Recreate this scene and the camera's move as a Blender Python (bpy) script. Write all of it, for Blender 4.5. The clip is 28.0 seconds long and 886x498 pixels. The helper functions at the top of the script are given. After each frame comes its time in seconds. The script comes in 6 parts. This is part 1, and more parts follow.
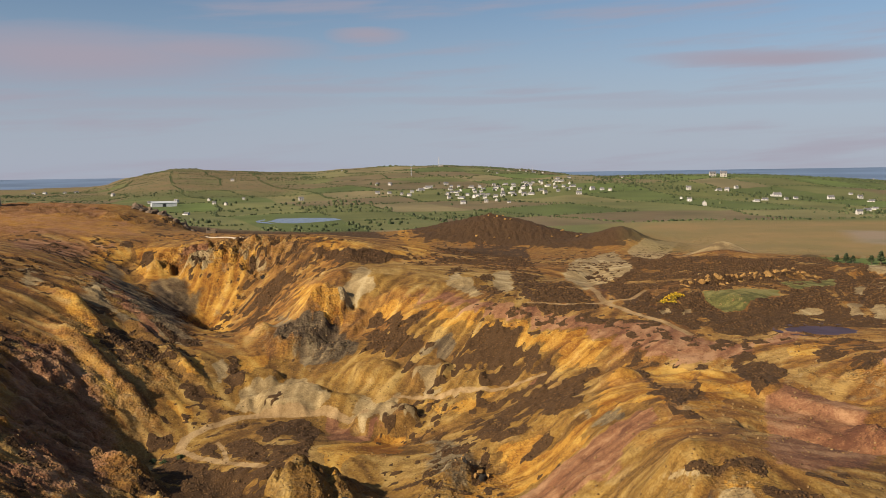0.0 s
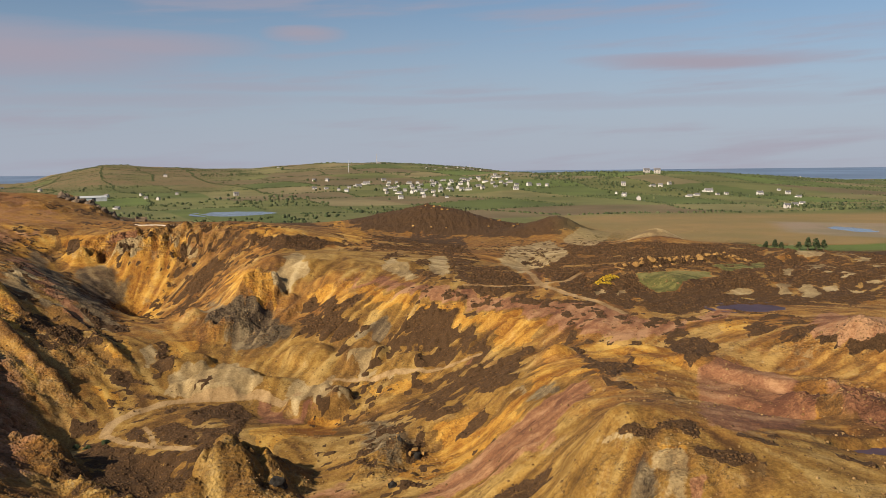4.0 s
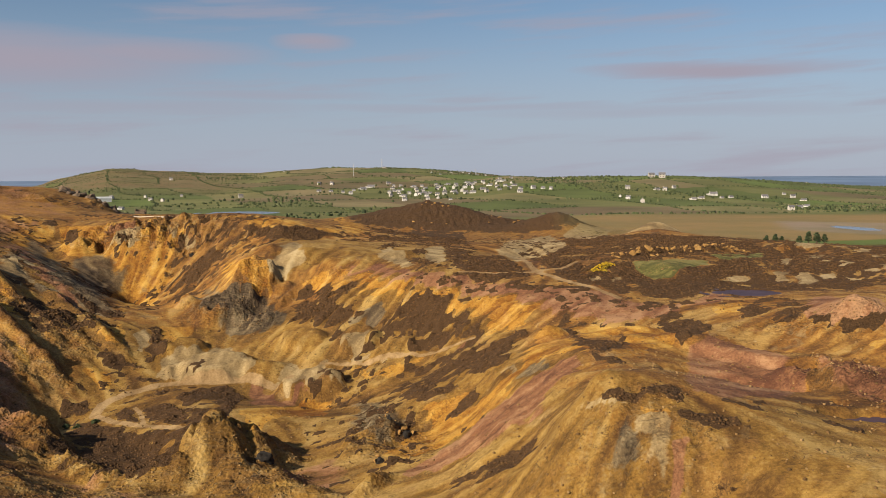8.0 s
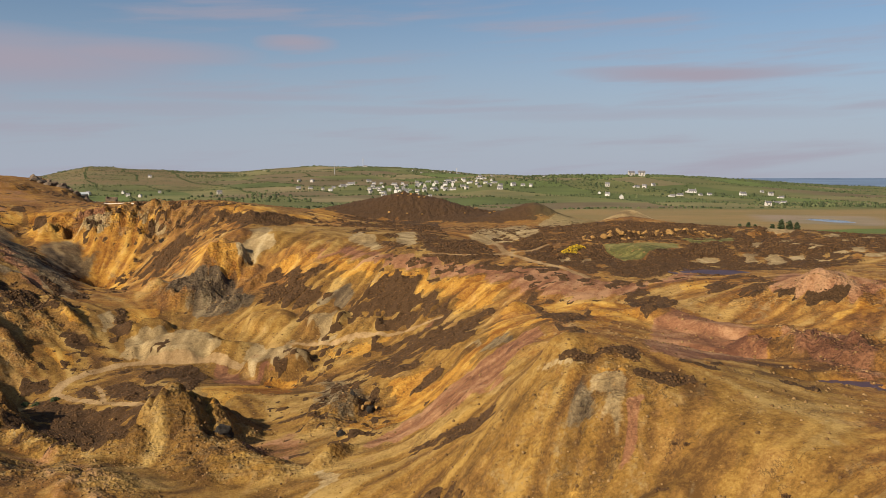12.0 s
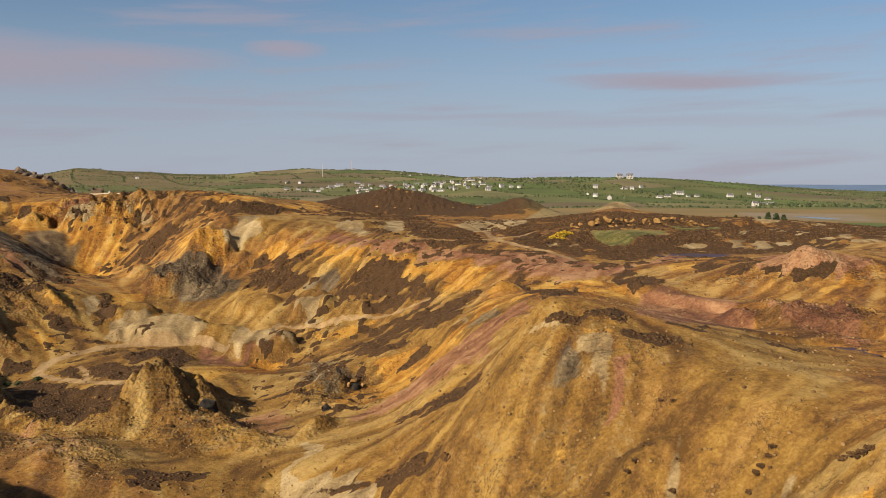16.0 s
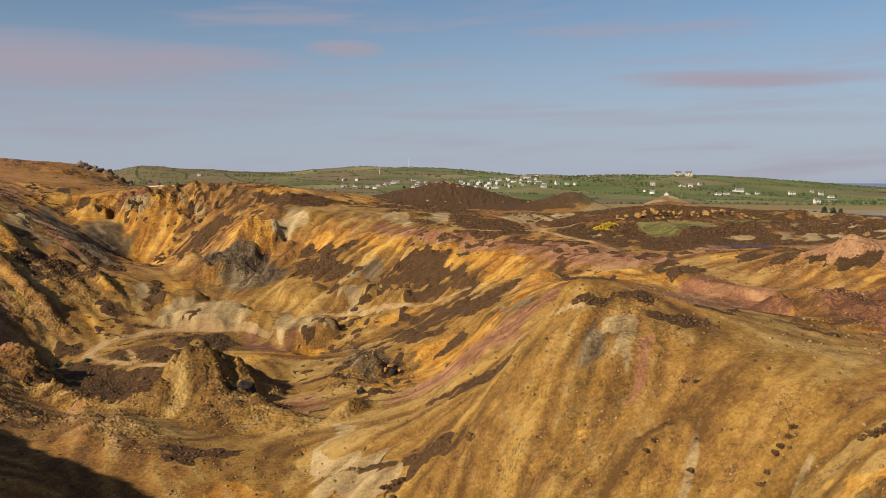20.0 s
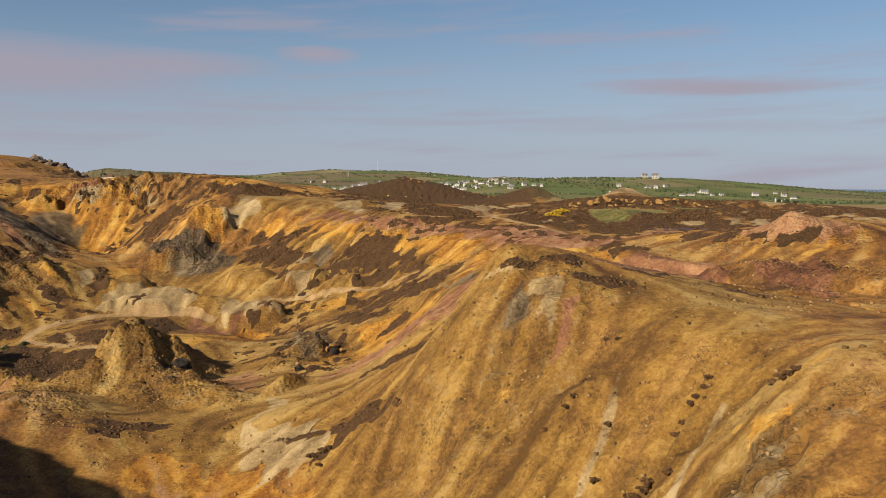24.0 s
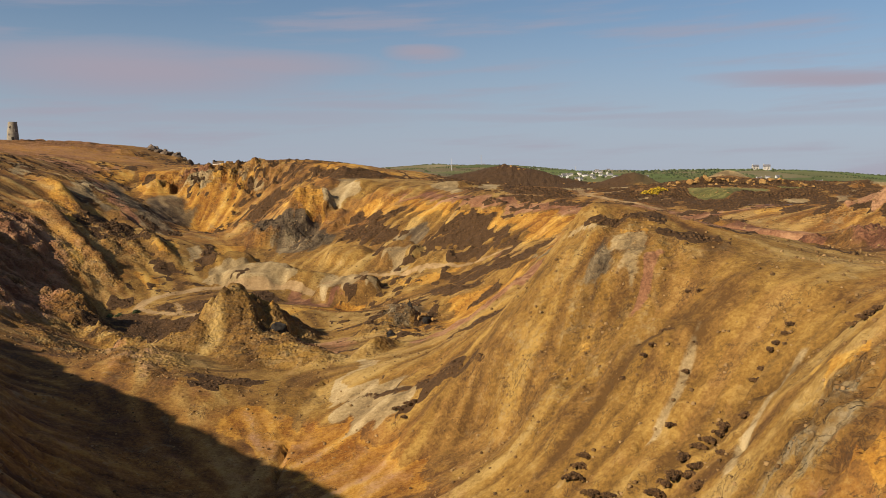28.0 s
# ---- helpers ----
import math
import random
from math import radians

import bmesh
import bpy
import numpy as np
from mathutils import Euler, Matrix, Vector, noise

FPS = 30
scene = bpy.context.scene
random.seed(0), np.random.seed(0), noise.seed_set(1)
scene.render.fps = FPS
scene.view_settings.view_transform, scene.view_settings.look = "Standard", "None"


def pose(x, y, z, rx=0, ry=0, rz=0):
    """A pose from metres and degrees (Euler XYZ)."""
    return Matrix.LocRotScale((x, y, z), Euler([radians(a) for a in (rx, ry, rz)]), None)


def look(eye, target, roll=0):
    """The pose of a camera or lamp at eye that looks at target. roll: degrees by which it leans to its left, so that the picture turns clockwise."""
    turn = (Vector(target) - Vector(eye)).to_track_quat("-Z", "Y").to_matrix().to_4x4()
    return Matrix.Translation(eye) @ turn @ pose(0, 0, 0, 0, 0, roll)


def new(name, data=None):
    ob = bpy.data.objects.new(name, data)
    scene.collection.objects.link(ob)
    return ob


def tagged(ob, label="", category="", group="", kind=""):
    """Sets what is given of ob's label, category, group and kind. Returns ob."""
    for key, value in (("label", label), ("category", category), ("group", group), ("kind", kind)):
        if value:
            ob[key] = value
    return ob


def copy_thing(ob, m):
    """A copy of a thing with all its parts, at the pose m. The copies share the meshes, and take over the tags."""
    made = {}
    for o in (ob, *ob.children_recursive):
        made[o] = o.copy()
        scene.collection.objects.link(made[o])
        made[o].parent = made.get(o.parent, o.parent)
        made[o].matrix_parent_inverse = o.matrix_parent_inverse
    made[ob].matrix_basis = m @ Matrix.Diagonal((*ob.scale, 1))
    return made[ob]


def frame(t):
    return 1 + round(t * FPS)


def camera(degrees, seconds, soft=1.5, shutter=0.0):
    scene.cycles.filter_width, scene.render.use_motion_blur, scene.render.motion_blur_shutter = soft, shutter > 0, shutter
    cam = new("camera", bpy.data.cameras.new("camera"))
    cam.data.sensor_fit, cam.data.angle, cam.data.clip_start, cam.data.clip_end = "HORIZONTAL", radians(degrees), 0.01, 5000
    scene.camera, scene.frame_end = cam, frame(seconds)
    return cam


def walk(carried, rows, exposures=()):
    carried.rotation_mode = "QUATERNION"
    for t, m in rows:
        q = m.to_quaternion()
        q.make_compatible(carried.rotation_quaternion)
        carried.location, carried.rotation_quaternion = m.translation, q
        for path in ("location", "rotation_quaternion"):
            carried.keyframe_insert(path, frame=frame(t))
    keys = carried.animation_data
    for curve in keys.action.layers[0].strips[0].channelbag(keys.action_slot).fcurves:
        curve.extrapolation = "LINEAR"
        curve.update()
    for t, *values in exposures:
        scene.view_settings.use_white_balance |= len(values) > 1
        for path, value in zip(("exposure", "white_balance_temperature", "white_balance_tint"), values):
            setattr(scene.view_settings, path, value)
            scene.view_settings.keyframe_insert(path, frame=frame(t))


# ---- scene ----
# ---------------------------------------------------------------- camera
cam = camera(52.2, 28.0, soft=0.6)
PATH = [
    (0, (0.00, 0.00, 86.00), (0.00, 99.58, 76.79), -0.81),
    (0.5, (0.86, 1.52, 85.15), (2.97, 101.06, 75.86), -0.81),
    (1, (1.39, 2.29, 84.39), (7.46, 101.66, 74.96), -0.71),
    (1.5, (1.22, 2.26, 83.65), (8.33, 101.56, 74.25), -0.69),
    (2, (1.33, 2.39, 83.01), (8.44, 101.68, 73.46), -0.66),
    (2.5, (1.10, 2.30, 82.18), (7.77, 101.62, 72.65), -0.62),
    (4.5, (1.05, 2.42, 78.66), (8.00, 101.75, 69.42), -0.50),
    (5, (1.17, 2.58, 77.67), (8.55, 101.89, 68.52), -0.52),
    (5.5, (1.48, 2.48, 76.75), (8.73, 101.81, 67.79), -0.45),
    (6, (2.15, 2.46, 75.86), (8.96, 101.82, 66.89), -0.40),
    (6.5, (2.85, 2.43, 74.92), (9.26, 101.82, 65.92), -0.37),
    (7, (3.67, 2.56, 73.90), (9.96, 101.97, 65.00), -0.39),
    (7.5, (4.36, 2.58, 72.87), (10.50, 102.01, 64.24), -0.37),
    (8, (5.00, 2.60, 71.92), (11.07, 102.06, 63.51), -0.34),
    (8.5, (5.82, 2.68, 70.83), (11.42, 102.18, 62.56), -0.33),
    (9, (6.77, 3.01, 69.89), (13.47, 102.44, 61.61), -0.24),
    (9.5, (7.34, 3.02, 69.03), (13.81, 102.45, 60.55), -0.19),
    (10, (7.89, 3.15, 68.19), (14.02, 102.60, 59.67), -0.21),
    (10.5, (8.53, 3.36, 67.25), (14.98, 102.80, 58.84), -0.20),
    (11, (9.00, 3.51, 66.35), (16.14, 102.90, 57.97), -0.14),
    (11.5, (9.41, 3.76, 65.46), (16.94, 103.14, 57.24), -0.15),
    (12, (9.66, 3.79, 64.72), (17.60, 103.14, 56.52), -0.14),
    (12.5, (9.80, 4.00, 63.75), (17.87, 103.35, 55.73), -0.13),
    (14.5, (10.00, 3.86, 60.23), (18.01, 103.24, 52.45), 0.01),
    (15, (10.12, 4.02, 59.30), (18.28, 103.39, 51.57), 0.02),
    (15.5, (10.15, 4.10, 58.30), (18.90, 103.42, 50.73), 0.09),
    (16, (10.02, 4.06, 57.49), (19.24, 103.35, 49.98), 0.09),
    (16.5, (9.97, 3.70, 56.95), (17.40, 103.15, 49.55), 0.03),
    (17, (10.53, 3.62, 56.66), (17.38, 103.09, 48.97), 0.10),
    (17.5, (11.16, 3.45, 56.04), (17.46, 102.97, 48.44), 0.16),
    (18, (11.92, 3.38, 55.66), (17.61, 102.93, 48.02), 0.19),
    (18.5, (12.63, 3.21, 55.41), (17.58, 102.78, 47.61), 0.23),
    (19, (13.40, 3.02, 55.30), (17.35, 102.64, 47.53), 0.20),
    (19.5, (14.35, 3.02, 55.21), (17.50, 102.66, 47.44), 0.18),
    (20, (15.16, 2.86, 54.60), (17.93, 102.53, 46.96), 0.19),
    (20.5, (16.18, 2.98, 53.70), (18.77, 102.67, 46.19), 0.23),
    (21, (17.23, 3.08, 52.83), (19.74, 102.76, 45.27), 0.27),
    (21.5, (18.31, 3.26, 51.97), (20.63, 102.95, 44.45), 0.20),
    (23.5, (21.73, 4.12, 48.52), (26.76, 103.74, 41.46), 0.26),
    (24, (22.44, 4.10, 47.64), (28.27, 103.69, 40.70), 0.30),
    (24.5, (23.03, 4.04, 46.82), (29.35, 103.58, 39.73), 0.27),
    (25, (23.55, 4.21, 46.05), (30.14, 103.73, 38.83), 0.24),
    (25.5, (24.01, 4.27, 45.11), (30.15, 103.83, 38.06), 0.23),
    (26, (24.41, 4.23, 44.28), (29.35, 103.86, 37.27), 0.28),
    (26.5, (24.90, 4.25, 43.42), (29.12, 103.91, 36.47), 0.30),
    (27, (24.84, 3.37, 42.68), (25.08, 103.12, 35.64), 0.30),
    (27.5, (25.38, 1.09, 42.37), (19.33, 100.64, 35.13), 0.04),
    (28, (25.81, 1.44, 41.56), (20.09, 101.00, 34.22), 0.05),
]
walk(cam, [(t, look(eye, target, roll)) for t, eye, target, roll in PATH])

# ---------------------------------------------------------------- sun and sky
SUN_AZ, SUN_EL = radians(229), radians(30)
scene.view_settings.exposure = 0.42
sun = new("sun", bpy.data.lights.new("sun", "SUN"))
sun.data.energy, sun.data.angle, sun.data.color = 5.6, radians(0.6), (1.0, 0.85, 0.66)
toward = Vector((math.sin(SUN_AZ) * math.cos(SUN_EL), math.cos(SUN_AZ) * math.cos(SUN_EL), math.sin(SUN_EL)))
sun.matrix_world = look(toward * 900, (0, 0, 0))

world = bpy.data.worlds.new("sky")
scene.world = world
world.use_nodes = True
wn, wl = world.node_tree.nodes, world.node_tree.links
wn.clear()


def wnode(kind, **values):
    n = wn.new(kind)
    for k, v in values.items():
        n.inputs[k].default_value = v
    return n


def wmath(op, a, b=0.0, c=0.0, clamp=False):
    n = wn.new("ShaderNodeMath")
    n.operation, n.use_clamp = op, clamp
    for k, v in enumerate((a, b, c)):
        if isinstance(v, (int, float)):
            n.inputs[k].default_value = v
        else:
            wl.new(v, n.inputs[k])
    return n.outputs[0]


coord = wn.new("ShaderNodeTexCoord")
lift = wn.new("ShaderNodeVectorMath")
lift.operation = "ADD"
lift.inputs[1].default_value = (0, 0, 0.03)
wl.new(coord.outputs["Generated"], lift.inputs[0])
sky = wn.new("ShaderNodeTexSky")
sky.sky_type, sky.sun_disc = "NISHITA", False
sky.sun_elevation, sky.sun_rotation = SUN_EL, SUN_AZ
sky.altitude, sky.air_density, sky.dust_density, sky.ozone_density = 100, 1.0, 1.2, 3.0
wl.new(lift.outputs[0], sky.inputs[0])
# thin streaked cloud: noise over azimuth and height, much stretched sideways
axis = wn.new("ShaderNodeSeparateXYZ")
wl.new(coord.outputs["Generated"], axis.inputs[0])
azimuth = wmath("ARCTAN2", axis.outputs[0], axis.outputs[1])
height = axis.outputs[2]
spot = wn.new("ShaderNodeCombineXYZ")
wl.new(wmath("MULTIPLY", azimuth, 2.2), spot.inputs[0])
wl.new(wmath("MULTIPLY_ADD", azimuth, -1.2, wmath("MULTIPLY", height, 24.0)), spot.inputs[1])
streak = wnode("ShaderNodeTexNoise", Scale=1.6, Detail=5.0, Roughness=0.55)
wl.new(spot.outputs[0], streak.inputs["Vector"])
cover = wn.new("ShaderNodeMapRange")
cover.interpolation_type = "SMOOTHSTEP"
for k, v in (("From Min", 0.47), ("From Max", 0.72), ("To Min", 0.0), ("To Max", 0.6)):
    cover.inputs[k].default_value = v
wl.new(streak.outputs["Fac"], cover.inputs["Value"])
banks = cover.outputs[0]


def cloud_bank(az, el, wide, tall, much):
    """A soft long cloud, by the way it lies in the sky (degrees)."""
    u = wmath("DIVIDE", wmath("SUBTRACT", azimuth, radians(az)), radians(wide))
    v = wmath("DIVIDE", wmath("SUBTRACT", wmath("MULTIPLY_ADD", streak.outputs["Fac"], radians(1.6), height), math.sin(radians(el + 0.8))), radians(tall))
    r = wmath("ADD", wmath("MULTIPLY", u, u), wmath("MULTIPLY", v, v))
    return wmath("MULTIPLY", wmath("SUBTRACT", 1.0, r, clamp=True), much)


for one in ((-22, 6.6, 13, 2.0, 0.95), (-15, 7.2, 9, 1.0, 0.85), (-4.5, 7.9, 2.8, 0.6, 0.85), (20, 6.1, 9, 0.6, 0.95), (-8, 4.8, 9, 0.5, 0.45), (6, 4.0, 14, 0.35, 0.4), (-16, 4.0, 14, 0.5, 0.4), (18, 3.6, 14, 0.6, 0.35)):
    banks = wmath("MAXIMUM", banks, cloud_bank(*one))
# pale veil of sea haze low in the sky
veil = wn.new("ShaderNodeMapRange")
veil.interpolation_type = "SMOOTHSTEP"
for k, v in (("From Min", -0.02), ("From Max", 0.20), ("To Min", 0.88), ("To Max", 0.0)):
    veil.inputs[k].default_value = v
wl.new(height, veil.inputs["Value"])
low = wn.new("ShaderNodeMix")
low.data_type = "RGBA"
low.inputs[7].default_value = (4.35, 4.7, 5.8, 1)
wl.new(veil.outputs[0], low.inputs[0])
wl.new(sky.outputs[0], low.inputs[6])
tone = wn.new("ShaderNodeMix")
tone.data_type = "RGBA"
tone.inputs[7].default_value = (4.1, 3.75, 4.5, 1)
wl.new(banks, tone.inputs[0])
wl.new(low.outputs[2], tone.inputs[6])
back = wnode("ShaderNodeBackground", Strength=0.068)
wl.new(tone.outputs[2], back.inputs[0])
wl.new(back.outputs[0], wn.new("ShaderNodeOutputWorld").inputs[0])

# ---------------------------------------------------------------- materials


class Nodes:
    """A small help to write node materials."""

    def __init__(self, name):
        self.mat = bpy.data.materials.new(name)
        self.mat.use_nodes = True
        self.n, self.l = self.mat.node_tree.nodes, self.mat.node_tree.links
        self.bsdf = self.n["Principled BSDF"]

    def put(self, socket, value):
        if isinstance(value, bpy.types.NodeSocket):
            self.l.new(value, socket)
        elif isinstance(value, tuple) and len(value) == 3 and socket.type == "RGBA":
            socket.default_value = (*value, 1)
        else:
            socket.default_value = value

    def coords(self, scale=(1, 1, 1)):
        m = self.n.new("ShaderNodeMapping")
        m.inputs["Scale"].default_value = scale
        self.l.new(self.n.new("ShaderNodeTexCoord").outputs["Object"], m.inputs[0])
        return m.outputs[0]

    def place(self, scale=(1, 1, 1)):
        m = self.n.new("ShaderNodeMapping")
        m.inputs["Scale"].default_value = scale
        self.l.new(self.n.new("ShaderNodeNewGeometry").outputs["Position"], m.inputs[0])
        return m.outputs[0]

    def noise(self, vec, scale, detail=4.0, rough=0.55, warp=0.0):
        t = self.n.new("ShaderNodeTexNoise")
        self.l.new(vec, t.inputs["Vector"])
        for k, v in (("Scale", scale), ("Detail", detail), ("Roughness", rough), ("Distortion", warp)):
            t.inputs[k].default_value = v
        return t.outputs["Fac"]

    def cells(self, vec, scale):
        t = self.n.new("ShaderNodeTexVoronoi")
        self.l.new(vec, t.inputs["Vector"])
        t.inputs["Scale"].default_value = scale
        return t

    def math(self, op, a, b=0.0, c=0.0, clamp=False):
        t = self.n.new("ShaderNodeMath")
        t.operation, t.use_clamp = op, clamp
        for s, v in zip(t.inputs, (a, b, c)):
            self.put(s, v)
        return t.outputs[0]

    def step(self, x, lo, hi, a=0.0, b=1.0):
        t = self.n.new("ShaderNodeMapRange")
        t.interpolation_type = "SMOOTHSTEP"
        for s, v in zip(("Value", "From Min", "From Max", "To Min", "To Max"), (x, lo, hi, a, b)):
            self.put(t.inputs[s], v)
        return t.outputs[0]

    def mix(self, f, a, b):
        t = self.n.new("ShaderNodeMix")
        t.data_type = "RGBA"
        for s, v in zip((t.inputs[0], t.inputs[6], t.inputs[7]), (f, a, b)):
            self.put(s, v)
        return t.outputs[2]

    def ramp(self, f, *stops):
        t = self.n.new("ShaderNodeValToRGB")
        e = t.color_ramp.elements
        while len(e) < len(stops):
            e.new(0.5)
        for s, (p, c) in zip(e, stops):
            s.position, s.color = p, (*c, 1)
        self.put(t.inputs[0], f)
        return t.outputs[0]

    def attribute(self, name):
        t = self.n.new("ShaderNodeAttribute")
        t.attribute_name = name
        return t

    def bump(self, h, strength, distance):
        t = self.n.new("ShaderNodeBump")
        t.inputs["Strength"].default_value, t.inputs["Distance"].default_value = strength, distance
        self.l.new(h, t.inputs["Height"])
        self.l.new(t.outputs[0], self.bsdf.inputs["Normal"])

    def finish(self, colour, rough=0.9, metal=0.0):
        self.put(self.bsdf.inputs["Base Color"], colour)
        self.put(self.bsdf.inputs["Roughness"], rough)
        self.put(self.bsdf.inputs["Metallic"], metal)
        self.bsdf.inputs["Specular IOR Level"].default_value = 0.25
        return self.mat


def ground_material():
    m = Nodes("mine_ground")
    p = m.place()
    a, b = m.attribute("cover_a"), m.attribute("cover_b")
    sa, sb = m.n.new("ShaderNodeSeparateColor"), m.n.new("ShaderNodeSeparateColor")
    m.l.new(a.outputs["Color"], sa.inputs[0])
    m.l.new(b.outputs["Color"], sb.inputs[0])
    heather, red, pale, tracks = sa.outputs[0], sa.outputs[1], sa.outputs[2], a.outputs["Alpha"]
    yellow, grey, green, field = sb.outputs[0], sb.outputs[1], sb.outputs[2], b.outputs["Alpha"]
    broad, mid, fine = m.noise(p, 0.035, 5, 0.6), m.noise(p, 0.22, 6, 0.62, 0.4), m.noise(p, 1.7, 5, 0.65)
    grit = m.noise(p, 5.5, 3, 0.7)
    # broken edges for every patch
    frayed = m.math("MULTIPLY_ADD", mid, 0.75, m.math("MULTIPLY", fine, 0.45))
    rill, rocky = m.attribute("rill").outputs["Fac"], m.attribute("rock").outputs["Fac"]
    edge = m.math("MULTIPLY_ADD", m.math("SUBTRACT", rill, 0.5), 0.35, m.math("SUBTRACT", frayed, 0.6))

    def patch(w, much=1.0, lo=0.42, hi=0.58):
        return m.step(m.math("MULTIPLY_ADD", edge, much, w), lo, hi)

    speck = m.noise(p, 4.5, 3, 0.75)
    tone = m.math("MULTIPLY_ADD", fine, 0.36, m.math("MULTIPLY_ADD", mid, 0.42, m.math("MULTIPLY", speck, 0.22)))
    tone = m.math("ADD", tone, m.math("MULTIPLY_ADD", rill, 0.28, -0.14))
    washed = m.attribute("streak").outputs["Fac"]
    tone = m.math("ADD", tone, m.math("MULTIPLY_ADD", washed, 0.2, -0.1))
    # gravel: every pebble and stone its own shade
    for size, much in ((2.6, 0.07), (0.85, 0.035)):
        shade = m.n.new("ShaderNodeSeparateColor")
        m.l.new(m.cells(p, size).outputs["Color"], shade.inputs[0])
        tone = m.math("ADD", tone, m.math("MULTIPLY_ADD", shade.outputs[0], much, -much / 2))
    tone = m.math("MULTIPLY_ADD", m.math("SUBTRACT", tone, 0.5), 1.8, 0.5)
    ochre = m.mix(m.step(broad, 0.40, 0.60), m.ramp(tone, (0.2, (0.100, 0.042, 0.011)), (0.5, (0.262, 0.118, 0.022)), (0.8, (0.432, 0.232, 0.052))),
                  m.ramp(tone, (0.2, (0.102, 0.049, 0.013)), (0.5, (0.245, 0.120, 0.026)), (0.8, (0.412, 0.240, 0.060))))
    dun = m.attribute("tan").outputs["Fac"]
    ochre = m.mix(m.math("MULTIPLY", m.step(m.math("MULTIPLY_ADD", edge, 0.8, dun), 0.3, 0.7), 0.9), ochre,
                  m.ramp(tone, (0.2, (0.108, 0.055, 0.011)), (0.5, (0.238, 0.130, 0.026)), (0.8, (0.385, 0.238, 0.060))))
    wash = m.math("MULTIPLY_ADD", m.math("SUBTRACT", mid, 0.5), 0.5, washed)
    ochre = m.mix(m.step(wash, 0.62, 0.78, 0.0, 0.45), ochre, m.ramp(tone, (0.2, (0.128, 0.081, 0.029)), (0.5, (0.275, 0.172, 0.050)), (0.8, (0.430, 0.300, 0.110))))
    ochre = m.mix(m.step(wash, 0.38, 0.24, 0.0, 0.26), ochre, m.ramp(tone, (0.2, (0.075, 0.034, 0.012)), (0.5, (0.185, 0.088, 0.030)), (0.8, (0.320, 0.175, 0.065))))
    gold = m.ramp(tone, (0.22, (0.221, 0.081, 0.009)), (0.55, (0.459, 0.234, 0.034)), (0.8, (0.595, 0.365, 0.081)))
    rust = m.ramp(tone, (0.22, (0.130, 0.052, 0.027)), (0.52, (0.255, 0.116, 0.058)), (0.78, (0.385, 0.210, 0.112)))
    ash = m.ramp(tone, (0.22, (0.175, 0.122, 0.058)), (0.52, (0.335, 0.240, 0.112)), (0.78, (0.470, 0.365, 0.195)))
    slate = m.ramp(tone, (0.22, (0.046, 0.036, 0.024)), (0.52, (0.122, 0.097, 0.060)), (0.78, (0.250, 0.200, 0.122)))
    scrub = m.ramp(m.math("MULTIPLY_ADD", grit, 0.5, m.math("MULTIPLY", fine, 0.5)), (0.3, (0.036, 0.018, 0.007)), (0.52, (0.082, 0.043, 0.016)), (0.72, (0.155, 0.087, 0.033)))
    grass = m.ramp(tone, (0.3, (0.08, 0.08, 0.02)), (0.52, (0.19, 0.165, 0.047)), (0.72, (0.24, 0.22, 0.08)))
    trod = m.ramp(tone, (0.25, (0.250, 0.155, 0.066)), (0.75, (0.440, 0.300, 0.145)))
    col = m.mix(m.math("MULTIPLY", m.math("MULTIPLY", rocky, 0.6), m.step(m.math("MULTIPLY_ADD", fine, 0.5, m.math("MULTIPLY", mid, 0.5)), 0.52, 0.62)), ochre, slate)
    col = m.mix(m.math("MULTIPLY", patch(yellow, 0.9), 0.85), col, gold)
    # dark iron-brown crusts with hard edges, and beds that dip across the rock
    crust = m.step(m.math("MULTIPLY_ADD", m.noise(p, 0.09, 6, 0.68, 0.9), 0.75, m.math("MULTIPLY", m.noise(p, 0.9, 4, 0.65), 0.25)), 0.535, 0.565)
    col = m.mix(m.math("MULTIPLY", crust, m.math("MULTIPLY_ADD", dun, -0.25, 0.36)), col, m.ramp(tone, (0.22, (0.064, 0.027, 0.010)), (0.52, (0.170, 0.076, 0.024)), (0.78, (0.306, 0.157, 0.051))))
    dip = m.place((0.10, 1.1, 0.9))
    dip.node.inputs["Rotation"].default_value = (0.75, 0.6, 0.3)
    beds = m.noise(dip, 0.9, 4, 0.6, 0.5)
    bedded = m.math("MULTIPLY", rocky, m.step(beds, 0.53, 0.60))
    col = m.mix(m.math("MULTIPLY", bedded, 0.32), col, slate)
    veins = m.step(m.noise(m.place((1, 1, 0.35)), 0.12, 4, 0.6, 1.2), 0.57, 0.66)
    col = m.mix(m.math("MULTIPLY", veins, m.math("MULTIPLY_ADD", dun, -0.2, 0.3)), col, rust)
    rifts = m.step(m.noise(m.place((1, 1, 0.3)), 0.16, 5, 0.65, 0.8), 0.60, 0.68)
    col = m.mix(m.math("MULTIPLY", rifts, m.math("MULTIPLY_ADD", dun, -0.3, 0.5)), col, ash)
    # thin dark fissures, in broken runs
    rift_line = m.step(m.math("ABSOLUTE", m.math("SUBTRACT", m.noise(m.place((1, 1, 0.6)), 0.3, 6, 0.68, 0.8), 0.5)), 0.004, 0.02, 1.0, 0.0)
    broken = m.step(m.noise(p, 0.13, 4, 0.6), 0.5, 0.6)
    col = m.mix(m.math("MULTIPLY", m.math("MULTIPLY", rift_line, broken), 0.7), col, (0.045, 0.026, 0.013))
    col = m.mix(m.math("MULTIPLY", patch(red, 0.8, 0.34, 0.66), 0.85), col, rust)
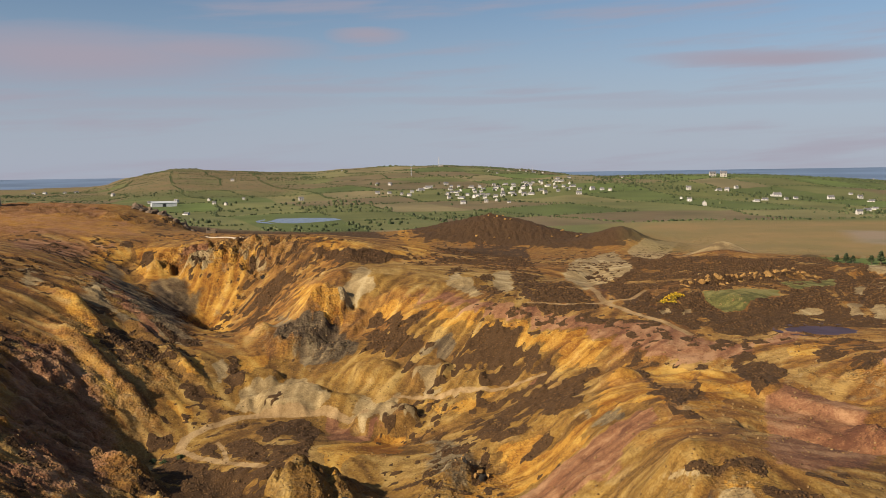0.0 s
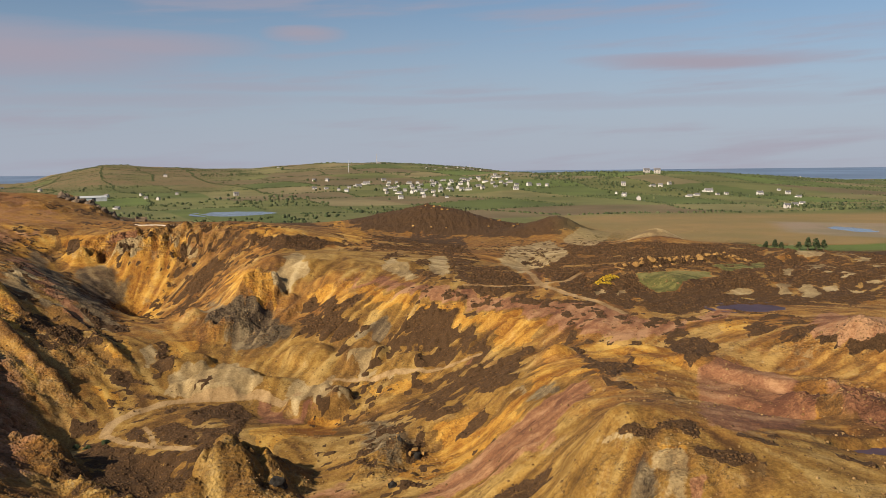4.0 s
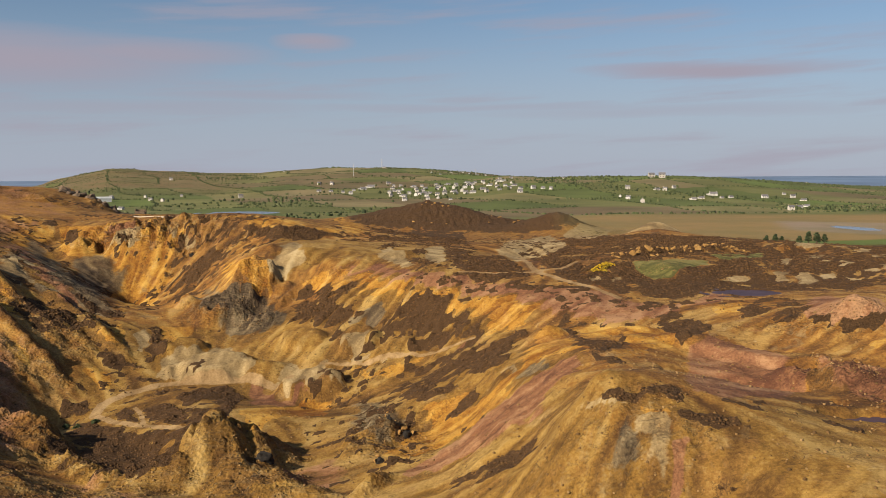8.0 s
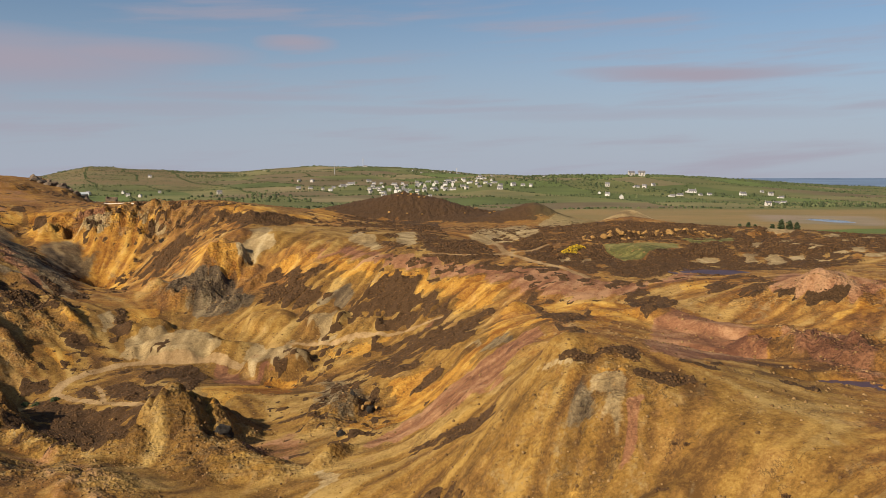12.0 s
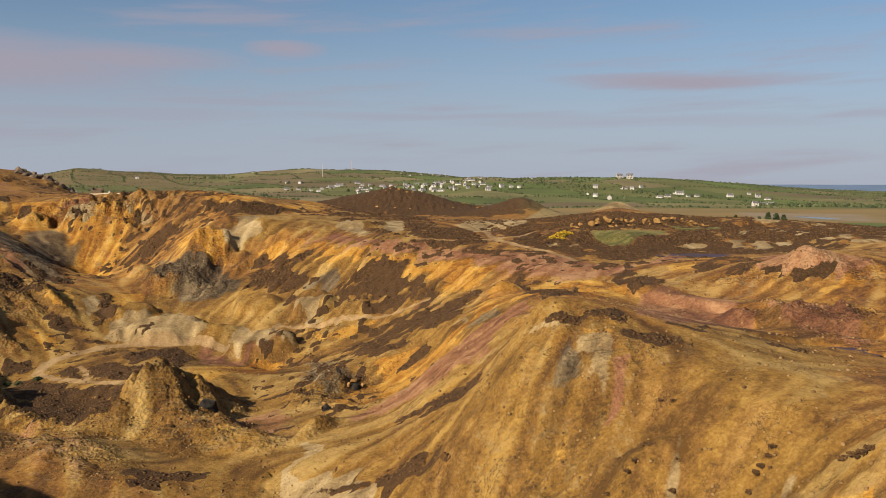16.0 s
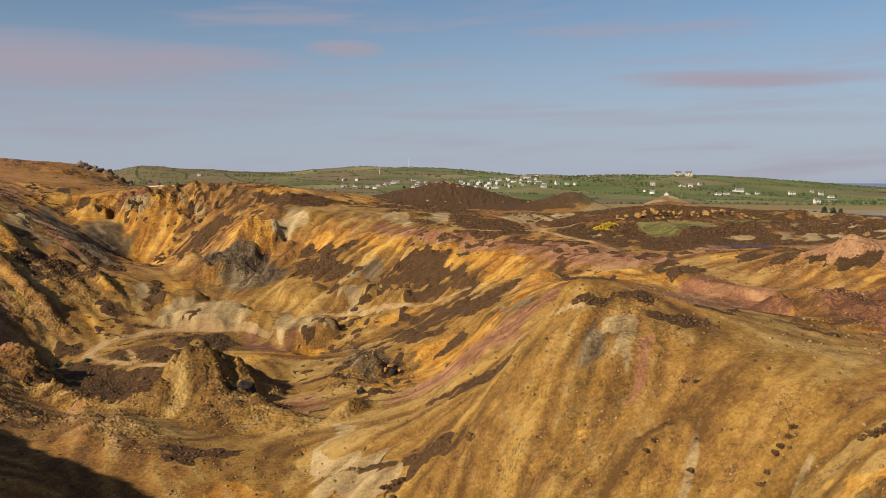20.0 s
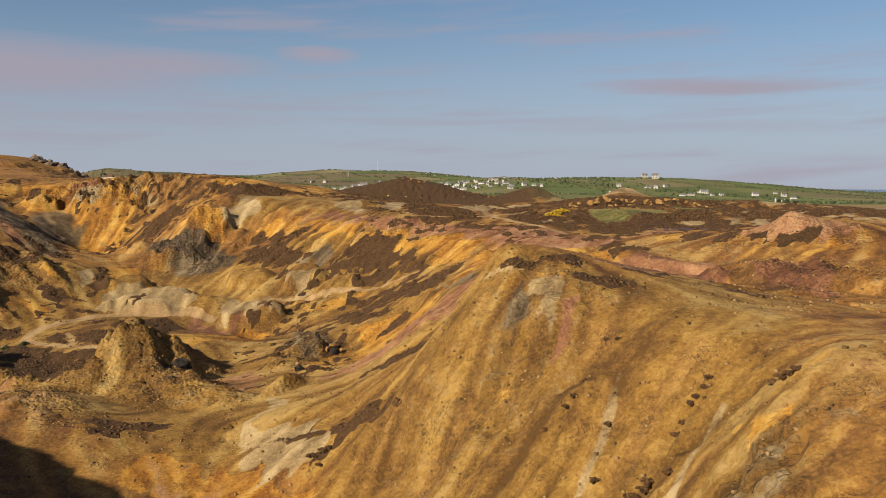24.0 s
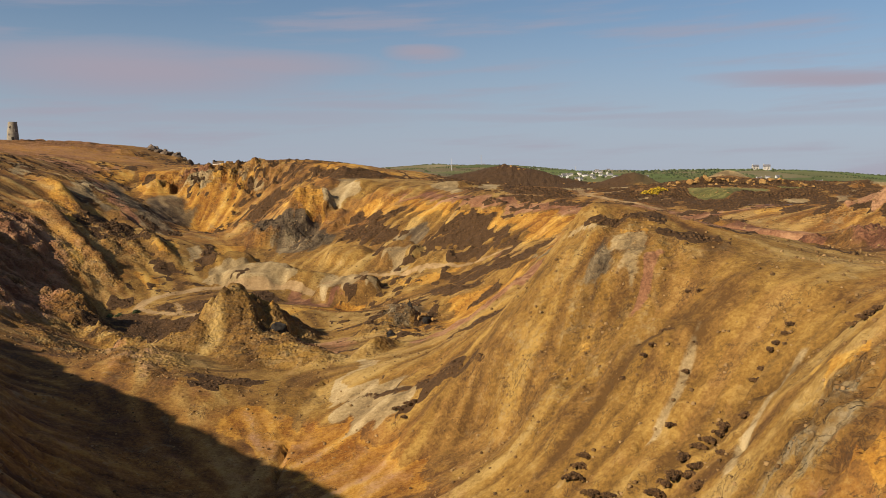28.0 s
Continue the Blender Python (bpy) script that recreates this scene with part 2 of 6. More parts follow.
    col = m.mix(m.math("MULTIPLY", patch(pale, 0.8, 0.36, 0.64), 0.9), col, ash)
    col = m.mix(m.math("MULTIPLY", patch(grey, 1.0, 0.3, 0.72), 0.78), col, slate)
    col = m.mix(patch(green), col, grass)
    strands = m.math("MULTIPLY_ADD", m.math("SUBTRACT", rill, 0.5), 0.45, m.math("MULTIPLY", edge, 0.75))
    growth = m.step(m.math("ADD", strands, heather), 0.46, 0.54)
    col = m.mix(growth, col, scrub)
    col = m.mix(m.math("MULTIPLY", patch(tracks, 0.4), 0.95), col, trod)
    far = m.attribute("fields")
    col = m.mix(field, col, m.mix(m.step(m.noise(p, 0.02, 4, 0.6), 0.3, 0.7, 0.0, 0.35), far.outputs["Color"], (0.10, 0.12, 0.04)))
    crumb = m.n.new("ShaderNodeTexNoise")
    crumb.noise_type = "RIDGED_MULTIFRACTAL"
    m.l.new(p, crumb.inputs["Vector"])
    for k, v in (("Scale", 0.4), ("Detail", 3.0), ("Roughness", 0.5), ("Gain", 2.0), ("Offset", 0.9)):
        crumb.inputs[k].default_value = v
    rubble = m.cells(p, 1.1).outputs["Distance"]
    rise = m.math("MULTIPLY_ADD", crumb.outputs["Fac"], 0.09, m.math("MULTIPLY_ADD", fine, 0.34, m.math("MULTIPLY", speck, 0.12)))
    rise = m.math("MULTIPLY_ADD", rubble, m.math("MULTIPLY_ADD", rocky, 0.55, 0.16), rise)
    rise = m.math("MULTIPLY_ADD", growth, m.math("MULTIPLY", grit, 0.5), rise)
    rise = m.math("MULTIPLY_ADD", bedded, 0.35, rise)
    rise = m.math("MULTIPLY", rise, m.math("MULTIPLY_ADD", rocky, 0.5, 0.5))
    m.bump(rise, 1.0, 0.75)
    shade = m.n.new("ShaderNodeHueSaturation")
    shade.inputs["Value"].default_value = 0.80
    m.l.new(col, shade.inputs["Color"])
    return m.finish(shade.outputs[0], 0.95)


ground_mat = ground_material()


def speckled(name, dark, mid, light, scale, rough=0.9, bump=0.4, distance=0.1, each=0.0):
    """A rough natural surface of three tones at two sizes."""
    m = Nodes(name)
    p = m.place()
    big, small = m.noise(p, scale, 5, 0.6, 0.3), m.noise(p, scale * 7, 4, 0.65)
    f = m.math("MULTIPLY_ADD", small, 0.5, m.math("MULTIPLY", big, 0.5))
    if each:
        f = m.math("ADD", f, m.math("MULTIPLY_ADD", m.n.new("ShaderNodeObjectInfo").outputs["Random"], each, -each / 2))
    m.bump(f, bump, distance)
    return m.finish(m.ramp(f, (0.3, dark), (0.5, mid), (0.7, light)), rough)


def islands(name, dark, mid, light, scale, rough=0.9):
    """For joined clumps: every clump has its own tone."""
    m = Nodes(name)
    own = m.n.new("ShaderNodeNewGeometry").outputs["Random Per Island"]
    f = m.math("MULTIPLY_ADD", m.noise(m.place(), scale, 4, 0.6), 0.6, m.math("MULTIPLY", own, 0.4))
    return m.finish(m.ramp(f, (0.25, dark), (0.5, mid), (0.75, light)), rough)


tower_stone = speckled("tower_stone", (0.10, 0.085, 0.06), (0.22, 0.19, 0.14), (0.36, 0.31, 0.23), 0.8, bump=0.6, distance=0.2)
dark_rock = speckled("dark_rock", (0.035, 0.026, 0.02), (0.115, 0.082, 0.055), (0.26, 0.185, 0.105), 0.5, bump=0.8, distance=0.3)
gold_rock = speckled("gold_rock", (0.10, 0.055, 0.018), (0.27, 0.15, 0.045), (0.46, 0.29, 0.10), 0.6, bump=0.8, distance=0.3, each=0.12)
# near-black that paints the shade inside adit mouths and the mill's holes
void_shade = speckled("hole_shade", (0.01, 0.009, 0.008), (0.022, 0.019, 0.016), (0.045, 0.038, 0.03), 0.7)
render_white = speckled("white_render", (0.36, 0.34, 0.31), (0.50, 0.48, 0.45), (0.62, 0.60, 0.56), 0.25, 0.85, 0.1, each=0.25)
render_grey = speckled("pebbledash", (0.30, 0.28, 0.25), (0.42, 0.39, 0.35), (0.54, 0.50, 0.45), 0.25, 0.9, 0.1, each=0.25)
slate = speckled("slate_roof", (0.07, 0.07, 0.08), (0.13, 0.125, 0.13), (0.21, 0.20, 0.20), 0.5, 0.7, 0.2, each=0.2)
shed_tin = speckled("tin_sheet", (0.30, 0.32, 0.33), (0.42, 0.44, 0.45), (0.55, 0.57, 0.58), 0.3, 0.55, 0.1)
paint_dark = speckled("window_glass", (0.02, 0.022, 0.026), (0.035, 0.038, 0.045), (0.06, 0.065, 0.075), 0.8, 0.2, 0.0)
bark = speckled("bark", (0.05, 0.035, 0.025), (0.11, 0.08, 0.055), (0.18, 0.14, 0.1), 2.0)
needles = islands("pine_needles", (0.018, 0.028, 0.013), (0.045, 0.062, 0.026), (0.085, 0.10, 0.042), 0.6)
hedge_leaf = islands("hedge_leaves", (0.022, 0.032, 0.014), (0.05, 0.065, 0.025), (0.095, 0.105, 0.045), 0.08)
heather_leaf = islands("heather_twigs", (0.031, 0.016, 0.006), (0.072, 0.037, 0.013), (0.122, 0.065, 0.022), 0.5)
gorse_leaf = islands("gorse_bloom", (0.07, 0.075, 0.012), (0.33, 0.22, 0.015), (0.60, 0.40, 0.02), 0.5)
scree_stone = islands("scree_stone", (0.07, 0.038, 0.014), (0.17, 0.097, 0.034), (0.29, 0.185, 0.078), 0.4)
wall_stone = speckled("pale_wall", (0.26, 0.22, 0.17), (0.40, 0.35, 0.28), (0.54, 0.48, 0.40), 0.6, each=0.15)
steel = speckled("galvanised_steel", (0.25, 0.25, 0.26), (0.34, 0.34, 0.35), (0.45, 0.45, 0.46), 1.0, 0.5)


# ---------------------------------------------------------------- land form
def vnoise(x, y, seed):
    """Smooth lattice noise in -1..1."""
    table = np.random.RandomState(seed).rand(256, 256) * 2 - 1
    xi, yi = np.floor(x).astype(int), np.floor(y).astype(int)
    u, v = x - xi, y - yi
    u, v = u * u * u * (u * (u * 6 - 15) + 10), v * v * v * (v * (v * 6 - 15) + 10)
    a, b = table[xi & 255, yi & 255], table[(xi + 1) & 255, yi & 255]
    c, d = table[xi & 255, (yi + 1) & 255], table[(xi + 1) & 255, (yi + 1) & 255]
    return (a * (1 - u) + b * u) * (1 - v) + (c * (1 - u) + d * u) * v


def fbm(x, y, size, octaves, seed, gain=0.5):
    total, amp = 0 * x, 1.0
    for k in range(octaves):
        c, s = math.cos(0.9 * k), math.sin(0.9 * k)
        total = total + amp * vnoise((c * x - s * y) / size, (s * x + c * y) / size, seed + k)
        size, amp = size / 2.03, amp * gain
    return total


def ridged(x, y, size, octaves, seed, gain=0.5):
    total, amp = 0 * x, 1.0
    for k in range(octaves):
        c, s = math.cos(1.3 * k), math.sin(1.3 * k)
        total = total + amp * (1 - 2 * np.abs(vnoise((c * x - s * y) / size, (s * x + c * y) / size, seed + k)))
        size, amp = size / 2.1, amp * gain
    return total


def lumpy(x, y, size, octaves, seed, gain=0.5):
    """Rounded lumps with sharp creases between them."""
    total, amp = 0 * x, 1.0
    for k in range(octaves):
        c, s = math.cos(1.1 * k), math.sin(1.1 * k)
        total = total + amp * (2.6 * np.abs(vnoise((c * x - s * y) / size, (s * x + c * y) / size, seed + k)) - 0.8)
        size, amp = size / 2.1, amp * gain
    return total


def blocks(x, y, size, seed):
    """Broken rock: every cell a flat facet with its own height and tilt."""
    table = np.random.RandomState(seed).rand(5, 128, 128)
    px, py = x / size, y / size
    xi, yi = np.floor(px).astype(int), np.floor(py).astype(int)
    best, out = np.full(px.shape, 9e9), np.zeros(px.shape)
    for dx in (-1, 0, 1):
        for dy in (-1, 0, 1):
            t = table[:, (xi + dx) & 127, (yi + dy) & 127]
            u, v = px - xi - dx - t[0], py - yi - dy - t[1]
            d = u * u + v * v
            take = d < best
            best = np.where(take, d, best)
            out = np.where(take, 2 * t[2] - 1 + 1.6 * (t[3] - 0.5) * u + 1.6 * (t[4] - 0.5) * v, out)
    return out


def smooth(a, b, x):
    t = np.clip((x - a) / (b - a), 0, 1)
    return t * t * (3 - 2 * t)


LINES = []


def line(*points):
    """A crest, a foot or a terrace of the mine: x, y, z along it."""
    LINES.append(points)


def far_land(x, y):
    """The farmland and the coastal hills beyond the mine."""
    plain = 33 + 3.0 * fbm(x, y, 420, 3, 11) + 6 * smooth(1000, 1900, y)
    crest = np.interp(x * 2400 / np.maximum(y, 900), [-1500, -1104, -1060, -956, -906, -831, -711, -590, -456, -335, -261, -140, -6, 115, 235, 325, 475, 600, 760, 924, 1075, 1177, 1500],
                      [5, 12, 20, 24, 32, 56, 80, 74, 68, 68, 75, 81, 85, 80, 68, 56, 30, -30, -40, -40, -40, -40, -40])
    rise = smooth(1150, 2350, y) * (1 - smooth(2500, 3000, y))
    ridge = np.interp(x * 2400 / np.maximum(y, 600), [100, 260, 325, 450, 600, 714, 830, 954, 1089, 1176, 1300, 1450], [36, 46, 54, 58, 60, 62, 59, 55, 50, 45, 40, 36])
    plain = plain + (ridge - 36) * smooth(950, 1520, y) * (1 - smooth(1600, 2200, y))
    rock = smooth(-450, -650, x) * ridged(x, y, 120, 4, 17) * 3
    cliff = smooth(1700, 2350, y) * (1 - smooth(2500, 3000, y))
    return plain + np.maximum(crest - 36, 0) * rise + np.minimum(crest - 36, 0) * cliff + rise * (2 * fbm(x, y, 160, 3, 13) + rock) - 60 * smooth(2750, 3200, y)


# left hill under the mill, and the dark rocks at its end
line((-330, 500, 66.0), (-257, 525, 66.0), (-235, 545, 66.5), (-210, 571, 64.6), (-195, 571, 63.2), (-186, 571, 60.8), (-172, 570, 54.5), (-160, 568, 50.8))
line((-210, 610, 57.0), (-178, 592, 49.0), (-152, 556, 47.1))
line((-300, 450, 60.0), (-240, 440, 57.0), (-200, 450, 54.0), (-165, 455, 50.0))
line((-195, 505, 57.0), (-165, 515, 52.0))
# far lip of the pit, its cliff and the foot of the cliff
line((-138, 432, 45.8), (-127, 485, 51.0), (-95, 443, 50.9), (-70, 428, 49.2), (-45, 414, 49.7), (-13, 467, 46.7))
line((-140, 440, 44.0), (-141, 425, 40.8), (-107, 432, 47.1), (-87, 424, 37.2))
line((-143, 417, 34.2), (-140, 436, 26.1), (-118, 419, 31.2), (-106, 393, 15.6), (-92, 375, 15.0))
line((-56, 420, 47.0), (-27, 403, 42.3), (6, 419, 42.3), (48, 397, 39.2), (80, 383, 38.2))
line((-31, 375, 42.5), (-5, 348, 40.0), (26, 367, 40.0), (64, 358, 38.0))
line((-51, 354, 38.0), (-34, 341, 25.9), (-23, 337, 27.7), (-5, 332, 34.4), (11, 316, 35.6), (37, 297, 33.2))
line((-75, 395, 27.0), (-68, 372, 25.3), (-60, 352, 26.4), (-52, 335, 22.7))
# benches inside the pit
line((-37, 314, 18.3), (-8, 311, 24.7), (7, 300, 25.4), (22, 293, 25.9))
line((-75, 311, 18.7), (-57, 289, 10.3), (-30, 292, 12.2), (-5, 294, 18.4), (14, 267, 12.9), (25, 272, 19.3))
line((-54, 261, 8.0), (-35, 268, 5.7), (-16, 263, 3.0), (-9, 247, 6.5), (-27, 243, 7.4))
# the buttress of the left wall
line((-190, 350, 57.0), (-150, 350, 46.0), (-114, 339, 32.3), (-95, 328, 23.3), (-75, 311, 18.7))
line((-175, 392, 52.0), (-150, 385, 43.9), (-125, 378, 32.0), (-106, 370, 21.0))
line((-180, 270, 56.0), (-150, 272, 43.0), (-121, 266, 28.5), (-100, 261, 12.0), (-88, 250, 1.6))
line((-165, 215, 52.0), (-125, 216, 36.0), (-98, 220, 17.0), (-73, 214, 4.3), (-57, 229, 1.4))
# steep western crag that shades the wall below it
line((-190, 190, 58.0), (-160, 210, 54.0), (-143, 224, 47.0), (-134, 236, 41.0))
line((-126, 243, 29.0), (-114, 223, 23.0), (-104, 206, 21.0))
# floor of the pit
line((-81, 260, 5.9), (-69, 239, 3.9), (-46, 234, 7.1), (-13, 228, 4.2), (-6, 201, 5.2), (3, 199, 6.9))
line((-60, 195, 2.5), (-45, 180, 7.3), (-32, 166, 4.9), (-7, 149, -2.3), (5, 128, -3.5), (22, 100, -3.5), (30, 60, -6.0))
line((-2, 164, 3.7), (12, 148, 3.4), (24, 138, 2.7))
# high wall that stands over the near floor
line((-180, 200, 52.0), (-133, 163, 40.0), (-100, 128, 39.5), (-66, 80, 45.0), (-40, 30, 47.0), (-25, -30, 50.0), (0, -80, 50.0))
line((-92, 170, 19.0), (-66, 132, 19.0), (-40, 92, 20.0), (-18, 40, 18.0), (0, -20, 16.0), (30, -40, 14.0))
line((-62, 165, 6.4), (-42, 136, 2.0), (-20, 100, -3.0), (0, 60, -6.0), (25, 10, -8.0))
# the sweep of ochre scree below the yellow peak
line((47, 240, 27.9), (48, 219, 29.8), (48, 197, 32.3), (52, 179, 32.2), (41, 152, 38.4))
line((32, 222, 21.6), (41, 205, 26.8), (35, 185, 24.2), (31, 165, 20.7))
line((29, 223, 16.1), (17, 221, 7.4), (7, 215, 5.9), (14, 195, 7.9), (16, 175, 10.0))
line((5, 232, 9.1), (15, 240, 13.0), (32, 240, 20.9), (40, 250, 22.5))
# the great slope and its lip
line((41, 152, 38.4), (57, 155, 35.0), (60, 134, 32.2), (75, 132, 30.5), (100, 120, 29.0), (125, 80, 29.0), (140, 20, 30.0))
line((43, 133, 30.9), (57, 121, 28.9), (65, 112, 28.7), (74, 98, 31.7), (85, 75, 28.4), (95, 40, 28.0))
line((30, 134, 14.9), (50, 123, 22.8), (47, 118, 22.8), (56, 102, 18.3), (62, 92, 26.9), (56, 79, 21.0), (65, 50, 18.0))
line((16, 154, 9.8), (26, 142, 15.9), (36, 126, 12.9), (42, 116, 13.5), (50, 102, 12.3), (48, 85, 9.1), (52, 50, 4.0), (70, 0, 4.0))
# plateau to the right: terraces, red hollow, heath
line((37, 297, 33.2), (66, 261, 32.5), (75, 238, 29.6), (84, 217, 32.0), (90, 207, 28.4), (96, 195, 29.3))
line((75, 216, 31.9), (75, 206, 29.9), (70, 185, 29.2), (88, 185, 27.7), (84, 159, 30.3), (102, 179, 30.2), (118, 150, 29.0))
line((86, 269, 33.4), (94, 248, 33.8), (112, 206, 34.9), (117, 213, 41.7), (140, 195, 36.0), (170, 160, 34.0))
line((120, 295, 35.2), (145, 298, 36.8), (158, 293, 35.7), (162, 309, 39.5), (200, 290, 37.0))
line((86, 329, 39.6), (102, 311, 39.5), (95, 338, 40.5), (136, 350, 40.0), (171, 357, 38.3), (170, 362, 42.0), (215, 350, 39.0))
line((90, 440, 38.0), (118, 432, 40.9), (136, 439, 44.3), (152, 430, 40.4), (185, 420, 37.0), (250, 400, 36.0))
line((30, 470, 38.0), (60, 500, 36.0), (140, 500, 36.0), (230, 480, 35.0))
# bare heather-grown hill beyond
line((-20, 640, 40.0), (8, 614, 48.0), (32, 607, 53.6), (52, 600, 49.8), (68, 580, 44.0), (80, 562, 39.6), (94, 556, 42.8), (109, 552, 47.9), (119, 550, 44.3), (128, 545, 37.9))
line((-10, 560, 38.0), (40, 550, 37.0), (90, 522, 36.6))
line((60, 640, 36.0), (110, 600, 35.5), (150, 565, 35.0))
# land at the edges
line((-330, 650, 52.0), (-250, 690, 44.0), (-100, 700, 36.0), (60, 690, 34.0), (250, 690, 34.0), (330, 560, 35.0), (330, 400, 36.0), (330, 200, 35.0), (330, 0, 34.0), (250, -140, 36.0))
line((-330, 350, 60.0), (-330, 150, 55.0), (-300, -60, 52.0), (-150, -140, 50.0), (80, -140, 40.0))
line((-37, 716, 36.0), (-120, 600, 42.0), (-100, 540, 44.0), (-60, 520, 43.0))
# spurs, brinks and hollows between them
line((28.9, 131, 4.0), (18.9, 142.9, 7.0))
line((33.4, 126.2, 14.9), (27.5, 140.5, 16.8))
line((40.9, 131.8, 20.3), (49.4, 112.8, 18.3))
line((56.5, 83, 21.2), (65.4, 99.9, 26.6), (67.5, 94.3, 31.6))
line((64.2, 241.1, 28.0), (70.2, 233.5, 30.7))
line((91.8, 201.7, 28.5), (84.8, 197.2, 29.5), (73.3, 202.3, 29.3))
line((58.3, 354.5, 37.4), (66.7, 388.7, 34.3))
line((95.1, 304.8, 35.9), (102.4, 304, 38.5))
line((123.2, 289.5, 34.2))
line((110, 540, 46.3))
line((-42.6, 373, 44.0), (-39.2, 366.8, 38.9))
line((-40.5, 332.7, 20.7), (-9.4, 325.6, 30.2))
line((-17, 265.2, 6.8))
line((-69.6, 271.3, 7.4), (-55, 263.2, 8.7), (-30.6, 246.5, 7.3))
line((-104.9, 311.2, 20.4))
line((-103.2, 306.8, 27.6))
line((-146.7, 412.4, 34.1), (-124.9, 413.9, 34.0))
line((-45.2, 179.4, 7.9), (-47.5, 213.3, -0.4))
line((-31, 183.7, 3.3))
line((-2.9, 162.8, 2.1), (10.8, 149.5, 4.4))
line((5.9, 167.5, 8.0))
line((4.6, 224.3, 11.4))
line((30.3, 158.7, 21.2))
line((34.3, 222, 22.9))
line((31.4, 281.3, 25.1))
line((131.9, 422.3, 45.1), (119.9, 391, 42.9))
line((8, 226.5, 5.7))
line((2.6, 202.5, 7.6))


def mine_land():
    """A smooth surface through all the lines, on a 2 m net."""
    pts = []
    for some in LINES:
        for a, b in zip(some, some[1:]):
            a, b = np.array(a, float), np.array(b, float)
            for k in range(n := max(1, int(np.linalg.norm(b - a) / 11))):
                pts.append(a + (b - a) * k / n)
        pts.append(np.array(some[-1], float))
    pts = np.array(pts)
    r = np.hypot(pts[:, None, 0] - pts[None, :, 0], pts[:, None, 1] - pts[None, :, 1])
    n = len(pts)
    m = np.zeros((n + 3, n + 3))
    m[:n, :n] = r - 0.6 * np.eye(n)
    m[:n, n:], m[n:, :n] = np.c_[np.ones(n), pts[:, :2]], np.c_[np.ones(n), pts[:, :2]].T
    w = np.linalg.solve(m, np.r_[pts[:, 2], 0, 0, 0])
    xs, ys = np.arange(-332, 334, 2.0), np.arange(-152, 722, 2.0)
    gy, gx = np.meshgrid(ys, xs, indexing="ij")
    z = w[n] + w[n + 1] * gx + w[n + 2] * gy
    for (px, py, _), k in zip(pts, w):
        z += k * np.hypot(gx - px, gy - py)
    return xs, ys, z


XS, YS, MINE = mine_land()


def bilinear(x, y):
    i = np.clip((x - XS[0]) / 2, 0, len(XS) - 1.001)
    j = np.clip((y - YS[0]) / 2, 0, len(YS) - 1.001)
    i0, j0 = i.astype(int), j.astype(int)
    u, v = i - i0, j - j0
    return (MINE[j0, i0] * (1 - u) + MINE[j0, i0 + 1] * u) * (1 - v) + (MINE[j0 + 1, i0] * (1 - u) + MINE[j0 + 1, i0 + 1] * u) * v


def base_land(x, y):
    inside = smooth(330, 270, np.abs(x)) * smooth(-150, -110, y) * smooth(718, 650, y)
    return bilinear(x, y) * inside + far_land(x, y) * (1 - inside)


# ---------------------------------------------------------------- ground
def spaced(*parts):
    """Coordinates from parts of (start, end, step at the start, step at the end)."""
    out = []
    for a, b, s0, s1 in parts:
        x = a
        while x < b - 1e-6:
            out.append(x)
            x += s0 + (s1 - s0) * (x - a) / (b - a)
    return np.array(out + [parts[-1][1]])


GX = spaced((-2900, -700, 60, 22), (-700, -270, 20, 3), (-270, -125, 1.7, 1.1), (-125, 20, 0.85, 0.8), (20, 95, 0.6, 0.7), (95, 125, 0.75, 0.95), (125, 215, 1.0, 1.8), (215, 320, 2, 4), (320, 900, 5, 24), (900, 2900, 26, 60))
GY = spaced((-300, 70, 12, 2), (70, 160, 0.55, 0.65), (160, 330, 0.7, 0.85), (330, 480, 0.9, 1.2), (480, 640, 1.3, 2.6), (640, 1000, 2.6, 6), (1000, 2500, 7, 16), (2500, 4950, 25, 110))
gy, gx = np.meshgrid(GY, GX, indexing="ij")
gz = base_land(gx, gy)
e = 3.0
fall_x, fall_y = (base_land(gx + e, gy) - base_land(gx - e, gy)) / (2 * e), (base_land(gx, gy + e) - base_land(gx, gy - e)) / (2 * e)
slope = np.hypot(fall_x, fall_y)
fall_x, fall_y = fall_x / (slope + 0.05), fall_y / (slope + 0.05)
near = smooth(300, 240, np.abs(gx)) * smooth(700, 630, gy) * smooth(-120, -60, gy)
steep = smooth(0.12, 0.75, slope)
detail = (0.25 + 0.6 * steep * (1 - 0.7 * smooth(15, 30, gx) * smooth(175, 160, gy))) * fbm(gx, gy, 17, 3, 31) + (0.04 + 0.22 * steep) * ridged(gx, gy, 7.5, 4, 41, 0.55) + (0.06 + 0.16 * steep) * lumpy(gx, gy, 6.0, 4, 45, 0.6) + 0.07 * lumpy(gx, gy, 2.3, 2, 51, 0.7)
pit = smooth(150, 125, np.abs(gx + 40)) * smooth(165, 185, gy) * smooth(410, 385, gy)
gz = gz + near * detail + pit * (0.25 + 0.75 * steep) * (0.5 * ridged(gx + 3 * fbm(gx, gy, 20, 2, 33), gy, 19, 3, 35, 0.55) - 0.15)
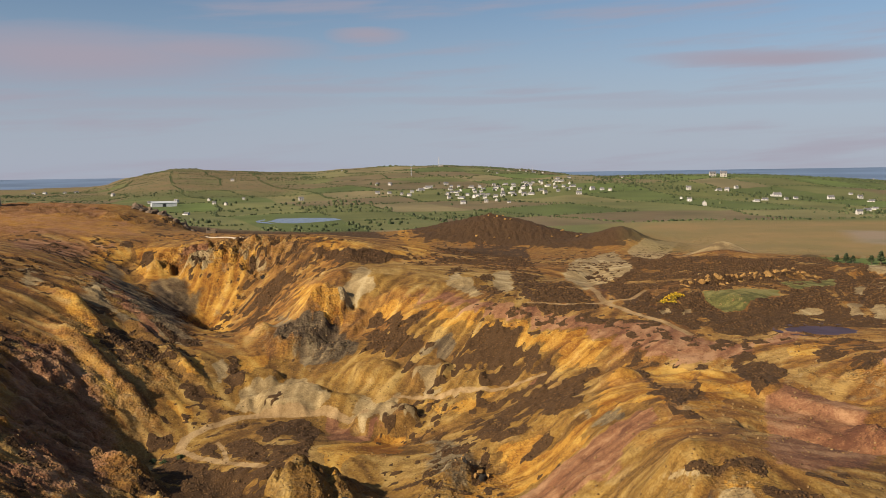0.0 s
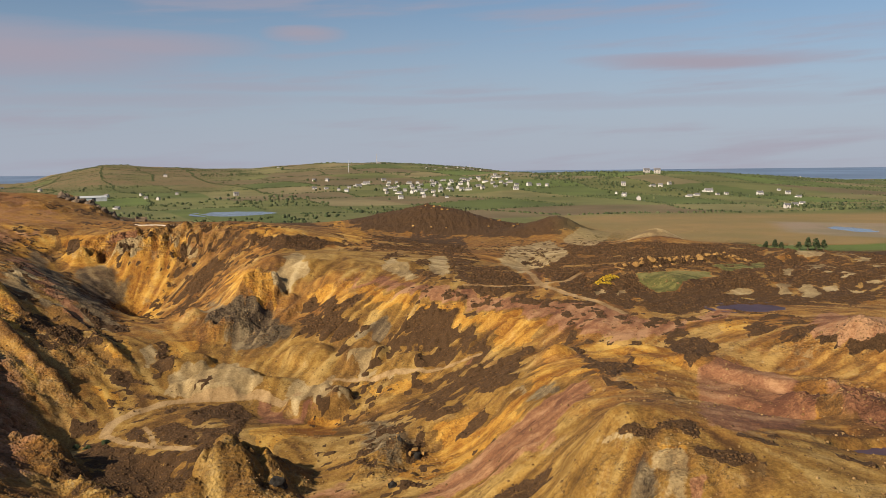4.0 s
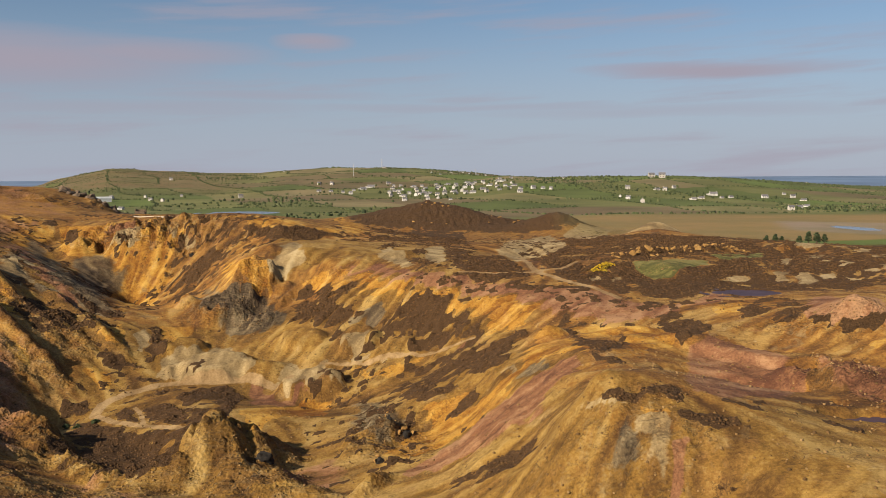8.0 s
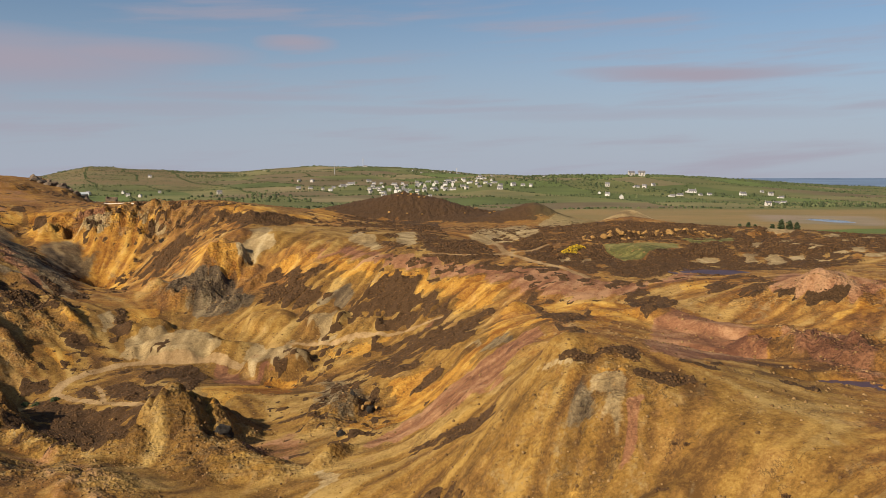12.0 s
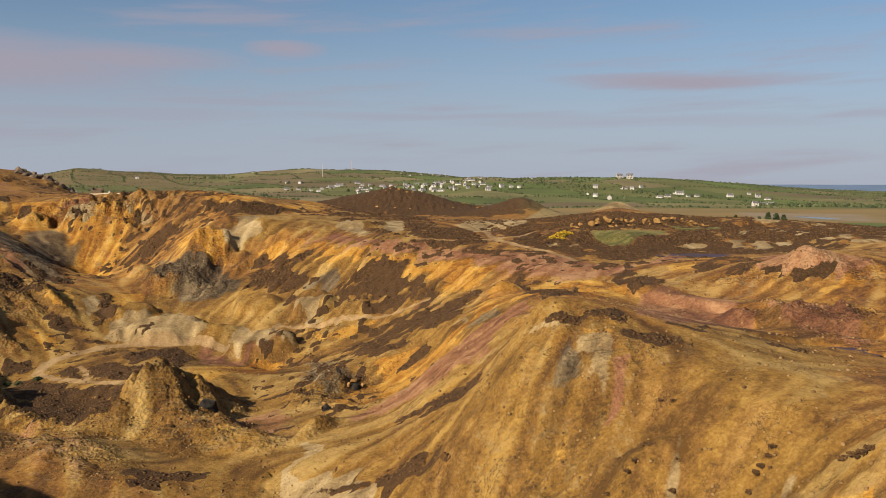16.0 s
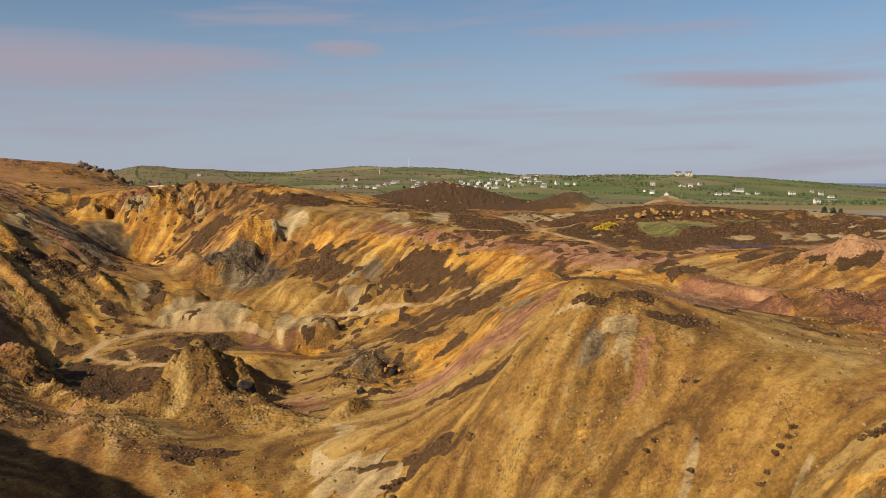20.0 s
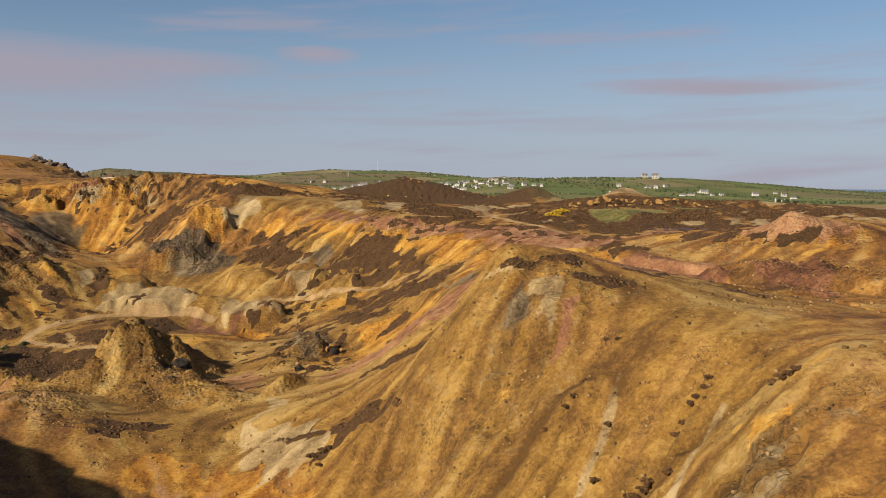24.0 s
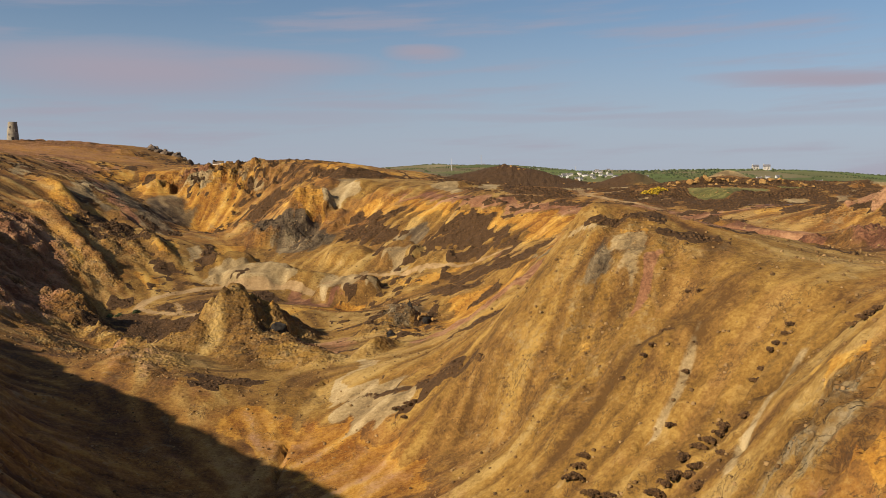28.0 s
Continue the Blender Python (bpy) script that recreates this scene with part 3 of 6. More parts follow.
def mound(x, y, rx, ry, turn, high, sharp=1.0, crag=0.0):
    """A knoll, or with crag a rough rock, set on the land."""
    global gz
    c, s = math.cos(turn), math.sin(turn)
    u, v = ((gx - x) * c + (gy - y) * s) / rx, (-(gx - x) * s + (gy - y) * c) / ry
    r = np.sqrt(u * u + v * v)
    w = smooth(1.15, 0.0, r) if sharp == 1.0 else smooth(1.15, 1.1 * sharp - 0.1, r + 0.07 * RIDGE)
    gz = gz + high * w * (1 + crag * 0.16 * RIDGE)
    if crag:
        rock[...] = np.maximum(rock, crag * smooth(1.25, 0.7, r))


rock = np.zeros_like(gx)
RIDGE = lumpy(gx, gy, 6.0, 3, 81, 0.6)
mound(-38, 338, 10, 7, 0.4, 3.0, 0.7, 0.5)
mound(-62, 300, 9, 6, 0.2, 3.0, 0.6)
mound(-24, 300, 10, 6, -0.2, 2.6, 0.6)
mound(6, 282, 9, 5, 0.2, 2.4, 0.6)
mound(-72, 346, 12, 5, -0.7, 3.4, 1.0, 0.6)
mound(-88, 300, 16, 4, -0.75, 3.6, 1.0, 0.5)
mound(-104, 318, 20, 4, -0.7, 3.6, 1.0, 0.4)
mound(-118, 290, 22, 4.5, -0.6, 3.4, 1.0, 0.5)
mound(-132, 322, 24, 5, -0.6, 3.2, 1.0, 0.4)
mound(-98, 275, 14, 4, -0.6, 3.0, 1.0, 0.7)
mound(-20, 345, 14, 8, 0.2, 3.0)
mound(10, 352, 12, 6, 0.1, 2.4)
mound(-34, 211, 19, 15, 0.4, 12.5, 1.0, 0.8)
mound(-44, 203, 20, 12, 0.5, 2.4, 1.0, 0.5)
mound(-24, 195, 15, 11, -0.8, 5.5, 1.0, 0.9)
mound(-12, 187, 9, 6, -0.6, 2.0, 1.0, 0.6)
mound(2, 224, 11, 8, 0.3, 1.6, 1.0, 0.9)
mound(0, 213, 7, 6, 0.0, 1.4, 1.0, 0.8)
mound(1, 188, 8, 2.6, 0.9, 2.6, 1.0, 0.5)
mound(-64, 210, 20, 5, -0.55, 3.6, 1.0, 1.0)
mound(-82, 226, 14, 7, -0.5, 5.0, 1.0, 1.0)
mound(-250, 525, 90, 22, 0.1, 0.0, 1.0, 0.8)
mound(50, 600, 80, 50, 0, 0.0, 1.0, 0.3)
mound(9, 150, 8, 6, 0.3, 1.6)
mound(-50, 286, 15, 9, 0.1, 4.0, 0.6)
mound(-33, 283, 9, 7, 0.1, 3.4)
mound(-19, 270, 11, 7, 0.0, 3.8, 0.65)
mound(-11, 268, 6, 6, 0.0, 2.6)
mound(-5, 292, 8, 6, 0.0, 3.8, 0.6)
mound(-54, 331, 12, 9, 0.5, 4.5, 0.8, 0.9)
mound(-40, 322, 9, 9, 0.5, 2.0, 1.0, 0.9)
mound(-46, 346, 11, 8, 0.4, 5.5, 0.6, 0.7)
mound(-28, 362, 9, 8, 0.0, 2.5)
mound(47.5, 242, 8, 7, 0.3, 3.0)
mound(88, 201, 24, 6, -0.8, 2.2, 0.6)
mound(74, 180, 15, 8, -0.6, -2.4, 0.6)
mound(101, 166, 26, 7, -0.95, 3.2, 0.7, 0.8)
mound(66, 232, 12, 5, -0.3, 1.6)
mound(60, 216, 9, 5, -0.5, -1.4)
mound(-118, 436, 34, 12, 0.1, 0.0, 1.0, 1.0)
mound(-85, 430, 20, 12, 0.1, 0.0, 1.0, 0.7)
mound(-190, 582, 22, 9, -0.9, 2.5, 1.0, 1.0)
mound(-168, 560, 14, 7, -0.9, 2.0, 1.0, 1.0)
mound(-110, 300, 28, 12, -0.5, 0.0, 1.0, 0.7)
mound(-125, 345, 30, 10, -0.3, 0.0, 1.0, 0.6)
mound(38, 135, 16, 12, 0.6, 0.0, 1.0, 0.55)
mound(104, 339, 16, 5, 0.4, 2.2, 1.0, 1.0)
mound(132, 354, 20, 5, 0.35, 2.2, 1.0, 1.0)
mound(136, 437, 17, 9, 0.1, 3.2)
mound(70, 371, 14, 8, 0.2, 1.6)
mound(116, 207, 30, 6, -0.7, 0.5, 1.0, 0.8)


def runnels(grain, steps, seed):
    """Rills that run straight down the slopes: noise smeared along the fall line."""
    xs, ys = np.arange(-215, 216, 1.0), np.arange(66, 486, 1.0)
    y, x = np.meshgrid(ys, xs, indexing="ij")
    h = bilinear(x, y)
    dy, dx = np.gradient(h, 1.0)
    big = np.hypot(dx, dy) + 1e-3
    dx, dy = dx / big, dy / big
    total = vnoise(x / grain, y / grain, seed)
    for sign in (1, -1):
        px, py = x.copy(), y.copy()
        for _ in range(steps):
            i = np.clip((px - xs[0] + 0.5).astype(int), 0, len(xs) - 1)
            j = np.clip((py - ys[0] + 0.5).astype(int), 0, len(ys) - 1)
            px, py = px + sign * dx[j, i] * 1.2, py + sign * dy[j, i] * 1.2
            total = total + vnoise(px / grain, py / grain, seed)
    total = total / total.std()
    i, j = np.clip(gx - xs[0], 0, len(xs) - 1.001), np.clip(gy - ys[0], 0, len(ys) - 1.001)
    i0, j0 = i.astype(int), j.astype(int)
    u, v = i - i0, j - j0
    out = (total[j0, i0] * (1 - u) + total[j0, i0 + 1] * u) * (1 - v) + (total[j0 + 1, i0] * (1 - u) + total[j0 + 1, i0 + 1] * u) * v
    return np.clip(out, -2.2, 2.2) * smooth(480, 440, gy) * smooth(70, 80, gy) * smooth(212, 195, np.abs(gx))


rill, streak = runnels(1.15, 8, 101), runnels(2.6, 14, 103)
gz = gz + near * (0.03 + 0.09 * smooth(0.1, 0.6, slope)) * rill + near * 0.19 * smooth(0.15, 0.6, slope) * (1 - 0.6 * smooth(0.8, 1.3, slope)) * (1 - 0.6 * smooth(15, 30, gx) * smooth(175, 160, gy)) * streak


def level(x, y, rx, ry, z):
    """A hollow that holds water at z."""
    global gz
    r = np.hypot((gx - x) / rx, (gy - y) / ry) + 0.18 * fbm(gx, gy, 0.7 * min(rx, ry), 2, 111)
    gz = gz * smooth(0.9, 1.5, r) + (z - 1.0 + 1.2 * smooth(0.5, 1.05, r)) * (1 - smooth(0.9, 1.5, r))


level(114, 268, 11, 8, 35.2)
level(88, 148, 9, 4, 29.0)
level(-140, 903, 42, 48, 33.3)
level(322, 598, 12, 34, 32.6)

cover = {k: np.zeros_like(gx) for k in ("heather", "red", "pale", "tracks", "yellow", "grey", "green", "field", "rock", "tan")}
WARP_X = near * (0.9 * fbm(gx, gy, 5.0, 3, 171, 0.6) + 0.2 * rill) + near * fall_x * (2.4 * streak + 0.9 * rill) * smooth(0.08, 0.35, slope) * (1 - 0.85 * smooth(15, 30, gx) * smooth(175, 160, gy))
WARP_Y = near * (1.3 * fbm(gx, gy, 5.0, 3, 175, 0.6) + 0.2 * rill) + near * fall_y * (2.4 * streak + 0.9 * rill) * smooth(0.08, 0.35, slope) * (1 - 0.85 * smooth(15, 30, gx) * smooth(175, 160, gy))


def inside(points, soft):
    """How far a place lies inside an outline: 0 outside, 0.5 on its edge, 1 well inside."""
    pts = np.array(points, float)
    lo, hi = pts.min(0) - soft, pts.max(0) + soft
    i0, i1 = np.searchsorted(GX, (lo[0], hi[0]))
    j0, j1 = np.searchsorted(GY, (lo[1], hi[1]))
    x, y = gx[j0:j1, i0:i1] + WARP_X[j0:j1, i0:i1], gy[j0:j1, i0:i1] + WARP_Y[j0:j1, i0:i1]
    odd, near2 = np.zeros(x.shape, bool), np.full(x.shape, 1e9)
    for (ax, ay), (bx, by) in zip(pts, np.roll(pts, -1, 0)):
        odd ^= ((ay > y) != (by > y)) & (x < (bx - ax) * (y - ay) / (by - ay + 1e-9) + ax)
        t = np.clip(((x - ax) * (bx - ax) + (y - ay) * (by - ay)) / ((bx - ax) ** 2 + (by - ay) ** 2 + 1e-9), 0, 1)
        near2 = np.minimum(near2, (x - ax - t * (bx - ax)) ** 2 + (y - ay - t * (by - ay)) ** 2)
    dist = np.where(odd, 1, -1) * np.sqrt(near2)
    return (slice(j0, j1), slice(i0, i1)), np.clip(0.5 + dist / soft / 2, 0, 1)


def patch(kind, points, soft=3.0, much=1.0):
    where, w = inside(points, soft)
    cover[kind][where] = np.maximum(cover[kind][where], w * much)


def band(kind, points, wide, soft=1.0, much=1.0):
    """A strip along a line, such as a track."""
    pts = np.array(points, float)
    lo, hi = pts.min(0) - wide - soft, pts.max(0) + wide + soft
    i0, i1 = np.searchsorted(GX, (lo[0], hi[0]))
    j0, j1 = np.searchsorted(GY, (lo[1], hi[1]))
    x, y = gx[j0:j1, i0:i1], gy[j0:j1, i0:i1]
    near2 = np.full(x.shape, 1e9)
    for (ax, ay), (bx, by) in zip(pts, pts[1:]):
        t = np.clip(((x - ax) * (bx - ax) + (y - ay) * (by - ay)) / ((bx - ax) ** 2 + (by - ay) ** 2 + 1e-9), 0, 1)
        near2 = np.minimum(near2, (x - ax - t * (bx - ax)) ** 2 + (y - ay - t * (by - ay)) ** 2)
    w = np.clip(0.5 + (wide / 2 - np.sqrt(near2)) / soft / 2, 0, 1) * much
    cover[kind][j0:j1, i0:i1] = np.maximum(cover[kind][j0:j1, i0:i1], w)


def gash(points, wide, deep=2.0):
    """A cleft that the rain has cut into the rock."""
    global gz
    cover["cleft"] = np.zeros_like(gx)
    band("cleft", points, wide, 0.5)
    gz = gz - deep * cover["cleft"] * (0.55 + 0.45 * np.sign(fbm(gx, gy, 3.0, 2, 181) + 0.15))


patch("yellow", [(-203.9, 505.3), (-198.1, 537.3), (-178.9, 527.1), (-165.4, 480.1), (-182.5, 480.6), (-188.1, 466.8)], 4.0, 0.9)
patch("heather", [(-162.8, 453.4), (-159.6, 463.5), (-152.1, 460.9), (-157.8, 450.6)], 4.0, 0.9)
# dark gully rock, with the gully's shade painted into the grey
patch("grey", [(-160.8, 427.0), (-156.8, 429.6), (-143.0, 408.1), (-123.5, 375.5), (-121.4, 392.6), (-96.1, 332.2), (-90.0, 326.0), (-92.6, 320.6), (-100.7, 322.0), (-110.3, 333.7), (-124.8, 354.8), (-140.0, 381.6)], 2.5, 1)
patch("grey", [(-135.8, 411.7), (-130.0, 420.4), (-124.4, 422.3), (-118.0, 418.0), (-112.4, 395.0), (-96.3, 329.8), (-113.3, 371.0), (-129.2, 398.7)], 3.0, 0.9)
patch("pale", [(-140.8, 351.3), (-140.3, 365.4), (-123.7, 338.2), (-117.7, 330.0), (-122.9, 325.8), (-132.5, 330.8)], 3.0, 0.8)
patch("yellow", [(-128.9, 322.0), (-124.6, 320.4), (-115.0, 299.0), (-116.2, 290.1)], 3.0, 1)
patch("red", [(-154.9, 396.8), (-139.2, 379.4), (-114.8, 341.0), (-101.0, 323.1), (-102.7, 316.7), (-114.9, 330.1), (-131.9, 354.5), (-142.0, 359.2)], 2.5, 0.8)
patch("heather", [(-121.0, 310.3), (-115.3, 315.6), (-107.3, 307.5), (-113.2, 300.2)], 4.0, 0.9)
patch("grey", [(-118.5, 330.6), (-115.3, 332.4), (-113.6, 321.1)], 1.5, 1)
patch("yellow", [(-151.3, 445.4), (-141.2, 448.8), (-122.2, 448.2), (-110.0, 433.8), (-109.5, 429.2), (-118.1, 427.7), (-130.7, 431.2), (-136.8, 418.5), (-143.3, 422.1)], 3.0, 1)
patch("yellow", [(-121.9, 427.2), (-109.0, 427.1), (-97.2, 422.8), (-91.1, 406.5), (-97.4, 392.0), (-89.5, 326.4), (-112.6, 394.0)], 4.0, 0.9)
patch("red", [(-130.5, 439.9), (-119.6, 448.4), (-113.1, 435.8), (-123.1, 432.0)], 2.5, 0.8)
patch("pale", [(-120.7, 435.8), (-110.1, 434.2), (-109.5, 429.2), (-118.9, 428.8)], 2.0, 0.9)
patch("heather", [(-89.3, 396.5), (-84.3, 407.3), (-74.9, 410.8), (-66.8, 410.8), (-66.0, 405.9), (-75.5, 400.7), (-81.2, 392.4), (-87.5, 388.3)], 4.0, 1)
patch("pale", [(-90.8, 427.0), (-87.7, 430.9), (-83.5, 423.8), (-85.1, 417.5)], 2.0, 0.8)
patch("heather", [(-58.4, 419.8), (-48.3, 420.2), (-32.9, 420.5), (-16.8, 418.7), (-19.0, 411.1), (-33.3, 396.7), (-43.2, 398.4), (-52.0, 409.5)], 4.0, 1)
patch("yellow", [(-43.5, 800.0), (-22.8, 591.4), (-4.2, 433.1), (-12.4, 423.8), (-18.4, 439.2)], 2.5, 1)
patch("yellow", [(-71.8, 438.1), (-61.8, 442.5), (-39.3, 433.6), (-27.0, 417.0), (-42.9, 418.3), (-58.9, 422.9)], 3.0, 0.9)
patch("yellow", [(-110.7, 276.5), (-108.1, 278.0), (-102.2, 273.9), (-105.5, 271.2), (-108.7, 271.4)], 2.0, 1)
patch("heather", [(-110.8, 299.8), (-102.9, 306.1), (-95.0, 299.3), (-100.5, 289.0), (-105.7, 288.2)], 3.0, 1)
patch("pale", [(104.7, 509.3), (130.7, 549.1), (155.6, 588.2), (102.8, 427.3), (98.1, 460.7)], 1.5, 1)
patch("pale", [(192.3, 458.6), (226.8, 499.8), (195.2, 450.0)], 1.0, 1)
patch("heather", [(-116.7, 309.5), (-108.2, 310.9), (-99.9, 302.5), (-106.9, 292.6)], 3.0, 1)
patch("rock", [(36.5, 133.4), (40.4, 139.6), (44.0, 135.2), (43.2, 131.9), (40.3, 131.0), (37.5, 130.9)], 3.0, 0.9)
patch("rock", [(24.4, 147.5), (33.4, 145.4), (39.1, 130.3), (43.8, 124.1), (42.0, 115.1), (32.2, 119.4), (22.8, 140.0)], 6.0, 0.6)
patch("rock", [(26.3, 142.0), (33.3, 142.2), (39.4, 142.9), (44.1, 132.8), (43.8, 124.1), (38.1, 119.2), (32.2, 119.2), (23.8, 136.1), (20.9, 142.9)], 5.0, 0.6)
patch("rock", [(50.5, 87.7), (56.5, 87.1), (63.0, 88.5), (56.9, 73.5)], 5.0, 0.7)
patch("rock", [(-5.4, 225.7), (-3.8, 255.1), (6.2, 250.1), (16.0, 222.8), (15.4, 196.1), (2.6, 210.8)], 3.0, 0.45)
patch("rock", [(-83.2, 203.1), (-61.4, 201.6), (-35.3, 175.8), (-33.8, 162.3), (-53.6, 178.1), (-68.4, 179.6)], 4.0, 0.8)
patch("yellow", [(-235.4, 486.9), (-228.5, 505.5), (-213.4, 522.8), (-186.3, 528.6), (-162.6, 486.7), (-170.9, 467.4), (-195.7, 471.1), (-212.3, 468.8), (-226.9, 468.9)], 4.0, 0.9)
patch("red", [(-210.6, 434.5), (-185.7, 446.4), (-156.0, 457.6), (-162.0, 442.1), (-170.9, 386.8), (-182.5, 375.9)], 6.0, 0.6)
patch("pale", [(-159.9, 341.7), (-160.0, 356.6), (-148.1, 333.9), (-150.2, 324.7)], 3.0, 0.8)
patch("yellow", [(-143.5, 342.9), (-134.4, 335.9), (-123.4, 317.5), (-125.6, 307.7), (-137.0, 321.8)], 3.0, 0.9)
patch("rock", [(-134.8, 270.8), (-125.3, 288.5), (-103.2, 271.3), (-79.9, 218.1), (-85.7, 198.8), (-93.7, 184.2)], 8.0, 0.9)
patch("red", [(-134.8, 270.8), (-125.3, 288.5), (-103.2, 271.3), (-79.9, 218.1), (-85.7, 198.8), (-93.7, 184.2)], 5.0, 0.6)
patch("tan", [(-92, 320), (30, 332), (46, 262), (46, 150), (-10, 150), (-60, 180), (-92, 240)], 8.0, 0.75)
patch("tan", [(-48.3, 420.2), (-26.9, 409.2), (8.3, 392.9), (45.5, 373.5), (39.0, 314.8), (15.9, 329.5), (-13.6, 345.9), (-39.8, 351.3)], 6.0, 0.8)
patch("tan", [(-81.6, 307.9), (-34.3, 304.5), (-17.8, 284.4), (-6.1, 254.4), (-22.6, 261.6), (-61.8, 278.3)], 5.0, 0.7)
patch("tan", [(9.2, 151.4), (24.3, 160.1), (37.3, 220.8), (43.4, 140.5), (52.7, 135.8), (93.3, 161.3), (56.9, 73.5), (20.4, 117.3), (12.8, 133.8)], 8.0, 0.95)
patch("tan", [(39.7, 176.9), (52.8, 147.6), (79.9, 132.1), (69.8, 114.1), (24.8, 149.7)], 6.0, 0.7)
patch("tan", [(-46.2, 228.7), (-40.0, 250.2), (-26.1, 226.2), (-16.6, 201.4), (-10.8, 190.9), (-43.9, 196.1)], 4.0, 0.7)
patch("tan", [(-39.2, 162.6), (-8.2, 171.0), (-1.0, 154.6), (-10.0, 150.4), (-22.5, 153.0)], 6.0, 0.6)
patch("tan", [(-155.2, 421.9), (-149.4, 441.3), (-104.6, 340.6), (-80.4, 303.4), (-57.5, 281.9), (-69.3, 274.6), (-96.8, 293.2), (-118.4, 314.1)], 6.0, 0.7)
patch("yellow", [(-184.7, 458.3), (-169.3, 460.4), (-153.2, 444.9), (-151.7, 412.5), (-162.2, 403.2)], 3.0, 0.7)
band("pale", [(60.0, 103.0), (53.5, 98.7), (49.8, 93.2)], 1.2)
band("pale", [(52.2, 118.1), (48.1, 110.9), (44.1, 107.0)], 1)
band("heather", [(2.3, 158.6), (16.9, 150.4), (25.4, 142.9)], 1.2)
# slate and heather along the gully; its shade is painted in with them
patch("heather", [(-109.2, 335.0), (-108.1, 340.2), (-102.9, 339.3), (-96.1, 330.0), (-87.8, 324.6), (-90.5, 321.2), (-95.1, 320.8), (-102.6, 326.7)], 2, 1)
patch("grey", [(-125.2, 383.2), (-127.9, 402.9), (-118.6, 388.5), (-103.9, 339.3), (-120.8, 376.8)], 2, 1)
patch("heather", [(-157.5, 426.9), (-154.4, 431.5), (-135.2, 405.3), (-119.8, 370.8), (-144.1, 416.6)], 2.5, 0.9)
patch("heather", [(-115.6, 318.9), (-111.6, 317.8), (-98.2, 300.6), (-94.4, 297.2), (-98.4, 291.6), (-103.7, 287.9)], 2.5, 1)
patch("yellow", [(-155.1, 451.4), (-113.7, 440.2), (-94.2, 434.6), (-83.4, 432.3), (-90.8, 430.3), (-93.4, 419.1), (-88.0, 338.9), (-92.2, 333.2), (-117.3, 404.1), (-131.7, 408.7), (-142.5, 426.3)], 3, 0.85)
patch("pale", [(-100.3, 433.3), (-92.1, 436.4), (-94.7, 430.9), (-99.1, 431.1)], 1.5, 0.9)
patch("pale", [(-123.9, 430.8), (-109.3, 428.1), (-108.0, 425.9), (-115.9, 424.7), (-121.0, 425.0)], 1.5, 0.9)
patch("heather", [(-148.2, 440.8), (-147.9, 446.2), (-144.8, 440.7), (-141.2, 424.1)], 1.2, 0.9)
patch("red", [(-126.0, 435.9), (-124.2, 440.3), (-115.3, 436.8), (-111.8, 430.0), (-118.4, 429.4)], 1.5, 1)
patch("heather", [(-119.7, 422.8), (-117.2, 422.8), (-117.2, 420.0), (-119.1, 420.7)], 1, 0.8)
patch("grey", [(-123.8, 406.4), (-111.6, 413.2), (-111.7, 404.8), (-111.6, 396.4), (-114.4, 390.7), (-121.2, 397.9)], 3, 1)
patch("heather", [(-84.5, 393.0), (-79.3, 399.8), (-78.3, 407.1), (-75.7, 401.1), (-78.6, 390.7), (-72.8, 344.2), (-89.2, 390.7)], 1.5, 1)
patch("heather", [(-89.4, 429.8), (-85.5, 429.5), (-70.4, 424.9), (-69.9, 421.9), (-82.6, 428.0)], 0.8, 0.9)
patch("heather", [(-75.7, 412.3), (-70.2, 416.3), (-67.5, 416.9), (-72.2, 407.1)], 0.8, 0.9)
patch("yellow", [(-68.2, 398.7), (-56.2, 384.9), (-44.9, 349.6), (-40.3, 347.0), (-41.0, 343.7), (-37.1, 337.7), (-42.8, 334.4), (-49.3, 337.4), (-48.4, 339.0), (-61.5, 375.9)], 1.5, 1)
patch("grey", [(-65.5, 346.6), (-64.9, 364.4), (-54.5, 338.6), (-49.3, 337.4), (-42.8, 334.4), (-35.4, 324.5), (-32.2, 314.2), (-39.3, 311.1), (-49.0, 312.9), (-54.7, 323.3), (-61.9, 325.2)], 2, 1)
patch("heather", [(-59.0, 417.2), (-50.6, 420.1), (-34.6, 412.2), (-18.6, 416.1), (-29.1, 406.6), (-35.6, 398.1), (-42.7, 397.4), (-51.3, 407.1)], 2, 1)
patch("yellow", [(-6.5, 430.0), (-15.2, 423.1), (-22.5, 417.0), (-30.7, 424.3)], 2, 1)
patch("pale", [(-41.5, 347.7), (-37.0, 370.9), (-35.2, 395.1), (-26.7, 357.5), (-32.6, 352.5), (-38.0, 345.0)], 1.5, 1)
patch("heather", [(-5.3, 433.3), (21.4, 557.0), (51.4, 542.7), (36.4, 323.4), (16.4, 326.1), (10.4, 337.0), (1.4, 368.7)], 3, 0.62)
patch("pale", [(21.0, 378.1), (28.5, 386.8), (26.8, 339.9), (22.9, 328.2), (19.7, 341.2)], 1, 1)
patch("pale", [(0.8, 348.8), (5.9, 376.0), (14.4, 330.7), (10.4, 329.4)], 1, 0.9)
patch("yellow", [(-23.1, 342.0), (-18.9, 341.5), (-3.9, 331.9), (-0.8, 327.4), (6.4, 316.2), (8.3, 320.4), (10.3, 316.9), (12.6, 313.5), (16.0, 309.8), (6.4, 311.6), (-1.5, 317.2), (-7.8, 326.8), (-13.9, 327.8), (-22.8, 337.9), (-27.2, 341.1)], 1.2, 1)
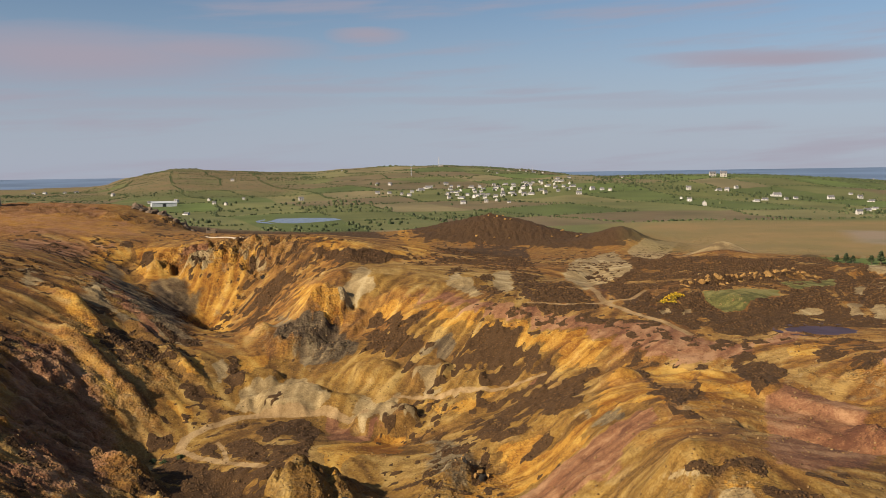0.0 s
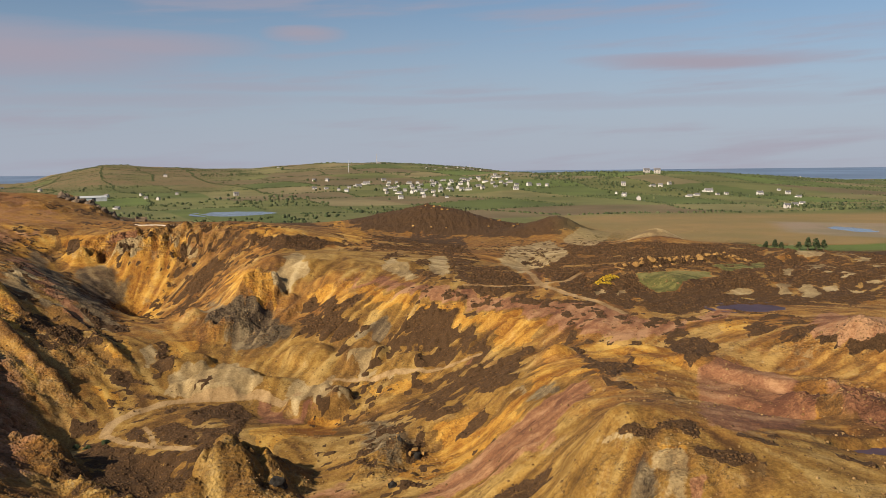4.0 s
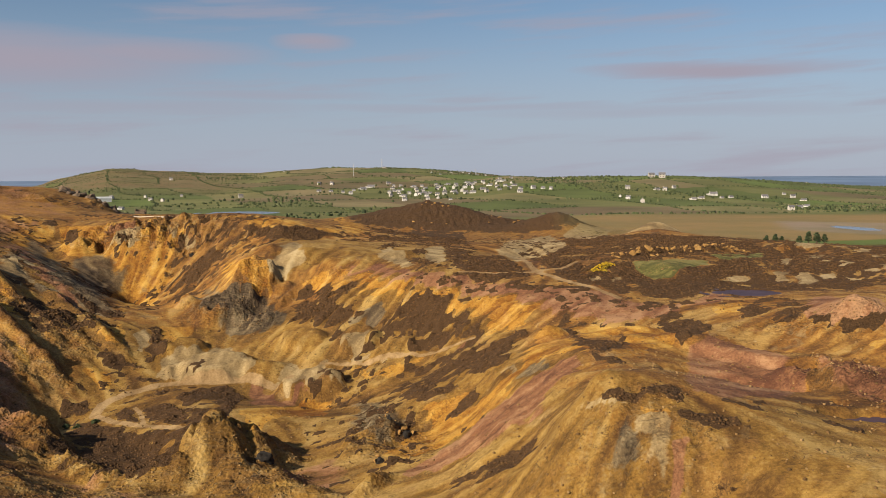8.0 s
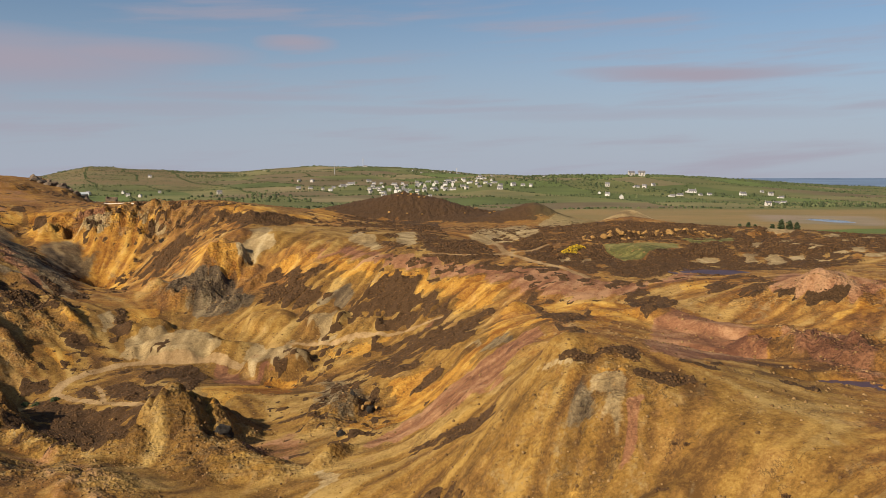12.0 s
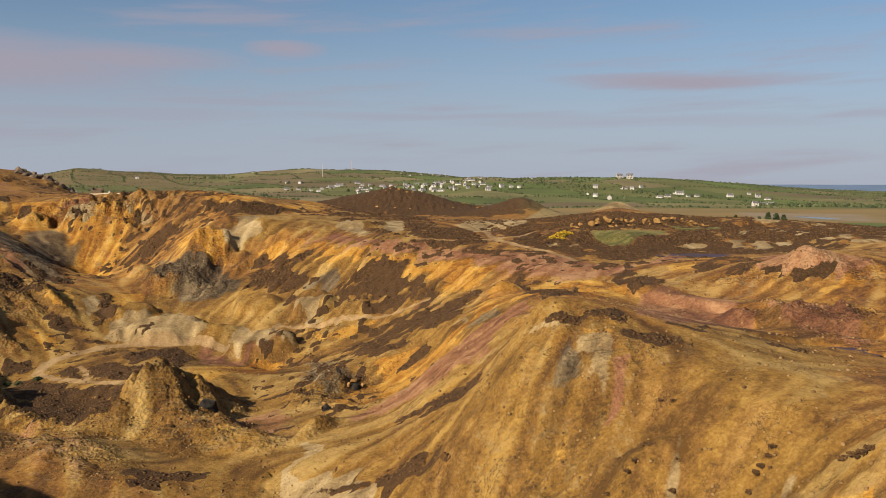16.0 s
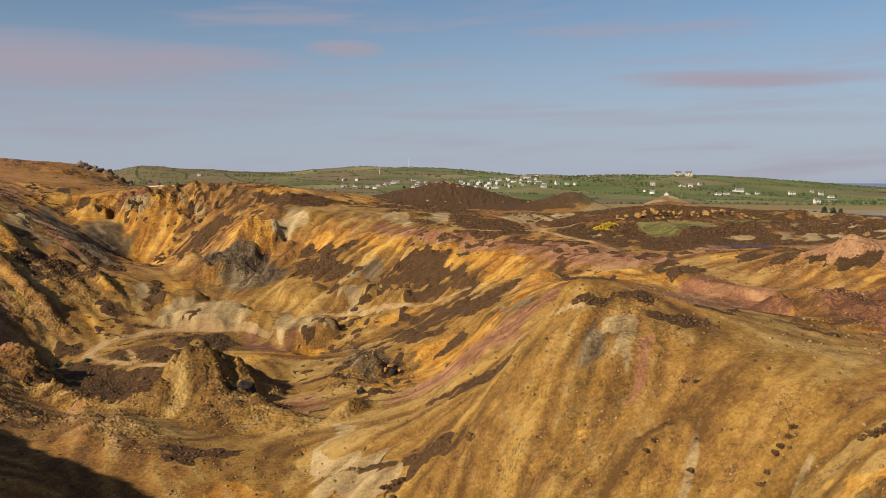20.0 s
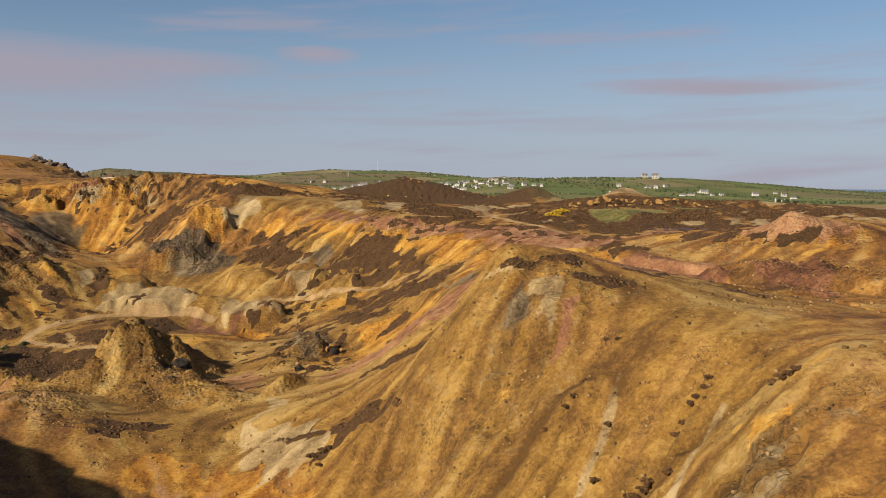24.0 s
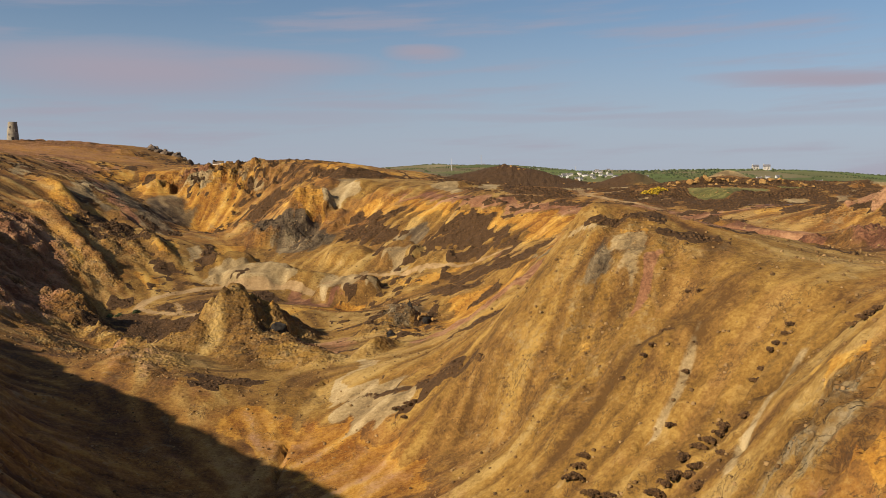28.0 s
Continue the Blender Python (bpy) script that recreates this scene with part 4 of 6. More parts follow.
patch("red", [(-14.8, 343.1), (2.1, 335.8), (14.3, 323.3), (29.6, 311.1), (53.9, 291.6), (70.3, 282.2), (76.5, 270.8), (82.0, 259.4), (89.7, 257.2), (84.4, 245.4), (71.0, 248.5), (57.2, 259.4), (51.2, 273.9), (44.0, 285.9), (28.9, 301.8), (14.1, 312.2), (-1.9, 332.0)], 1.8, 0.95)
patch("heather", [(-28.9, 337.3), (-25.0, 339.2), (-21.4, 334.1), (-16.2, 332.8), (-12.8, 327.4), (-9.9, 328.5), (-9.6, 323.0), (-3.5, 318.3), (-13.5, 321.7), (-24.3, 331.8), (-29.7, 334.7)], 1, 1)
patch("heather", [(-32.4, 331.6), (-21.8, 326.9), (-9.2, 315.3), (-5.6, 314.1), (-8.9, 309.9), (-6.5, 293.7), (-12.2, 302.8), (-20.2, 309.1), (-26.8, 317.5)], 1.2, 1)
patch("heather", [(8.3, 307.6), (15.8, 303.5), (20.5, 301.4), (24.4, 294.0), (28.4, 293.6), (29.6, 284.8), (29.9, 276.6), (34.0, 274.2), (33.4, 267.5), (26.8, 269.3), (16.8, 274.5), (8.3, 277.6), (13.5, 278.8), (6.5, 290.0), (-0.8, 293.9), (6.5, 295.5), (8.3, 300.7)], 1.2, 1)
patch("grey", [(-4.3, 293.6), (-7.0, 310.1), (-3.2, 312.0), (1.6, 309.9), (3.6, 302.3), (0.9, 297.5)], 1, 1)
patch("yellow", [(8.3, 310.4), (28.8, 299.1), (43.8, 284.6), (50.8, 271.6), (48.1, 264.5), (43.0, 263.8), (37.0, 270.5), (32.7, 279.9), (30.0, 289.8), (24.9, 295.8), (15.8, 303.5)], 1.2, 0.9)
patch("pale", [(-79.3, 308.3), (-76.8, 312.4), (-72.7, 297.0), (-76.5, 295.1)], 1, 1)
patch("heather", [(-77.2, 313.9), (-74.1, 317.6), (-68.4, 299.6), (-67.7, 294.8), (-70.2, 290.9), (-74.6, 291.1), (-73.8, 294.7), (-72.4, 297.3)], 1, 1)
patch("pale", [(-67.3, 293.1), (-65.2, 295.3), (-58.6, 297.3), (-48.2, 303.1), (-41.4, 290.2), (-35.5, 280.6), (-37.9, 279.4), (-44.4, 277.9), (-59.2, 277.3), (-66.0, 281.0)], 1.2, 1)
patch("yellow", [(-57.5, 296.4), (-54.7, 303.9), (-50.4, 279.1), (-53.9, 280.0)], 1, 0.8)
patch("yellow", [(-88.0, 278.1), (-85.2, 281.8), (-78.7, 276.8), (-77.1, 274.1), (-81.2, 271.9), (-83.4, 273.8)], 1.2, 1)
patch("yellow", [(-90.2, 308.5), (-86.9, 315.3), (-82.0, 302.1), (-82.1, 293.5), (-86.3, 296.3)], 1.5, 1)
patch("yellow", [(-73.8, 318.5), (-62.9, 320.6), (-61.5, 314.2), (-66.4, 296.6), (-71.3, 310.8)], 1.2, 0.9)
patch("heather", [(-74.3, 257.6), (-69.5, 256.8), (-65.8, 254.5), (-61.4, 244.4), (-65.8, 244.5), (-71.1, 249.8)], 1, 1)
patch("heather", [(-63.9, 255.9), (-58.1, 256.9), (-50.9, 249.4), (-38.2, 210.1), (-40.4, 209.0), (-57.6, 240.9), (-61.4, 249.5)], 1, 1)
patch("heather", [(-56.6, 260.3), (-51.6, 272.7), (-43.7, 274.3), (-37.8, 268.3), (-38.1, 253.1), (-36.2, 210.2), (-52.2, 254.8)], 1, 1)
patch("heather", [(-75.3, 218.9), (-80.6, 253.7), (-72.0, 245.6), (-59.5, 237.8), (-52.7, 233.2), (-41.8, 206.7), (-44.1, 200.9), (-52.4, 200.5), (-60.5, 203.4), (-71.0, 212.6)], 1.5, 1)
patch("heather", [(-91.5, 263.2), (-89.3, 265.7), (-82.3, 263.2), (-78.7, 258.2), (-82.8, 255.7), (-86.2, 256.8)], 1.5, 0.9)
patch("heather", [(-89.0, 293.7), (-83.5, 292.7), (-75.3, 287.6), (-70.5, 282.5), (-75.9, 283.7), (-83.7, 287.6)], 1.5, 0.7)
patch("pale", [(-13.2, 290.9), (-7.8, 290.5), (-1.5, 289.2), (0.5, 280.7), (-5.6, 281.6), (-12.1, 287.9)], 1, 1)
patch("pale", [(1.8, 278.9), (6.6, 279.3), (4.9, 277.2)], 0.7, 1)
patch("pale", [(-29.1, 276.7), (-27.2, 288.4), (-17.9, 283.7), (-9.7, 265.3), (-16.1, 263.8), (-24.4, 265.3), (-32.1, 274.2)], 1.2, 0.9)
patch("red", [(-37.6, 277.1), (-33.8, 274.2), (-27.3, 263.0), (-16.1, 263.1), (-20.7, 261.3), (-31.1, 256.7), (-35.7, 265.8)], 1.2, 0.9)
patch("yellow", [(-35.5, 246.8), (-30.8, 255.0), (-14.4, 262.2), (-12.8, 244.4), (-19.0, 246.4), (-28.2, 238.4), (-27.4, 209.5)], 1, 1)
patch("yellow", [(-8.2, 280.4), (6.6, 273.9), (15.1, 273.9), (10.0, 267.4), (-0.1, 272.1)], 0.8, 1)
patch("heather", [(6.7, 259.9), (13.3, 267.0), (20.1, 271.6), (26.9, 270.4), (33.4, 267.5), (39.2, 259.4), (43.0, 263.8), (43.9, 258.6), (38.4, 239.6), (34.6, 232.9), (29.0, 235.3), (24.6, 236.4), (18.7, 237.1), (12.8, 238.0), (8.3, 253.3)], 1.2, 1)
patch("heather", [(18.6, 226.4), (20.5, 228.9), (24.1, 228.7), (27.5, 226.1), (25.1, 222.1), (21.5, 220.7)], 0.8, 1)
patch("red", [(20.3, 267.1), (25.2, 270.2), (30.2, 269.9), (29.2, 267.2), (23.1, 264.4)], 0.8, 0.9)
patch("yellow", [(14.2, 231.8), (15.7, 234.8), (22.8, 230.0), (21.7, 224.9), (18.3, 225.8), (23.6, 221.1), (29.0, 219.3), (35.9, 219.3), (40.4, 232.4), (45.8, 238.7), (51.1, 260.4), (51.8, 238.7), (49.1, 198.7), (46.6, 195.7), (45.4, 210.1), (41.9, 213.4), (36.8, 215.5), (32.1, 210.1), (27.7, 205.0), (20.1, 207.2), (12.3, 205.0), (7.2, 199.2), (3.3, 208.6), (8.4, 217.8), (14.0, 226.1)], 1, 1)
patch("red", [(7.3, 194.3), (17.2, 199.3), (26.3, 203.3), (32.8, 204.2), (40.3, 202.7), (45.5, 196.6), (45.4, 189.5), (39.8, 184.4), (34.3, 178.5), (27.7, 179.5), (20.2, 186.2), (14.4, 187.9), (8.5, 189.2)], 1, 0.95)
patch("heather", [(13.0, 179.5), (19.5, 174.6), (24.8, 173.1), (29.8, 168.8), (33.5, 165.3), (32.1, 163.0), (28.9, 161.6), (23.9, 162.5), (18.3, 172.5)], 1, 1)
patch("grey", [(34.8, 209.9), (39.7, 216.5), (41.3, 209.2), (39.3, 204.8), (36.0, 204.1)], 0.8, 1)
patch("pale", [(31.3, 221.0), (34.0, 227.0), (35.5, 220.6), (33.4, 215.5)], 0.7, 1)
patch("rock", [(-5.8, 254.2), (0.3, 257.6), (6.8, 243.9), (9.8, 227.4), (7.0, 220.3), (1.9, 212.8), (-2.6, 223.0)], 2, 0.45)
patch("grey", [(-5.8, 254.2), (0.3, 257.6), (6.8, 243.9), (9.8, 227.4), (7.0, 220.3), (1.9, 212.8), (-2.6, 223.0)], 2, 0.7)
patch("red", [(-22.6, 202.4), (-8.7, 212.9), (-2.6, 198.0), (-7.0, 192.3), (-16.1, 190.2)], 2, 0.6)
patch("pale", [(51.2, 384.9), (68.3, 462.0), (96.8, 508.8), (84.1, 398.3), (70.3, 368.6), (59.8, 360.3), (53.1, 335.2)], 1, 1)
patch("heather", [(33.2, 335.2), (48.3, 358.0), (51.7, 331.8), (53.7, 302.7), (36.8, 305.6), (31.5, 311.2)], 1.2, 1)
patch("heather", [(59.4, 356.8), (69.8, 365.6), (99.4, 471.7), (122.5, 507.6), (105.0, 395.7), (94.3, 334.1), (88.2, 309.9), (100.8, 298.8), (121.8, 292.8), (111.5, 270.7), (103.0, 271.7), (90.3, 264.6), (84.1, 273.2), (72.1, 290.3), (67.0, 302.3), (61.4, 315.1)], 1.5, 1)
patch("heather", [(34.9, 305.0), (52.3, 293.7), (69.1, 284.8), (52.9, 285.1), (39.7, 296.4)], 1, 1)
patch("green", [(93.3, 321.7), (106.9, 325.8), (121.6, 325.7), (117.9, 314.7), (104.7, 305.3), (100.2, 297.1), (94.7, 297.6), (90.1, 309.4)], 1.2, 1)
patch("green", [(126.2, 339.0), (154.1, 352.8), (146.7, 334.9), (128.0, 325.5)], 1.2, 0.9)
patch("yellow", [(55.6, 250.7), (61.8, 250.2), (67.8, 248.4), (66.0, 231.4), (60.1, 221.7), (54.0, 226.5)], 0.8, 1)
patch("yellow", [(64.4, 227.7), (73.2, 244.7), (75.0, 229.1), (74.4, 212.9), (72.4, 210.6), (65.4, 205.0), (60.0, 204.4)], 0.8, 1)
patch("yellow", [(53.1, 196.8), (66.2, 207.9), (61.8, 196.6), (54.5, 192.0)], 0.8, 0.9)
patch("heather", [(52.6, 261.3), (65.1, 250.6), (68.7, 252.2), (67.2, 249.1), (60.3, 250.7), (55.6, 250.7), (51.6, 204.8), (48.7, 197.0), (52.8, 235.6)], 0.8, 1)
patch("heather", [(51.1, 211.9), (62.5, 219.9), (70.5, 246.4), (73.7, 246.7), (57.9, 203.2), (51.9, 197.1), (51.4, 207.0)], 0.8, 1)
patch("heather", [(49.4, 197.1), (55.2, 190.0), (54.6, 185.2), (51.2, 188.3)], 0.8, 1)
patch("heather", [(79.0, 248.8), (84.0, 249.2), (88.3, 238.0), (86.9, 224.9), (76.2, 209.9), (73.4, 209.5), (73.3, 213.8), (78.0, 239.5)], 1, 1)
patch("red", [(55.5, 151.5), (75.4, 207.2), (80.0, 208.9), (91.3, 213.4), (92.3, 193.1), (89.9, 176.7), (87.6, 174.2), (72.2, 153.6), (61.1, 145.2), (55.2, 147.2)], 1.5, 1)
patch("yellow", [(85.3, 182.3), (91.3, 190.6), (89.4, 176.9), (85.7, 168.7), (85.6, 177.4)], 1, 1)
patch("yellow", [(70.4, 195.4), (75.8, 207.1), (75.6, 205.4), (69.6, 189.7)], 0.8, 1)
patch("red", [(137.0, 304.0), (141.2, 303.0), (135.5, 289.7), (131.3, 290.4)], 1, 0.8)
patch("pale", [(137.0, 304.0), (141.2, 303.0), (135.5, 289.7), (131.3, 290.4)], 0.8, 0.9)
patch("pale", [(145.0, 302.4), (149.3, 302.4), (145.1, 288.4), (137.1, 279.9), (137.4, 286.9)], 0.8, 1)
patch("pale", [(150.5, 298.4), (156.9, 301.5), (153.8, 293.1), (147.5, 288.1)], 0.8, 0.9)
patch("red", [(150.5, 298.4), (156.9, 301.5), (153.8, 293.1), (147.5, 288.1)], 0.8, 0.8)
patch("pale", [(151.6, 330.9), (158.6, 336.8), (146.7, 313.8), (144.6, 315.6)], 0.8, 1)
patch("pale", [(165.0, 343.0), (161.0, 326.1), (152.0, 310.3)], 0.8, 1)
patch("pale", [(172.1, 348.9), (175.7, 344.4), (162.1, 320.9), (161.2, 325.7)], 0.8, 1)
patch("pale", [(162.4, 310.7), (170.0, 317.5), (163.3, 306.3), (161.3, 307.3)], 0.8, 1)
patch("pale", [(231.1, 499.5), (186.4, 366.6), (179.4, 357.1), (170.2, 360.4)], 0.8, 1)
patch("pale", [(188.6, 347.2), (199.1, 353.8), (191.4, 341.7), (186.1, 342.5)], 0.8, 1)
patch("pale", [(178.3, 309.4), (184.2, 310.7), (177.1, 295.6), (173.3, 298.4)], 0.8, 0.9)
patch("pale", [(158.6, 296.9), (161.4, 288.9), (155.6, 283.4)], 0.8, 0.8)
patch("pale", [(114.1, 292.6), (121.8, 303.2), (126.8, 298.3), (122.6, 294.7)], 0.8, 0.8)
patch("pale", [(72.2, 299.7), (75.9, 303.3), (75.7, 298.1), (72.1, 294.8)], 0.8, 1)
patch("pale", [(79.4, 301.9), (83.7, 303.7), (82.1, 297.1), (78.0, 293.4)], 0.8, 0.9)
patch("heather", [(121.3, 291.4), (128.9, 286.7), (138.9, 272.1), (166.4, 289.4), (180.4, 290.7), (208.5, 338.3), (190.6, 355.8), (171.4, 365.7), (205.5, 509.9), (137.6, 352.0), (145.0, 330.7), (130.4, 315.4), (118.2, 309.8), (111.2, 295.3)], 2, 1)
patch("heather", [(111.0, 252.1), (118.4, 246.3), (111.7, 224.7), (107.0, 217.3), (101.4, 224.5), (96.9, 232.0), (100.1, 238.4)], 1, 1)
patch("heather", [(108.9, 215.4), (113.6, 210.5), (121.5, 207.1), (118.8, 202.0), (112.9, 206.4), (108.0, 211.9)], 1, 1)
patch("red", [(113.8, 232.6), (127.2, 247.7), (123.7, 211.2), (131.0, 207.2), (126.7, 199.9), (118.8, 199.7), (121.5, 207.1), (112.1, 210.3), (107.8, 216.1)], 1, 1)
patch("yellow", [(94.4, 246.6), (104.7, 248.6), (99.1, 237.9), (94.4, 239.9)], 0.8, 1)
patch("red", [(89.4, 256.2), (108.9, 273.3), (126.1, 284.6), (128.5, 273.0), (113.1, 270.3), (95.5, 250.0)], 1, 0.85)
patch("yellow", [(113.0, 196.0), (117.6, 197.2), (123.0, 193.5), (120.6, 189.2), (112.7, 190.7)], 1, 0.75)
patch("red", [(98.0, 194.4), (103.7, 185.4), (102.3, 158.3), (94.8, 145.3), (90.4, 159.4), (91.8, 175.8)], 2, 0.65)
patch("rock", [(98.0, 194.4), (103.7, 185.4), (102.3, 158.3), (94.8, 145.3), (90.4, 159.4), (91.8, 175.8)], 2, 0.9)
patch("heather", [(39.1, 148.9), (42.0, 147.3), (46.4, 146.4), (52.9, 146.1), (50.9, 142.3), (45.8, 143.9), (42.1, 143.7), (40.8, 146.0)], 0.7, 1)
patch("heather", [(49.1, 139.4), (54.6, 139.7), (60.9, 135.9), (59.8, 134.3), (54.2, 135.6), (49.3, 137.0)], 0.7, 1)
patch("heather", [(58.9, 144.1), (65.2, 145.9), (70.5, 145.0), (69.0, 141.4), (63.4, 141.4)], 0.7, 0.95)
patch("heather", [(73.9, 141.8), (75.7, 139.8), (79.7, 138.4), (79.0, 135.3), (74.4, 136.9)], 0.7, 1)
patch("pale", [(37.1, 151.2), (40.8, 146.0), (43.9, 143.3), (41.2, 143.8), (37.6, 148.5)], 0.8, 0.9)
patch("grey", [(38.9, 137.2), (40.5, 140.7), (42.7, 141.3), (43.8, 138.6), (41.9, 134.3), (40.4, 135.2), (38.8, 136.6)], 1, 1)
patch("rock", [(38.9, 137.2), (40.5, 140.7), (42.7, 141.3), (43.8, 138.6), (41.9, 134.3), (40.4, 135.2), (38.8, 136.6)], 1.5, 0.8)
patch("pale", [(43.8, 140.5), (47.1, 139.6), (48.0, 136.3), (45.9, 131.5), (44.3, 130.7), (43.3, 132.7), (44.5, 135.4)], 1, 1)
patch("yellow", [(45.4, 142.4), (48.3, 139.2), (46.8, 134.9), (44.9, 132.9)], 1, 1)
patch("red", [(47.3, 132.9), (49.8, 133.3), (48.8, 129.4), (46.3, 125.7), (44.8, 125.8), (46.1, 129.7)], 0.8, 1)
patch("grey", [(49.9, 133.9), (52.4, 134.2), (52.0, 130.0), (50.4, 125.4), (46.4, 121.5), (41.2, 120.5), (38.1, 118.9), (34.3, 107.7), (31.8, 110.4), (35.8, 118.0), (40.2, 125.1), (43.9, 124.9), (47.1, 126.2), (48.8, 129.4)], 3, 0.5)
patch("yellow", [(40.1, 132.5), (43.1, 130.6), (44.3, 128.0), (42.3, 124.3), (39.5, 125.6), (36.6, 128.2), (37.6, 130.7)], 2, 0.55)
patch("yellow", [(34.4, 130.6), (38.8, 127.1), (35.6, 125.4), (31.9, 128.1)], 2, 0.55)
patch("grey", [(59.8, 89.6), (62.0, 86.5), (58.8, 78.5), (55.6, 78.1), (52.6, 78.4), (50.0, 87.7), (53.3, 88.6), (56.4, 90.3)], 3, 0.55)
patch("rock", [(59.8, 89.6), (62.0, 86.5), (58.8, 78.5), (55.6, 78.1), (52.6, 78.4), (50.0, 87.7), (53.3, 88.6), (56.4, 90.3)], 2, 0.8)
patch("pale", [(56.6, 89.1), (58.5, 86.1), (60.0, 84.7), (59.5, 84.5), (56.4, 84.3)], 0.5, 1)
patch("yellow", [(58.1, 76.9), (56.4, 72.6), (53.3, 77.7), (55.8, 77.4)], 1, 1)
patch("red", [(53.1, 78.8), (55.0, 77.7), (55.1, 76.8), (53.5, 77.1), (52.3, 79.0)], 0.7, 0.9)
patch("yellow", [(59.8, 98.8), (61.4, 91.1), (63.0, 89.2), (60.7, 86.6), (58.6, 89.2)], 1, 0.8)
patch("pale", [(-2.4, 162.2), (1.8, 162.4), (7.5, 157.6), (13.1, 150.7), (9.6, 147.5), (6.1, 145.6), (2.2, 146.8), (-2.0, 154.4), (-3.8, 159.0)], 1, 1)
patch("pale", [(-3.5, 163.0), (-0.9, 180.2), (1.6, 183.2), (3.3, 175.8), (1.5, 164.2), (-1.0, 160.4)], 0.7, 0.9)
patch("yellow", [(-3.5, 163.0), (-0.9, 180.2), (1.6, 183.2), (3.3, 175.8), (1.5, 164.2), (-1.0, 160.4)], 0.7, 0.8)
patch("yellow", [(-6.7, 153.3), (-0.9, 153.6), (4.4, 144.1), (10.7, 137.7), (16.6, 128.1), (12.1, 125.1), (0.1, 128.8), (-7.4, 139.3), (-21.9, 150.9), (-22.1, 158.4), (-12.2, 159.7)], 2, 0.8)
patch("red", [(-6.7, 153.3), (-0.9, 153.6), (4.4, 144.1), (10.7, 137.7), (16.6, 128.1), (12.1, 125.1), (0.1, 128.8), (-7.4, 139.3), (-21.9, 150.9), (-22.1, 158.4), (-12.2, 159.7)], 2, 0.4)
patch("heather", [(9.3, 146.2), (9.8, 148.5), (12.8, 148.8), (13.4, 147.4), (11.1, 147.2)], 0.5, 1)
patch("heather", [(1.1, 167.3), (8.4, 158.0), (10.9, 153.9), (16.8, 151.7), (22.6, 149.3), (24.5, 145.0), (21.7, 145.6), (15.1, 149.4), (11.0, 152.3)], 0.8, 0.55)
patch("heather", [(-33.0, 169.1), (-22.8, 171.9), (-14.8, 171.0), (-20.6, 167.9), (-30.2, 164.3)], 0.8, 0.85)
patch("red", [(-69.7, 208.2), (-57.2, 204.4), (-38.9, 176.5), (-32.9, 165.7), (-47.0, 168.4), (-55.3, 174.3)], 2, 0.45)
band("tracks", [(-76.9, 254.6), (-76.8, 261.5), (-71.6, 269.1), (-63.7, 275.6), (-51.0, 277.5), (-37.9, 279.1), (-25.1, 271.7)], 3.2)
band("tracks", [(-76.9, 254.6), (-69.6, 247.3), (-60.7, 241.8), (-49.3, 236.5)], 2.2)
band("tracks", [(-66.5, 256.7), (-63.5, 251.6), (-60.0, 242.0)], 1.2)
band("tracks", [(-16.1, 283.2), (-0.3, 278.7), (13.5, 276.6), (23.6, 273.7), (30.3, 270.9)], 1.4)
band("tracks", [(56.8, 358.1), (56.1, 312.6), (62.5, 298.7), (71.1, 285.9), (75.1, 271.9)], 2.4)
band("tracks", [(58.2, 313.6), (66.5, 315.8), (74.6, 331.4)], 1.4)
band("tracks", [(29.9, 315.9), (43.3, 312.0), (58.0, 312.3)], 1.4)
gash([(55.0, 103.3), (56.0, 103.4), (56.4, 100.6), (57.8, 98.9)], 1.0)
gash([(63.0, 111.5), (64.0, 110.7), (65.2, 110.3)], 0.7)
gash([(49.8, 91.0), (50.6, 92.7), (52.7, 98.2)], 0.5)
gash([(54.0, 105.0), (56.0, 106.0), (57.8, 108.0), (60.7, 109.3)], 0.35)
gash([(53.1, 78.6), (54.8, 78.2), (55.9, 77.7), (57.7, 77.7)], 1.1)
gash([(45.0, 122.1), (47.6, 122.1)], 0.6)
gash([(-7.5, 132.6), (-9.0, 148.1), (-8.5, 149.9)], 0.6)
gash([(26.3, 141.7), (28.4, 139.9)], 0.7)
gash([(35.7, 126.4), (37.2, 125.6), (39.1, 125.3)], 0.5)
gash([(39.8, 101.3), (41.1, 104.3), (44.3, 108.3)], 0.4)
gash([(-7.1, 165.1), (-6.1, 171.4)], 0.7)
gash([(86, 158), (92, 146), (98, 132)], 3.6, 2.6)
# dark cover laid on the near left wall to deepen its shade
patch("grey", [(-130, 165), (-75, 150), (-50, 125), (-30, 95), (-5, 60), (10, 20), (-20, -30), (-70, 60), (-110, 120)], 6, 1)
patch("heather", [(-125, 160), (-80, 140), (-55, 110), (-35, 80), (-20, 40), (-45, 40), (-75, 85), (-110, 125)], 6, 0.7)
# hard ribs stand out along the great slope
gz = gz + near * smooth(15, 30, gx) * smooth(175, 160, gy) * smooth(0.2, 0.5, slope) * (0.13 + 0.4 * cover["rock"]) * (1.2 - np.abs(rill)) * (1 + 0.6 * fbm(gx, gy, 9, 2, 187))
